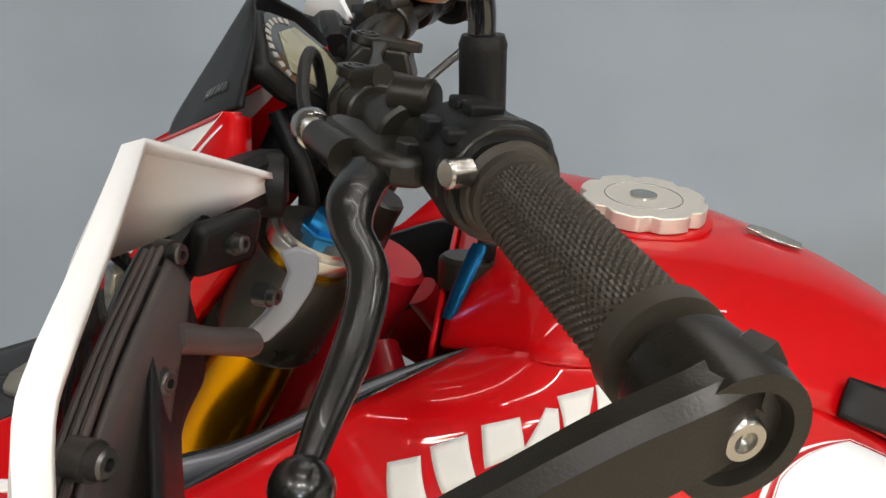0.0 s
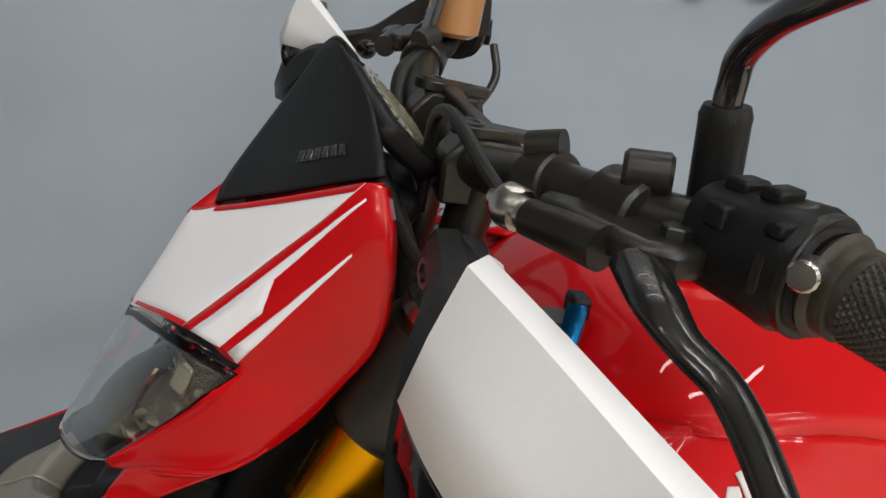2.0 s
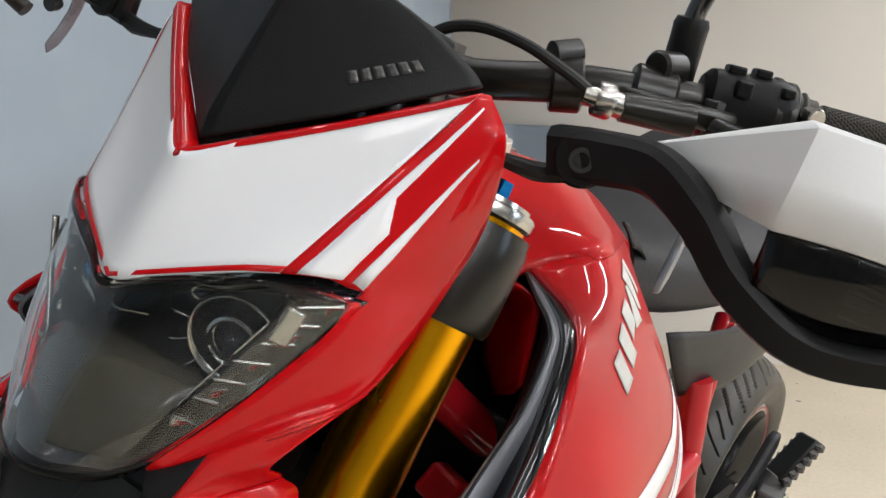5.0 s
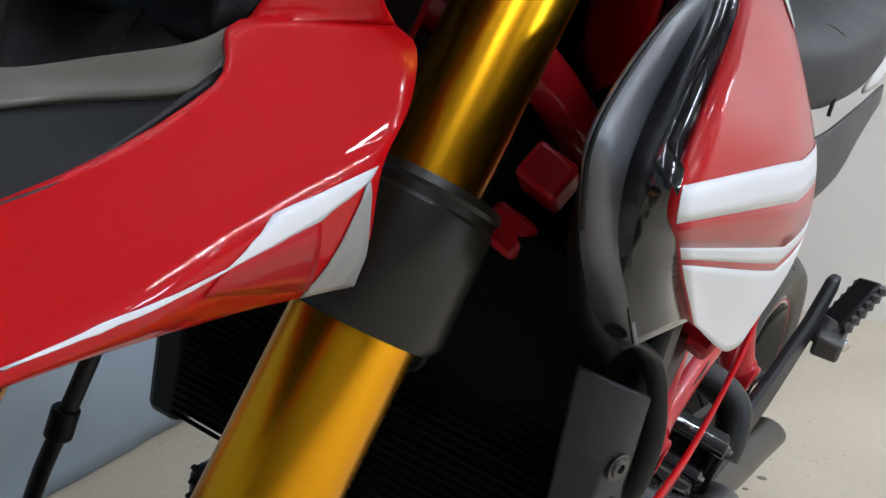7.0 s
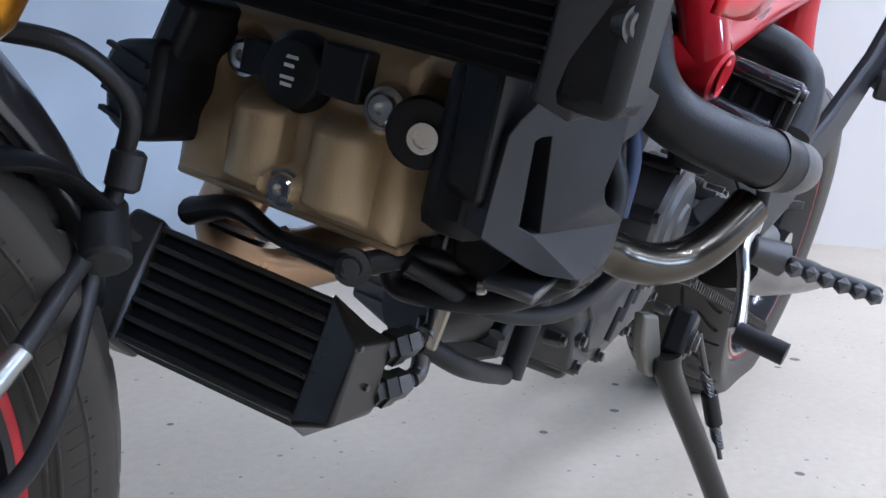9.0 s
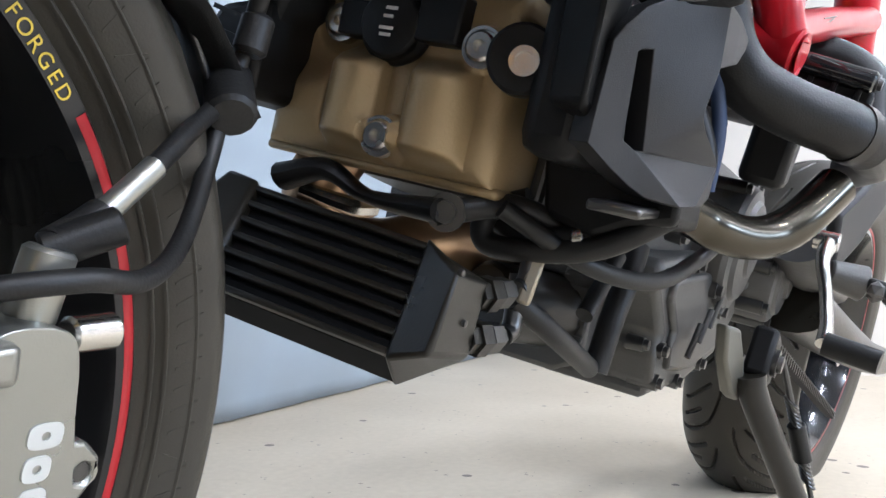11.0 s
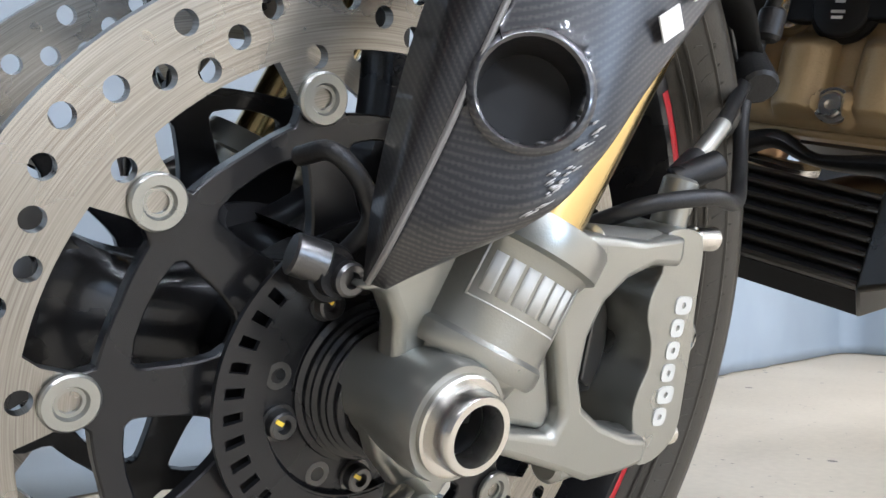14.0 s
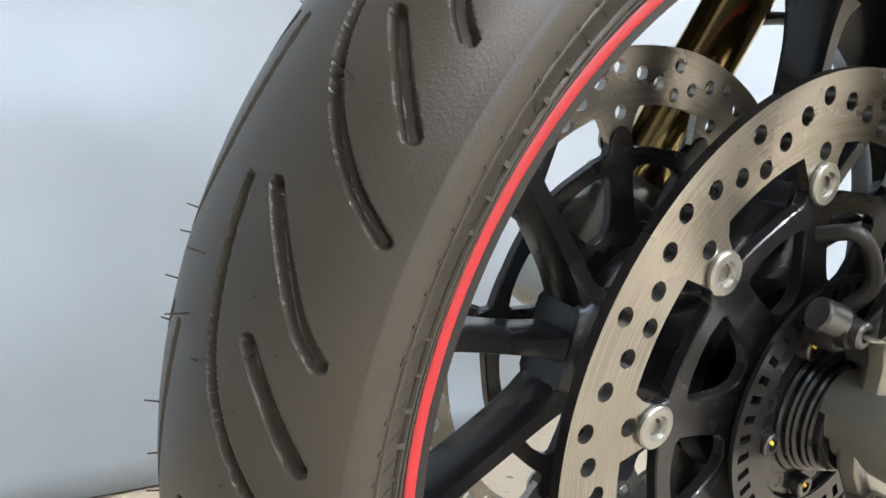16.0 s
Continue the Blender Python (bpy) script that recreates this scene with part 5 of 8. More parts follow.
def perch(flip):
    """Clamp on the bar with a lever, its pivot bolt and, at the clutch, the cable adjuster."""
    f = flipped if flip else (lambda p: tuple(p))
    lever = new("clutch_lever" if not flip else "brake_lever")
    lever.parent = bike
    bm = BM()
    cyl(bm, f((0.352, -0.186, 1.137)), f((0.364, -0.210, 1.137)), 0.0185, seg=28, edge=0.002)
    part("bar_clamp", bm, BLACK_METAL, lever, "black lever clamp")
    bm = BM()
    outline = [(0.384, -0.212), (0.382, -0.234), (0.374, -0.249), (0.360, -0.252), (0.348, -0.246), (0.336, -0.226), (0.322, -0.206), (0.318, -0.196), (0.326, -0.186), (0.342, -0.194), (0.352, -0.200), (0.364, -0.202), (0.374, -0.204)]
    plate(bm, outline, (0, 0, 0.0135), (), lambda u, v: Vector(f((u, v, 1.127))))
    part("perch_body", bm, BLACK_METAL, lever, "black cast lever perch", bevel=0.004, segs=3)
    bm = BM()
    cyl(bm, f((0.352, -0.198, 1.155)), f((0.372, -0.206, 1.157)), 0.0105, seg=24, edge=0.002)
    part("perch_lug", bm, BLACK_METAL, lever)
    bm = BM()
    tube(bm, [f((0.338, -0.232, 1.131)), f((0.326, -0.212, 1.130)), f((0.316, -0.196, 1.129))], [0.0100, 0.0092, 0.0085], 20, 4)
    part("cable_barrel", bm, BLACK_METAL, lever)
    bm = BM()
    pv = Vector(f((0.3652, -0.2355, 1.1385)))
    lathe(bm, pv, (0, 0, 1), [(0, 0.0115), (0.0012, 0.0115), (0.0020, 0.0105), (0.0020, 0.0075)], 28)
    lathe(bm, pv, (0, 0, 1), [(0.002, 0.0066), (0.006, 0.0066), (0.0068, 0.0055), (0.0068, 0.003)], 6)
    part("pivot_bolt", bm, BOLT, lever, "hexagonal pivot bolt with washer")
    bm = BM()
    pts = [(0.349, -0.243, 1.130), (0.3475, -0.270, 1.126), (0.351, -0.288, 1.120), (0.361, -0.305, 1.113), (0.364, -0.322, 1.106), (0.3635, -0.347, 1.097), (0.361, -0.372, 1.089), (0.360, -0.392, 1.085)]
    tube(bm, [f(p) for p in pts], [0.0120, 0.0112, 0.0086, 0.0082, 0.0080, 0.0076, 0.0062, 0.0050], 18, 5, 0.62)
    bmesh.ops.create_icosphere(bm, subdivisions=3, radius=0.0105, matrix=Matrix.Translation(f((0.360, -0.397, 1.0800))))
    part("lever_blade", bm, LEVER, lever, "gloss black lever blade with a ball end", angle=40)
    if not flip:
        bm = BM()
        a = Vector((0.3175, -0.1985, 1.1292))
        d = (Vector((0.308, -0.183, 1.1305)) - a).normalized()
        lathe(bm, a, d, [(0, 0.0075), (0.008, 0.0075), (0.008, 0.0098), (0.010, 0.0105), (0.017, 0.0105), (0.019, 0.0098), (0.019, 0.006), (0.026, 0.005)], 12)
        part("cable_adjuster", bm, ALLOY, lever, "knurled bare alloy cable adjuster")
        bm = BM()
        tube(bm, [(0.3085, -0.184, 1.1305), (0.300, -0.165, 1.140), (0.293, -0.135, 1.150), (0.289, -0.105, 1.152), (0.288, -0.080, 1.142), (0.290, -0.065, 1.118), (0.292, -0.055, 1.08)], 0.0036, 10, 6)
        part("clutch_cable", bm, RUBBER, lever, "black clutch cable")
    return lever


def mirror_arm(flip):
    f = flipped if flip else (lambda p: tuple(p))
    mir = new("mirror")
    mir.parent = bike
    bm = BM()
    a, b = Vector(f((0.3955, -0.200, 1.147))), Vector(f((0.390, -0.2005, 1.190)))
    lathe(bm, a, b - a, [(0, 0.0112), (0.036, 0.0112), (0.0385, 0.0115), (0.043, 0.0100), (0.043, 0.0065)], 28)
    part("rubber_boot", bm, RUBBER, mir, "black rubber boot")
    bm = BM()
    tube(bm, [f(p) for p in ((0.390, -0.2005, 1.184), (0.3885, -0.2025, 1.198), (0.386, -0.2085, 1.211), (0.385, -0.224, 1.224), (0.387, -0.243, 1.235), (0.398, -0.275, 1.252), (0.416, -0.312, 1.268))], 0.0066, 18, 8)
    part("stem", bm, GLOSS_BLACK, mir, "gloss black bent mirror stem")
    bm = BM()
    c = Vector(f((0.440, -0.366, 1.283)))
    rings = []
    for t, s, back in ((-1, 0.55, 0.0), (-0.7, 0.9, 0.002), (0.0, 1.0, 0.006), (0.5, 0.86, 0.014), (1.0, 0.45, 0.024)):
        row = []
        for k in range(28):
            ang = 2 * math.pi * k / 28
            cc, ss = math.cos(ang), math.sin(ang)
            cc, ss = math.copysign(abs(cc) ** 0.75, cc), math.copysign(abs(ss) ** 0.75, ss)
            row.append(c + Vector((-back - 0.006 * t, 0.108 * s * cc, 0.046 * s * ss + 0.010 * s * cc * (1 if flip else -1))))
        rings.append(row)
    loft(bm, rings)
    part("mirror_head", bm, BLACK, mir, "satin black mirror head", angle=50)
    bm = BM()
    row = []
    plate(bm, [(0.080 * math.copysign(abs(math.cos(a)) ** 0.75, math.cos(a)), 0.038 * math.copysign(abs(math.sin(a)) ** 0.75, math.sin(a))) for a in (2 * math.pi * k / 28 for k in range(28))],
          (0.001, 0, 0), (), lambda u, v: c + Vector((0.0068, u * 0.9, v * 0.9)))
    part("mirror_glass", bm, surface("mirror_glass", (0.9, 0.9, 0.9), 0.03, 1.0, bump=0, rough_vary=0.0, broad_amount=0.0), mir, "mirror glass")


def hand_guard(flip):
    f = flipped if flip else (lambda p: tuple(p))
    guard = new("hand_guard")
    guard.parent = bike
    lip = [(0.301, -0.224, 1.1165), (0.287, -0.264, 1.134), (0.273, -0.302, 1.1505), (0.286, -0.345, 1.147), (0.298, -0.388, 1.1435), (0.310, -0.431, 1.1405), (0.3135, -0.449, 1.130), (0.317, -0.458, 1.094)]
    top = [(0.297, -0.226, 1.1160), (0.281, -0.267, 1.1325), (0.266, -0.3065, 1.1480), (0.278, -0.347, 1.1455), (0.290, -0.390, 1.1420), (0.3015, -0.433, 1.1390), (0.305, -0.450, 1.129), (0.309, -0.459, 1.094)]
    low = [(0.298, -0.230, 1.108), (0.275, -0.266, 1.102), (0.2525, -0.303, 1.098), (0.258, -0.343, 1.099), (0.274, -0.384, 1.094), (0.294, -0.430, 1.088), (0.300, -0.446, 1.085), (0.307, -0.456, 1.084)]

    def between(t, out=0.0):
        return [Vector(a).lerp(Vector(b), t) + Vector((-out, -out * 0.4, 0)) for a, b in zip(top, low)]
    bm = BM()
    sheet = [lip, top, between(0.5, 0.001), low]
    dense = []
    for r in sheet:
        inner, outer = spline(r[:3], 6), spline(r[2:6], 5)
        dense.append(inner[:-1] + outer[:-1] + spline(r[5:], 4))
    grid(bm, [[f(p) for p in r] for r in dense])
    part("shell", bm, WHITE_MATT, guard, "scuffed white plastic hand guard shell", thick=0.003, angle=20)
    # dark indicator lens below the shell
    bm = BM()
    low = low[2:]
    lens_low = [(x + 0.012, y + 0.004, z - (0.030 if flip else 0.050) + 0.018 * (k / 5) ** 2) for k, (x, y, z) in enumerate(low)]
    bulge = [(x + 0.002, y, z - (0.014 if flip else 0.024) + 0.008 * (k / 5) ** 2) for k, (x, y, z) in enumerate(low)]
    grid(bm, [[f(p) for p in r] for r in fine_rows([[(x + 0.0015, y + 0.001, z - 0.001) for x, y, z in low], bulge, lens_low], 6, 6)])
    part("indicator_lens", bm, SMOKE, guard, "smoked indicator lens", thick=0.002, angle=60)
    bm = BM()
    back = [(x + 0.030, y + 0.004, z - 0.004) for x, y, z in lens_low]
    back_up = [(x + 0.034, y + 0.004, z + 0.002) for x, y, z in low]
    grid(bm, [[f(p) for p in r] for r in fine_rows([lens_low, back, back_up], 6, 4)])
    part("indicator_body", bm, BLACK, guard, "black indicator body", thick=0.002, angle=60)
    for k in range(5):
        bm = BM()
        a = [(x + 0.008 + 0.003 * k, y, z - 0.006 - 0.007 * k) for x, y, z in low[1:5]]
        tube(bm, [f(p) for p in a], 0.0010, 6, 6)
        part("lens_rib", bm, GREY_PLASTIC, guard)
    # inner frame
    INNER = surface("brown_black_plastic", (0.05, 0.04, 0.036), 0.45, bump=0.15, colour2=(0.08, 0.066, 0.058), broad_amount=0.25)
    pts = [(0.287, -0.312, 1.108), (0.294, -0.345, 1.108), (0.302, -0.385, 1.106), (0.311, -0.425, 1.102), (0.316, -0.448, 1.096)]
    rows = []
    for s_, dx in ((0.0, -0.002), (0.1, 0.001), (0.5, 0.002), (1.0, 0.002), (1.05, -0.004)):
        rows.append([(x + dx + 0.002 * s_, y + 0.010 * s_ + 0.032 * s_ * k / 4, z - 0.016 * s_ - 0.030 * s_ * k / 4) for k, (x, y, z) in enumerate(pts)])
    bm = BM()
    grid(bm, [[f(p) for p in r] for r in fine_rows(rows, 6, 3)])
    part("inner_frame", bm, INNER, guard, "dark brown ribbed inner frame", thick=0.004, angle=40)
    for k in range(3):
        bm = BM()
        tube(bm, [f((x - 0.004 - 0.003 * k, y, z + 0.003 - 0.001 * k)) for x, y, z in pts], 0.0014, 8, 6)
        part("frame_rib", bm, INNER, guard)
    bm = BM()
    tube(bm, [f(p) for p in ((0.294, -0.333, 1.086), (0.302, -0.308, 1.072), (0.310, -0.285, 1.060))], [0.008, 0.007, 0.008], 12, 5, 0.8)
    part("inner_stay", bm, INNER, guard, angle=50)
    bm = BM()
    plate(bm, [(0.312, 1.089), (0.321, 1.093), (0.330, 1.091), (0.331, 1.083), (0.328, 1.072), (0.320, 1.056), (0.310, 1.043), (0.299, 1.036), (0.296, 1.043), (0.306, 1.056), (0.314, 1.070), (0.317, 1.080)], (0.002, 0.004 if flip else -0.004, 0.001), (), lambda u, v: Vector(f((u, -0.250, v))))
    part("inner_bracket", bm, surface("pale_grey_translucent_plastic", (0.24, 0.25, 0.275), 0.3, bump=0.05, broad_amount=0.2), guard, "pale grey curved plastic blade", bevel=0.0015)
    bm = BM()
    box(bm, (0.010, 0.036, 0.026), Matrix.Translation(f((0.291, -0.262, 1.095))) @ pose(0, 0, 0, 0, 10, (-30 if not flip else 30)))
    part("bolt_block", bm, BLACK, guard, bevel=0.004)
    for p in ((0.297, -0.264, 1.096), (0.286, -0.309, 1.108), (0.316, -0.436, 1.111), (0.302, -0.362, 1.086), (0.312, -0.262, 1.072)):
        bm = BM()
        lathe(bm, f(p), (0.9, -0.25 if not flip else 0.25, 0.15), [(-0.006, 0.0055), (0.001, 0.0055), (0.001, 0.0044), (0.0045, 0.0042), (0.0052, 0.0034), (0.0052, 0.0018), (0.003, 0.0016)], 18)
        part("guard_bolt", bm, BOLT, guard)
    # mounting arm
    bm = BM()
    pts = spline([Vector(f(p)) for p in ((0.288, -0.176, 1.096), (0.284, -0.205, 1.102), (0.280, -0.238, 1.104), (0.270, -0.270, 1.088), (0.264, -0.300, 1.062), (0.268, -0.340, 1.046), (0.285, -0.400, 1.056))], 6)
    rings = []
    for i, p in enumerate(pts):
        t = i / (len(pts) - 1)
        hh = 0.0160 - 0.008 * t
        tan = (pts[min(i + 1, len(pts) - 1)] - pts[max(i - 1, 0)]).normalized()
        n = Vector((-0.15, 0, 1))
        s = tan.cross(n).normalized()
        n = s.cross(tan)
        rings.append([p + s * (0.010 * c) + n * (hh * e) for c, e in ((-1, -0.7), (-0.5, -1), (0.5, -1), (1, -0.7), (1, 0.7), (0.5, 1), (-0.5, 1), (-1, 0.7))])
    loft(bm, rings)
    part("mounting_arm", bm, BLACK, guard, "black moulded mounting arm", angle=30)
    bm = BM()
    cyl(bm, f((0.300, -0.190, 1.0985)), f((0.278, -0.196, 1.0985)), 0.0165, seg=32, edge=0.002)
    part("arm_boss", bm, BLACK, guard)
    bm = BM()
    lathe(bm, f((0.2755, -0.197, 1.0985)), (-1, -0.2 if not flip else 0.2, 0), [(0, 0.0070), (0.002, 0.0070), (0.002, 0.0045), (-0.003, 0.0040)], 22)
    part("boss_bolt", bm, BOLT, guard)
    bm = BM()
    tube(bm, [f(p) for p in ((0.290, -0.182, 1.086), (0.286, -0.168, 1.083), (0.278, -0.145, 1.085), (0.272, -0.12, 1.088), (0.27, -0.09, 1.08))], [0.006, 0.006, 0.004, 0.004, 0.004], 10, 5)
    part("indicator_cable", bm, RUBBER, guard)
    return guard


for flip in (False, True):
    grip(flip)
    switch_block(flip)
    perch(flip)
    mirror_arm(flip)
    hand_guard(flip)
for flip in (False, True):
    f = flipped if flip else (lambda p: tuple(p))
    bm = BM()
    cyl(bm, f((0.331, -0.143, 1.130)), f((0.340, -0.160, 1.1335)), 0.0175, seg=28, edge=0.0015)
    part("guard_clamp", bm, BLACK_METAL, bars, "black clamp ring on the bar")
    bm = BM()
    tube(bm, [f((0.326, -0.142, 1.147)), f((0.340, -0.152, 1.152))], 0.0085, 18, 1)
    part("clamp_lug", bm, BLACK_METAL, bars)
# brake fluid reservoir on the brake side
res = new("brake_reservoir")
res.parent = bike
AMBER = surface("amber_fluid_plastic", (0.42, 0.2, 0.07), 0.25, 0, 0.6, bump=0, broad_amount=0.2)
bm = BM()
lathe(bm, (0.330, 0.150, 1.160), (0, 0, 1), [(0, 0.016), (0.004, 0.021), (0.030, 0.022), (0.034, 0.0225), (0.044, 0.0225), (0.046, 0.020)], 32)
part("bowl", bm, AMBER, res, "amber brake fluid bowl")
bm = BM()
box(bm, (0.006, 0.035, 0.045), pose(0.310, 0.140, 1.170, 0, 10, 0))
part("bracket", bm, BOLT, res, bevel=0.002)
bm = BM()
tube(bm, [(0.335, 0.160, 1.165), (0.325, 0.135, 1.150), (0.30, 0.11, 1.145), (0.285, 0.08, 1.13), (0.29, 0.05, 1.09)], 0.006, 12, 6)
part("hose", bm, RUBBER, res)
bm = BM()
tube(bm, [(0.37, 0.17, 1.155), (0.37, 0.145, 1.13), (0.34, 0.10, 1.10), (0.31, 0.07, 1.06)], 0.0035, 10, 6)
part("brake_line", bm, BOLT, res)


# ---- tank, shrouds, seat ----
def FR(x, y, z):
    """From the frame's own straight line to the place it takes with the steering turned."""
    return Vector((x, y - 0.115 * (x - (0.41 * z - 0.13)), z))


tank = new("fuel_tank")
tank.parent = bike
PANEL = [[(0.4120, -0.131, 0.9922), (0.450, -0.170, 1.012), (0.540, -0.160, 1.008), (0.640, -0.140, 0.982), (0.760, -0.120, 0.925)],
         [(0.3492, -0.2012, 0.9822), (0.428, -0.2060, 0.985), (0.522, -0.190, 0.980), (0.640, -0.155, 0.952), (0.760, -0.145, 0.895)],
         [(0.2775, -0.2276, 0.9386), (0.375, -0.2430, 0.938), (0.525, -0.228, 0.928), (0.650, -0.186, 0.898), (0.760, -0.170, 0.855)],
         [(0.1845, -0.2452, 0.8712), (0.310, -0.2710, 0.884), (0.505, -0.264, 0.872), (0.650, -0.226, 0.852), (0.745, -0.190, 0.832)],
         [(0.2200, -0.2470, 0.8400), (0.350, -0.2750, 0.830), (0.510, -0.275, 0.812), (0.640, -0.248, 0.808), (0.720, -0.205, 0.806)],
         [(0.285, -0.2535, 0.797), (0.390, -0.264, 0.760), (0.510, -0.264, 0.746), (0.610, -0.246, 0.757), (0.680, -0.215, 0.777)]]


def far_half(p):
    """The same place mirrored in the frame's middle plane, which the turned steering shows at a slant."""
    q, n = Vector(p), Vector((0.0995, 0.995, 0))
    return q - n * (2 * (q - Vector((0.206, -0.025, 0))).dot(n))


def other_side(p):
    """The same place on the far side of the tank."""
    q = Vector(p)
    mid = 0.018 - 0.10 * (q.x - 0.36)
    return Vector((q.x, 2 * mid - q.y, q.z))


for flip in (False, True):
    bm = BM()
    grid(bm, fine_rows([[other_side(p).lerp(far_half(p), min(1.0, k / 2)) for p in r] for k, r in enumerate(PANEL)] if flip else PANEL, 6, 6))
    part("side_panel", bm, RED, tank, "glossy red tank side panel", thick=0.004, angle=60)
    if flip:
        continue
    EDGE = ((0.0, 0.60, 1.0), (0.25, 0.60, 1.0), (0.45, 0.55, 0.8), (0.57, 0.42, 0.5), (0.66, 0.20, 0.2), (0.76, 0.06, 0.05), (1.0, 0.02, 0.05))
    for name, mat_, low0, low1, lift in (("white_stripe", WHITE, 0.0, 0.075, 0.0006), ("dark_red_stripe", RED_FRAME, 0.075, 0.175, 0.0006), ("white_stripe", WHITE, 0.175, 0.21, 0.0006), ("dark_red_stripe", RED_FRAME, 0.21, 0.225, 0.0006), ("white_field", WHITE, 0.225, None, 0.0006)):
        bm = BM()
        for (ua, va, ka), (ub, vb, kb) in zip(EDGE, EDGE[1:]):
            decal(bm, PANEL, ((ua, va + ka * low0), (ub, vb + kb * low0), (ub, 1.0 if low1 is None else vb + kb * low1), (ua, 1.0 if low1 is None else va + ka * low1)), lift, 10, 3 if low1 else 10, (0, -1, 0))
        bmesh.ops.remove_doubles(bm, verts=bm.verts, dist=0.0003)
        part(name, bm, mat_, tank, thick=0.0003)
    for corners in (((0.166, 0.303), (0.194, 0.280), (0.266, 0.354), (0.238, 0.376)), ((0.190, 0.261), (0.219, 0.227), (0.295, 0.312), (0.269, 0.336)), ((0.225, 0.206), (0.270, 0.177), (0.316, 0.245), (0.286, 0.285)),
                    ((0.300, 0.148), (0.321, 0.148), (0.373, 0.264), (0.315, 0.267)), ((0.308, 0.115), (0.358, 0.077), (0.393, 0.242), (0.368, 0.231)), ((0.359, 0.071), (0.381, 0.059), (0.425, 0.191), (0.404, 0.200))):
        bm = BM()
        decal(bm, PANEL, corners, 0.0008, 6, 6, (0, -1, 0.2))
        part("emblem_bar", bm, PRINT, tank, "pale emblem bar", thick=0.0003)
TOP = []
for x, zc, sh_y, sh_z in ((0.388, 0.988, -0.118, 0.980), (0.420, 1.016, -0.146, 0.997), (0.450, 1.032, -0.176, 1.012), (0.500, 1.044, -0.170, 1.012), (0.545, 1.047, -0.160, 1.008), (0.600, 1.042, -0.149, 0.996),
                          (0.660, 1.030, -0.137, 0.976), (0.720, 1.006, -0.127, 0.946), (0.770, 0.970, -0.118, 0.918)):
    a = Vector((x, sh_y, sh_z))
    b = other_side(a)
    row = []
    for k in range(25):
        t = k / 24
        e = 1 - abs(2 * t - 1) ** 2.6
        p = a.lerp(b, t)
        row.append(Vector((x, p.y, sh_z + (zc - sh_z) * e)))
    TOP.append(row)
bm = BM()
grid(bm, fine_rows(TOP, 1, 5))
part("top_shell", bm, RED, tank, "glossy red tank top", thick=0.004, angle=60)
front = []
for t in (0.0, 0.35, 0.7, 1.0):
    row = []
    for k in range(25):
        p = TOP[0][k]
        w = abs(2 * k / 24 - 1)
        row.append(Vector((p.x - 0.004 + 0.050 * (1 - w ** 2) * t, p.y * (1 - 0.18 * t), p.z - (0.012 + 0.13 * t) * (1.0 if t else 0.0))))
    front.append(row)
bm = BM()
grid(bm, fine_rows(front, 1, 5))
part("front_shell", bm, RED, tank, "glossy red tank front", thick=0.003, angle=60)
cap_c = Vector((0.519, 0.006, 1.0475))
cap_n = Vector((-0.06, -0.02, 1)).normalized()
bm = BM()
lathe(bm, cap_c - cap_n * 0.004, cap_n, [(0, 0.052), (0.003, 0.052), (0.004, 0.050), (0.004, 0.040)], 60)
part("cap_seat", bm, RED, tank)
bm = BM()
prof = []
for k in range(96):
    a = 2 * math.pi * k / 96
    notch = max(0.0, math.cos(a * 8)) ** 3
    prof.append((0.0465 * (1 - 0.10 * notch) * math.cos(a), 0.0465 * (1 - 0.10 * notch) * math.sin(a)))
u = cap_n.cross(Vector((0, 1, 0))).normalized()
w = cap_n.cross(u)
plate(bm, prof, cap_n * 0.012, (), lambda a, b: cap_c + u * a + w * b + cap_n * 0.0005)
cap_ob = part("fuel_cap", bm, surface("satin_alloy", (0.78, 0.74, 0.66), 0.4, 0.7, bump=0.05, broad_amount=0.12), tank, "scalloped satin alloy fuel cap", bevel=0.002)
bm = BM()
lathe(bm, cap_c + cap_n * 0.0125, cap_n, [(0, 0.010), (0.0015, 0.010), (0.0015, 0.006)], 24)
lathe(bm, cap_c + cap_n * 0.0125, cap_n, [(0.0, 0.028), (0.0004, 0.0285), (0.0, 0.029)], 40, cap=False)
part("key_lock", bm, ALLOY, cap_ob)
bm = BM()
plate(bm, [(-0.022, -0.004), (0.0, -0.013), (0.02, -0.010), (0.024, 0.004), (0.0, 0.012), (-0.016, 0.008)], (0, 0, 0.002), (), lambda a, b: Vector((0.62 + a, 0.012 + b, 1.0405 - 0.2 * a)))
part("badge", bm, ALLOY, tank, "small metal badge", bevel=0.0006)

shroud = new("side_shroud")
shroud.parent = bike
BLADE = [(0.4085, -0.131, 0.9895), (0.368, -0.162, 0.985), (0.3446, -0.1816, 0.9813), (0.326, -0.1924, 0.9724), (0.282, -0.2024, 0.9458), (0.234, -0.2068, 0.9245), (0.1950, -0.2092, 0.9010), (0.1730, -0.211, 0.8785), (0.1877, -0.21, 0.8539), (0.2129, -0.211, 0.8247), (0.262, -0.214, 0.788), (0.309, -0.222, 0.763)]
BLADE2 = [(0.4100, -0.131, 0.9902), (0.372, -0.168, 0.986), (0.342, -0.1925, 0.978), (0.319, -0.2020, 0.964), (0.2835, -0.2110, 0.9407), (0.2533, -0.2140, 0.918), (0.2229, -0.2170, 0.895), (0.1945, -0.2220, 0.874), (0.2000, -0.2225, 0.854), (0.2130, -0.2245, 0.834), (0.2239, -0.232, 0.8135), (0.242, -0.238, 0.790)]
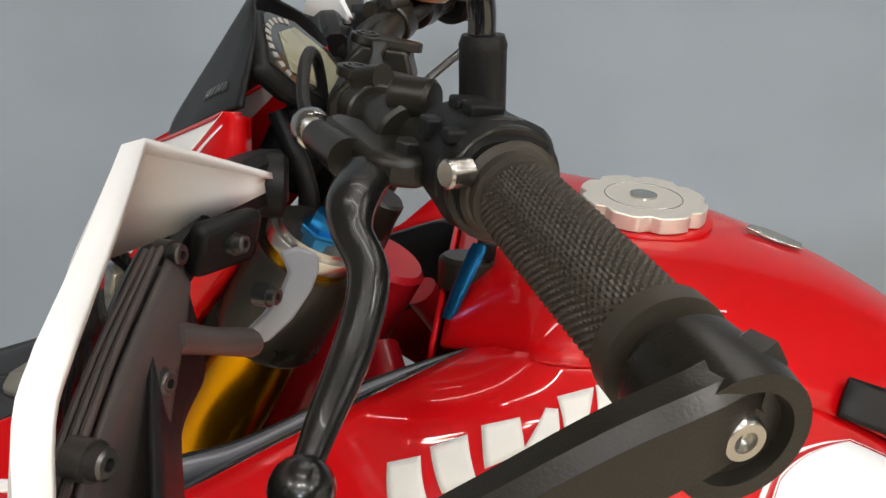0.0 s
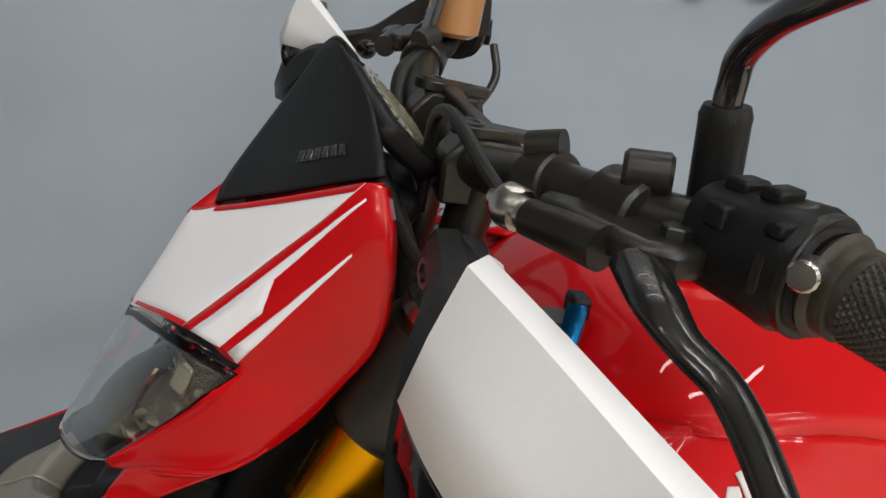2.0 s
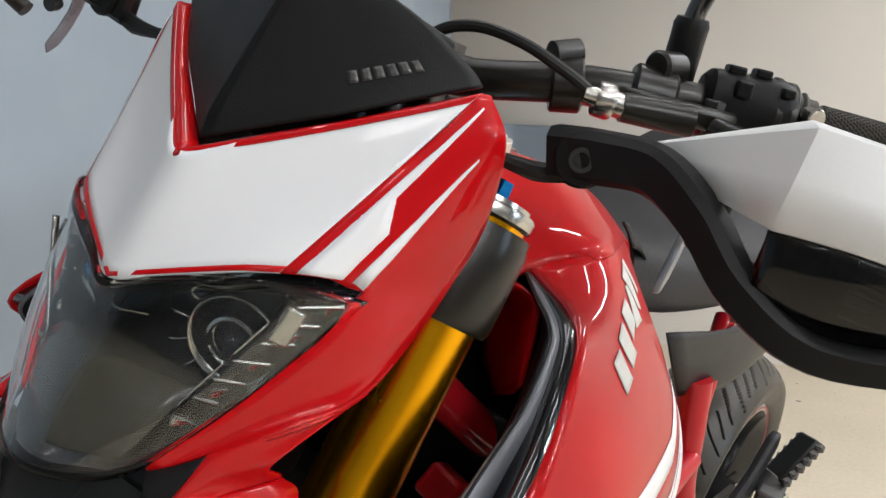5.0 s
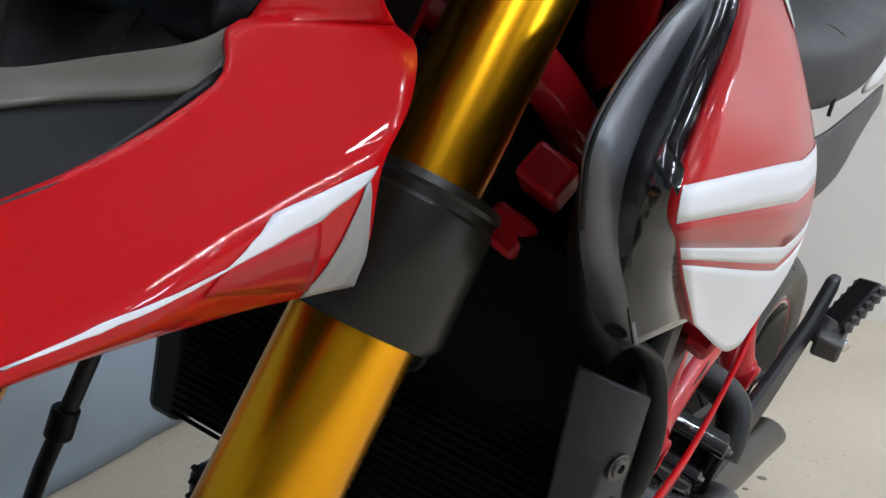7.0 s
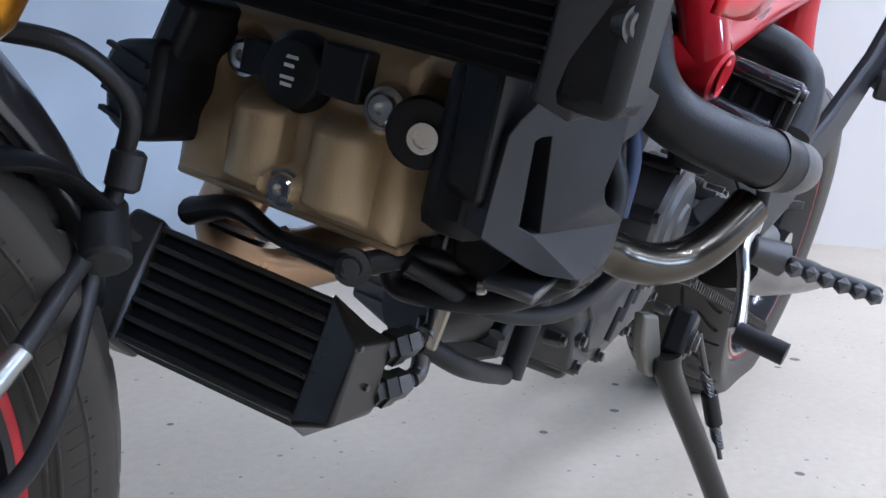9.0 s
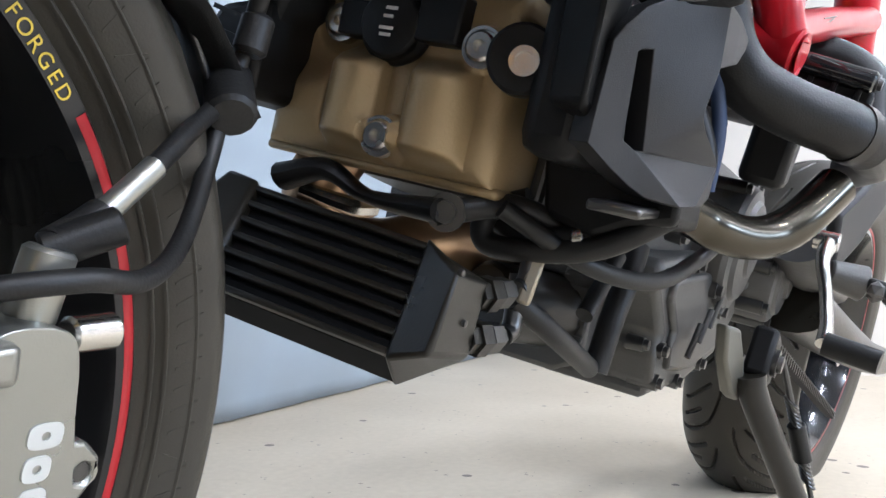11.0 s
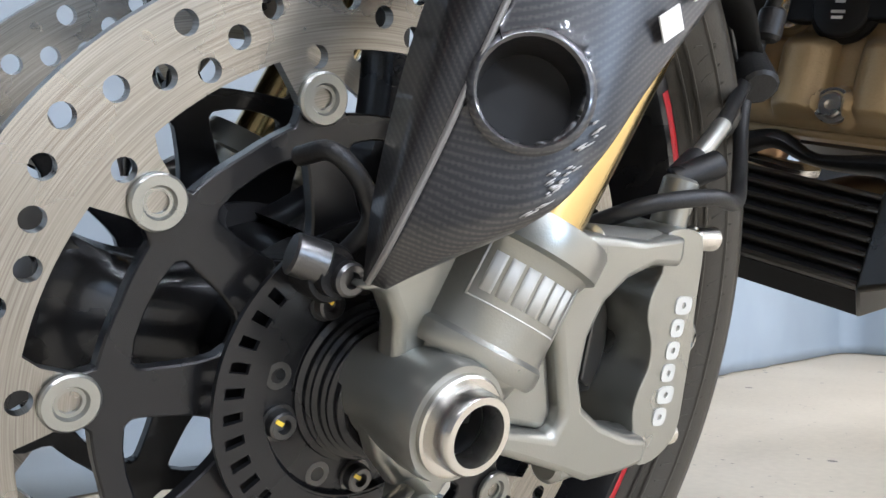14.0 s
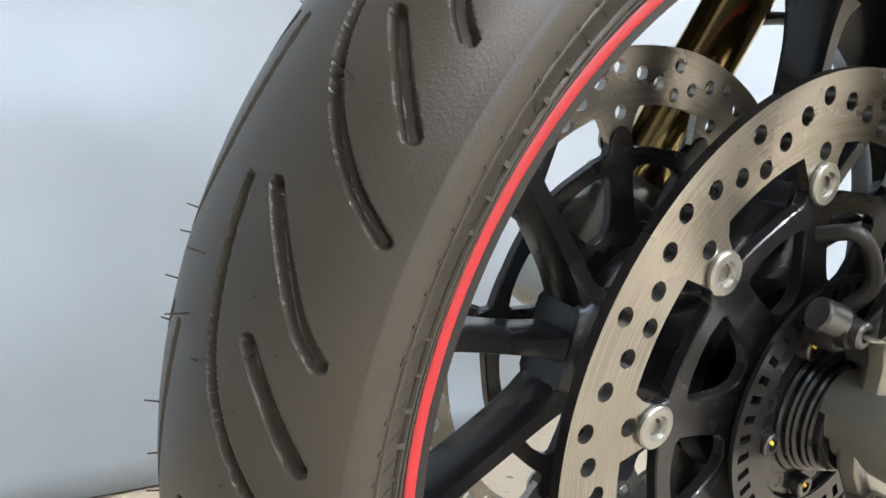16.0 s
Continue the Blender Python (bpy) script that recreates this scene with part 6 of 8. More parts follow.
GLOSS = [(0.4114, -0.131, 0.9910), (0.375, -0.175, 0.987), (0.3492, -0.2007, 0.9813), (0.3152, -0.2157, 0.9623), (0.2775, -0.2271, 0.9379), (0.2449, -0.2332, 0.9149), (0.2104, -0.2388, 0.890), (0.1840, -0.2448, 0.8704), (0.1960, -0.2450, 0.855), (0.2170, -0.2455, 0.842), (0.2450, -0.248, 0.823), (0.285, -0.253, 0.800)]
INNER_EDGE = [(0.408, -0.130, 0.989), (0.395, -0.150, 0.980), (0.385, -0.163, 0.968), (0.378, -0.168, 0.952), (0.350, -0.175, 0.915), (0.318, -0.180, 0.885), (0.285, -0.183, 0.860), (0.265, -0.185, 0.842), (0.268, -0.187, 0.815), (0.285, -0.190, 0.785), (0.305, -0.195, 0.758), (0.328, -0.205, 0.729)]
BLADE_MAT = surface("blue_grey_satin_paint", (0.12, 0.123, 0.136), 0.40, 0.2, 0.0, spec=0.8, bump=0.04)
for flip in (False, True):
    f = far_half if flip else Vector
    for name, mat_, rows, lab in (("blade", BLADE_MAT, [BLADE, BLADE2], "blue-grey satin blade"), ("gloss_panel", GLOSS_BLACK, [BLADE2, GLOSS], "gloss black intake panel"), ("duct", BLACK, [INNER_EDGE, BLADE], "black intake duct")):
        bm = BM()
        grid(bm, [[f(p) for p in spline(r, 6)] for r in rows])
        part(name, bm, mat_, shroud, lab, thick=0.002, angle=20)
    # red inner cheek beside the steering head
    bm = BM()
    grid(bm, [[f(p) for p in r] for r in fine_rows([[(0.405, -0.095, 0.982), (0.440, -0.095, 0.975), (0.470, -0.100, 0.968)], [(0.395, -0.150, 0.979), (0.420, -0.128, 0.955), (0.452, -0.100, 0.930)],
                                                  [(0.384, -0.163, 0.960), (0.415, -0.135, 0.935), (0.445, -0.105, 0.898)], [(0.362, -0.172, 0.925), (0.395, -0.155, 0.900), (0.425, -0.130, 0.880)]], 4, 4)])
    part("inner_cheek", bm, RED, shroud, "red inner cheek", thick=0.003, angle=60)
    # red trim strip below the intake
    bm = BM()
    grid(bm, [[f(p) for p in spline(r, 6)] for r in ([(0.640, -0.262, 0.735), (0.600, -0.264, 0.705), (0.540, -0.262, 0.668), (0.480, -0.258, 0.640), (0.415, -0.252, 0.622)],
                                                   [(0.660, -0.256, 0.700), (0.610, -0.260, 0.680), (0.545, -0.260, 0.645), (0.480, -0.256, 0.618), (0.420, -0.250, 0.612)])])
    part("red_trim", bm, RED, shroud, "red lower trim", thick=0.004, angle=60)
    bm = BM()
    grid(bm, [[f(p) for p in spline(r, 6)] for r in ([(0.335, -0.235, 0.770), (0.45, -0.235, 0.745), (0.60, -0.225, 0.74)], [(0.395, -0.225, 0.640), (0.47, -0.225, 0.625), (0.60, -0.22, 0.69)])])
    part("inner_duct", bm, BLACK, shroud, thick=0.003, angle=60)

for p in ((0.350, -0.140, 0.830), (0.345, -0.128, 0.790), (0.46, -0.238, 0.745)):
    bm = BM()
    box(bm, (0.035, 0.030, 0.026), Matrix.Translation(p) @ pose(0, 0, 0, 20, 25, 10))
    part("red_bracket", bm, RED_FRAME, shroud, "red painted bracket", bevel=0.004)

bm = BM()
tube(bm, [(0.250, -0.226, 0.790), (0.310, -0.236, 0.765), (0.338, -0.244, 0.728), (0.352, -0.246, 0.700), (0.368, -0.244, 0.665), (0.378, -0.238, 0.645)], [0.006, 0.007, 0.0075, 0.0075, 0.007, 0.005], 12, 6, 0.45)
part("strut", bm, GREY_PLASTIC, shroud, "grey curved plastic strut", angle=60)

key = new("ignition_key")
key.parent = bike
bm = BM()
a, b = Vector((0.403, -0.060, 1.026)), Vector((0.389, -0.090, 0.984))
d = (b - a).normalized()
side = d.cross(Vector((-0.7, -0.5, 0.3))).normalized()
nrm = side.cross(d)
loft(bm, [[a.lerp(b, t) + side * (w * e) + nrm * (0.0026 * g) for e, g in ((-1, -0.5), (-0.6, -1), (0.6, -1), (1, -0.5), (1, 0.5), (0.6, 1), (-0.6, 1), (-1, 0.5))] for t, w in ((-0.05, 0.006), (0.05, 0.0075), (0.9, 0.0062), (1.0, 0.005))])
part("key_fob", bm, BLUE, key, "blue anodised key fob", angle=50)
bm = BM()
box(bm, (0.014, 0.020, 0.016), Matrix.Translation((0.409, -0.044, 1.022)))
part("key_head", bm, BLACK, key, "black key head", bevel=0.003)
bm = BM()
cyl(bm, (0.400, -0.040, 0.985), (0.398, -0.036, 1.010), 0.022, seg=28, edge=0.003)
part("lock_barrel", bm, BLACK_METAL, key, "black ignition lock")

seat = new("seat")
seat.parent = bike
rings = []
for x, w, zt, zb in ((0.70, 0.085, 0.985, 0.90), (0.80, 0.115, 0.972, 0.88), (0.95, 0.150, 0.995, 0.885), (1.10, 0.158, 1.04, 0.91), (1.25, 0.150, 1.085, 0.945), (1.38, 0.130, 1.105, 0.975), (1.46, 0.085, 1.095, 0.99)):
    rings.append([FR(x, w * math.copysign(abs(c) ** 0.6, c), (zt + zb) / 2 + (zt - zb) / 2 * math.copysign(abs(s) ** 0.6, s)) for c, s in circle(1, 32)])
bm = BM()
loft(bm, [[c[i] for c in [spline([r[k] for r in rings], 5) for k in range(32)]] for i in range(31)])
part("cushion", bm, SEAT, seat, "black vinyl seat cushion", angle=60)
bm = BM()
tube(bm, [FR(0.98, -0.15, 0.90), FR(1.0, -0.142, 0.985), FR(1.0, -0.07, 1.003), FR(1.0, 0.07, 1.003), FR(1.0, 0.142, 0.985)], 0.0025, 8, 6)
part("seam", bm, BLACK, seat)
bm = BM()
grid(bm, fine_rows([[(0.640, -0.128, 1.006), (0.70, -0.122, 0.990), (0.80, -0.112, 0.945)], [(0.635, -0.138, 0.998), (0.70, -0.134, 0.980), (0.80, -0.126, 0.936)], [(0.632, -0.146, 0.988), (0.70, -0.143, 0.968), (0.80, -0.135, 0.922)]], 5, 4))
part("side_skirt", bm, BLACK, seat, "black plastic seat skirt", thick=0.003, angle=60)
tail = new("tail")
tail.parent = bike
for sy in (-1, 1):
    bm = BM()
    grid(bm, [[FR(x, sy * y, z) for x, y, z in r] for r in fine_rows([[(1.20, 0.125, 1.02), (1.34, 0.125, 1.065), (1.46, 0.105, 1.085), (1.52, 0.06, 1.085)], [(1.22, 0.145, 0.985), (1.36, 0.145, 1.02), (1.48, 0.12, 1.045), (1.56, 0.07, 1.055)],
                                                                    [(1.24, 0.14, 0.94), (1.38, 0.135, 0.965), (1.48, 0.11, 0.99), (1.55, 0.07, 1.01)]], 5, 5)])
    part("side", bm, WHITE, tail, "white tail panel", thick=0.004, angle=60)
    bm = BM()
    grid(bm, [[FR(x, sy * y, z) for x, y, z in r] for r in fine_rows([[(0.76, 0.12, 0.88), (0.95, 0.145, 0.87), (1.15, 0.15, 0.915), (1.40, 0.14, 0.965)], [(0.80, 0.125, 0.83), (0.98, 0.15, 0.82), (1.16, 0.155, 0.865), (1.42, 0.14, 0.935)],
                                                                    [(0.86, 0.12, 0.78), (1.00, 0.14, 0.775), (1.18, 0.15, 0.825), (1.42, 0.13, 0.91)]], 5, 5)])
    part("under_panel", bm, GREY_PLASTIC, tail, "dark grey plastic panel below the seat", thick=0.004, angle=60)
bm = BM()
box(bm, (0.16, 0.2, 0.03), Matrix.Translation(FR(1.45, 0, 1.02)))
part("tail_core", bm, BLACK, tail, bevel=0.008)

# ---- radiator and covers ----
rad = new("radiator")
rad.parent = bike
CORE = surface("black_radiator_core", (0.004, 0.004, 0.0044), 0.7, 0.0, spec=0.12, bump=0.3, bump_scale=300, stretch=(1, 1, 12))
bm = BM()
box(bm, (0.030, 0.315, 0.235), pose(0.352, -0.058, 0.680, 0, -4, 0))
part("core", bm, CORE, rad, "black radiator core", bevel=0.003)
for k in range(36):
    bm = BM()
    z = 0.572 + 0.0061 * k
    box(bm, (0.004, 0.29, 0.0012), pose(0.336 + 0.07 * (z - 0.68), -0.058, z))
    part("fin", bm, CORE, rad)
for y in (-0.222, 0.105):
    bm = BM()
    box(bm, (0.045, 0.035, 0.25), pose(0.352, y, 0.68, 0, -4, 0))
    part("side_tank", bm, BLACK, rad, bevel=0.008)
for p in ((0.331, -0.131, 0.596), (0.343, 0.014, 0.595), (0.335, 0.098, 0.720), (0.326, -0.09, 0.70)):
    bm = BM()
    lathe(bm, (p[0] + 0.006, p[1], p[2]), (-1, -0.1, 0), [(0, 0.014), (0.004, 0.014), (0.0055, 0.012), (0.0055, 0.006), (0.0075, 0.0055), (0.0075, 0.003)], 24)
    part("mount_bolt", bm, BLACK, rad)
bm = BM()
COVER_UP = [[(0.284, -0.206, 0.756), (0.297, -0.227, 0.750), (0.318, -0.240, 0.742)], [(0.296, -0.207, 0.705), (0.309, -0.230, 0.700), (0.334, -0.239, 0.694)], [(0.314, -0.207, 0.655), (0.325, -0.227, 0.652), (0.352, -0.236, 0.648)],
            [(0.330, -0.203, 0.605), (0.338, -0.223, 0.603), (0.368, -0.232, 0.602)], [(0.340, -0.199, 0.556), (0.348, -0.214, 0.550), (0.372, -0.224, 0.558)]]
grid(bm, COVER_UP)
part("side_cover", bm, GREY_PLASTIC, rad, "grey plastic radiator side cover", thick=0.004, angle=25, bevel=0.003)
for p in ((0.316, -0.2365, 0.697), (0.341, -0.2330, 0.596)):
    bm = BM()
    lathe(bm, p, (-0.45, -1, 0), [(-0.004, 0.0085), (0.003, 0.0085), (0.003, 0.0062), (0.0045, 0.0055), (0.0045, 0.003), (0.002, 0.0026)], 20)
    part("cover_bolt", bm, BOLT, rad)
low_cover = new("lower_cover")
low_cover.parent = bike


COVER_BOW = ((0.350, -0.178), (0.366, -0.1816), (0.385, -0.189), (0.402, -0.198), (0.4184, -0.2086), (0.4287, -0.2185), (0.450, -0.2205), (0.50, -0.2195))


def on_cover(u, v):
    """Along the lower cover: u back, v up, bowed outwards."""
    for (x0, y0), (x1, y1) in zip(COVER_BOW, COVER_BOW[1:]):
        if u <= x1:
            break
    return Vector((u, y0 + (y1 - y0) * (u - x0) / (x1 - x0), v))


bm = BM()
out = [(0.366, 0.481), (0.367, 0.534), (0.3715, 0.5415), (0.385, 0.556), (0.402, 0.568), (0.4184, 0.5740), (0.4287, 0.5732), (0.450, 0.5708), (0.4814, 0.567), (0.4800, 0.560), (0.4665, 0.5487), (0.450, 0.5440), (0.4372, 0.5397), (0.4300, 0.515),
       (0.4310, 0.5100), (0.4400, 0.5040), (0.4756, 0.4945), (0.4815, 0.4900), (0.4825, 0.4712), (0.4701, 0.4658), (0.450, 0.4630), (0.4287, 0.4605), (0.4107, 0.4612), (0.4000, 0.4650), (0.385, 0.4720)]
slot = [(0.3855, 0.5325), (0.3885, 0.5350), (0.3945, 0.5365), (0.4030, 0.4845), (0.3980, 0.4840), (0.3895, 0.4875)]
plate(bm, out, (0.008, 0.014, 0), [slot], on_cover)
part("cover", bm, GREY_PLASTIC, low_cover, "grey plastic cover with a slot", bevel=0.0028, segs=3, angle=20)
bm = BM()
plate(bm, slot, (0.004, 0.001, 0), (), lambda u, v: on_cover(u, v) + Vector((0.010, 0.016, 0)))
part("slot_back", bm, BLACK, low_cover)
bm = BM()
plate(bm, [(0.330, 0.565), (0.360, 0.580), (0.372, 0.565), (0.356, 0.490), (0.335, 0.498)], (0.02, 0.030, 0), (), lambda u, v: Vector((u + 0.022, -0.178, v)))
part("cover_side", bm, BLACK, low_cover, bevel=0.004)
bm = BM()
box(bm, (0.11, 0.04, 0.10), pose(0.43, -0.155, 0.52, 0, 0, 0))
part("reservoir", bm, BLACK, low_cover, bevel=0.012)
bm = BM()
box(bm, (0.10, 0.03, 0.006), pose(0.44, -0.19, 0.455, 0, -4, 5))
part("bracket", bm, BOLT, low_cover, bevel=0.002)

# ---- engine ----
engine = new("engine")
engine.parent = bike
YH0, YH1, ZH0, ZH1 = -0.114, 0.060, 0.446, 0.562


def head_depth(y, z):
    """How far forward the cast head cover stands: two cam barrels, a saddle between, round edges and bolt wells."""
    def hump(v, c, w):
        q = abs(v - c) / w
        return math.sqrt(max(0.0, 1 - q ** 2.05)) if q < 1 else 0.0

    def ease(v):
        v = min(max(v, 0.0), 1.0)
        return v * v * (3 - 2 * v)
    edge = min(y - YH0, YH1 - y, (z - ZH0) * 1.2, ZH1 - z)
    h = 0.012 * math.sqrt(max(0.0, 1 - (1 - min(max(edge, 0) / 0.016, 1)) ** 2))
    span = ease((z - 0.450) / 0.012) * ease((0.518 - z) / 0.016)
    h += 0.024 * hump(y, -0.074, 0.022) * span + 0.023 * hump(y, -0.014, 0.021) * span + 0.004 * hump(y, -0.043, 0.012) * span
    h += 0.008 * hump(y, 0.032, 0.020) * ease((z - 0.450) / 0.02) * ease((0.505 - z) / 0.02)
    for by, bz, r, d in ((0.012, 0.530, 0.017, 0.007), (-0.095, 0.525, 0.0125, -0.004), (-0.044, 0.463, 0.0125, -0.012)):
        q = math.hypot(y - by, z - bz) / r
        if q < 1.25:
            h -= d * ease((1.25 - q) / 0.3)
    return h


bm = BM()
rows = []
for i in range(90):
    z = ZH0 + (ZH1 - ZH0) * i / 89
    rows.append([Vector((0.412 - head_depth(YH0 + (YH1 - YH0) * k / 130, z), YH0 + (YH1 - YH0) * k / 130, z)) for k in range(131)])
rows = [[p + Vector((0.055, 0, 0.002)) for p in rows[0]]] + rows + [[p + Vector((0.055, 0, -0.002)) for p in rows[-1]]]
rows = [[r[0] + Vector((0.055, 0.002, 0))] + r + [r[-1] + Vector((0.055, -0.002, 0))] for r in rows]
grid(bm, rows)
part("cylinder_head_cover", bm, BRONZE, engine, "bronze painted cylinder head cover with two cam bulges", angle=50)
bm = BM()
plate(bm, [(YH0 - 0.003, 0.441), (YH1 + 0.003, 0.441), (YH1 + 0.003, 0.448), (YH0 - 0.003, 0.448)], (0.05, 0, 0), (), lambda u, v: Vector((0.409, u, v)))
part("cover_flange", bm, BRONZE, engine, bevel=0.003)
for p in ((0.3965, 0.012, 0.530), (0.391, -0.095, 0.525), (0.3825, -0.044, 0.463)):
    bm = BM()
    lathe(bm, (p[0] + 0.004, p[1], p[2]), (-1, -0.1, 0), [(-0.006, 0.0125), (0.003, 0.0125), (0.003, 0.0105), (0.001, 0.0100)], 28)
    ring_ob = part("bolt_washer", bm, ALLOY, engine)
    bm = BM()
    lathe(bm, (p[0] + 0.003, p[1], p[2]), (-1, -0.1, 0), [(0, 0.0090), (0.005, 0.0090), (0.0065, 0.0076), (0.0065, 0.0038), (0.002, 0.0034)], 24)
    part("head_bolt", bm, ALLOY, engine, "bare steel socket bolt")
bm = BM()
lathe(bm, (0.402, -0.032, 0.531), (-1, -0.12, -0.05), [(0, 0.024), (0.010, 0.024), (0.012, 0.021), (0.018, 0.020), (0.019, 0.018)], 32)
box(bm, (0.016, 0.030, 0.030), pose(0.394, -0.066, 0.538))
box(bm, (0.016, 0.026, 0.022), pose(0.396, -0.006, 0.532))
coil = part("ignition_coil", bm, BLACK, engine, "round black ignition coil with pale print", bevel=0.002)
for dz, w in ((0.008, 0.011), (0.003, 0.007), (-0.004, 0.010), (-0.008, 0.008)):
    bm = BM()
    box(bm, (0.0006, w, 0.0020), pose(0.3826, -0.0335, 0.531 + dz))
    part("print_bar", bm, PRINT, coil)
bm = BM()
plate(bm, [(0.080, 0.512), (0.074, 0.476), (0.052, 0.466), (0.034, 0.470), (0.034, 0.532), (0.072, 0.524)], (0.06, 0, 0), (), lambda u, v: Vector((0.352, u, v)))
box(bm, (0.05, 0.022, 0.05), pose(0.385, 0.040, 0.535, 20, 0, 0))
ob = part("ribbed_box", bm, BLACK, engine, "black ribbed plastic box", bevel=0.006)
for k in range(4):
    bm = BM()
    box(bm, (0.004, 0.034, 0.003), pose(0.351, 0.058, 0.478 + 0.013 * k, 12, 0, 0))
    part("rib", bm, BLACK, ob)
bm = BM()
box(bm, (0.10, 0.15, 0.13), pose(0.515, -0.035, 0.50, 0, 8, 0))
barrel = part("cylinder", bm, ENGINE, engine, "finned grey cylinder", bevel=0.002)
for k in range(7):
    bm = BM()
    box(bm, (0.006, 0.165, 0.125), pose(0.475 + 0.014 * k, -0.035, 0.50, 0, 8, 0))
    part("cooling_fin", bm, ENGINE, barrel)
bm = BM()
lathe(bm, (0.393, -0.124, 0.520), (-1, -0.3, 0), [(0, 0.020), (0.012, 0.020), (0.014, 0.018), (0.014, 0.009)], 28)
horn = part("bracket_boss", bm, BLACK, engine)
bm = BM()
lathe(bm, (0.378, -0.131, 0.518), (-1, -0.3, 0), [(0, 0.0085), (0.003, 0.0085), (0.003, 0.0055), (-0.002, 0.005)], 20)
part("boss_bolt", bm, ALLOY, horn)

# crankcase built from its castings
bm = BM()
rings = []
for x, y0, y1, z0, z1 in ((0.60, -0.10, 0.08, 0.36, 0.50), (0.66, -0.14, 0.10, 0.340, 0.52), (0.72, -0.155, 0.11, 0.330, 0.53), (0.82, -0.165, 0.10, 0.335, 0.54), (0.92, -0.18, 0.06, 0.35, 0.52), (0.98, -0.17, 0.02, 0.37, 0.48)):
    rings.append([Vector((x, (y0 + y1) / 2 + (y1 - y0) / 2 * math.copysign(abs(c) ** 0.5, c), (z0 + z1) / 2 + (z1 - z0) / 2 * math.copysign(abs(s) ** 0.5, s))) for c, s in circle(1, 40)])
loft(bm, [[c[i] for c in [spline([r[k] for r in rings], 4) for k in range(40)]] for i in range(21)])
part("crankcase", bm, ENGINE, engine, "grey cast crankcase", angle=50)
bm = BM()
plate(bm, [(-0.168, 0.309), (-0.160, 0.304), (-0.075, 0.302), (-0.062, 0.308), (-0.062, 0.345), (-0.165, 0.345)], (0.14, 0, 0.006), (), lambda u, v: Vector((0.668, u, v)))
part("sump", bm, ENGINE, engine, "dark cast sump", bevel=0.006, segs=3)
bm = BM()
plate(bm, [(-0.128, 0.330), (-0.105, 0.317), (-0.020, 0.316), (0.02, 0.330), (0.02, 0.40), (-0.128, 0.40)], (0.09, 0, 0), (), lambda u, v: Vector((0.600, u, v)))
casting = part("front_casting", bm, ENGINE, engine, "ribbed front casting", bevel=0.004)
for k in range(5):
    bm = BM()
    box(bm, (0.006, 0.14, 0.004), pose(0.600, -0.055, 0.335 + 0.013 * k))
    part("rib", bm, ENGINE, casting)
COVER = [(0.607, 0.424), (0.606, 0.400), (0.655, 0.362), (0.648, 0.347), (0.662, 0.316), (0.700, 0.311), (0.760, 0.312), (0.800, 0.322), (0.850, 0.334), (0.872, 0.352), (0.900, 0.378), (0.880, 0.420), (0.800, 0.440), (0.710, 0.432)]
bm = BM()
plate(bm, COVER, (0, 0.07, 0), (), lambda u, v: Vector((u, -0.172 - 0.05 * max(0, u - 0.70), v)))
cc = part("generator_cover", bm, ENGINE, engine, "grey cast side cover with bolts", bevel=0.007, segs=3)
bm = BM()
plate(bm, [(0.75 + (x - 0.75) * 0.78, 0.375 + (z - 0.375) * 0.72) for x, z in COVER], (0, 0.01, 0), (), lambda u, v: Vector((u, -0.178 - 0.05 * max(0, u - 0.70), v)))
part("raised_panel", bm, ENGINE, cc, bevel=0.004, segs=3)
for x, z in ((0.618, 0.412), (0.660, 0.350), (0.668, 0.322), (0.735, 0.317), (0.800, 0.330), (0.866, 0.356), (0.880, 0.400), (0.800, 0.430), (0.715, 0.424)):
    bm = BM()
    lathe(bm, (x, -0.170 - 0.05 * max(0, x - 0.70), z), (0, -1, 0), [(-0.02, 0.0075), (0.005, 0.0072), (0.005, 0.0048), (0.009, 0.0046), (0.009, 0.002)], 14)
    part("cover_bolt", bm, BOLT, cc)
for k in range(4):
    bm = BM()
    a = Vector((0.70 + 0.03 * k, -0.186, 0.345 + 0.012 * k))
    tube(bm, [a, a + Vector((0.012, -0.002, 0.030))], 0.0028, 8, 1)
    part("cast_rib", bm, ENGINE, cc)
for cx, cy, cz, r in ((0.800, -0.172, 0.445, 0.062), (0.915, -0.196, 0.425, 0.050)):
    bm = BM()
    lathe(bm, (cx, cy, cz), (0, -1, -0.05), [(-0.03, r), (0.014, r * 0.99), (0.019, r * 0.94), (0.021, r * 0.80), (0.025, r * 0.74), (0.027, r * 0.40), (0.030, r * 0.36), (0.031, 0.006)], 48)
    cover = part("clutch_cover", bm, ENGINE, engine, "round grey cast cover", angle=30)
    for k in range(7):
        a = 2 * math.pi * (k + 0.3) / 7
        bm = BM()
        lathe(bm, (cx + r * math.cos(a), cy, cz + r * math.sin(a)), (0, -1, 0), [(-0.02, 0.0080), (0.014, 0.0080), (0.014, 0.0050), (0.019, 0.0050), (0.019, 0.002)], 14)
        part("cover_bolt", bm, BOLT, cover)
HEAT = surface("heat_stained_steel", (0.42, 0.27, 0.15), 0.3, 1.0, bump=0.1, broad=30, broad_amount=0.4, colour2=(0.2, 0.16, 0.13))
bm = BM()
tube(bm, [(0.445, 0.025, 0.455), (0.437, 0.035, 0.420), (0.450, 0.030, 0.392), (0.490, 0.010, 0.385), (0.53, -0.02, 0.40), (0.60, -0.03, 0.385), (0.70, 0.04, 0.33)], 0.023, 24, 8)
part("exhaust_pipe", bm, HEAT, engine, "heat-stained exhaust header")
bm = BM()
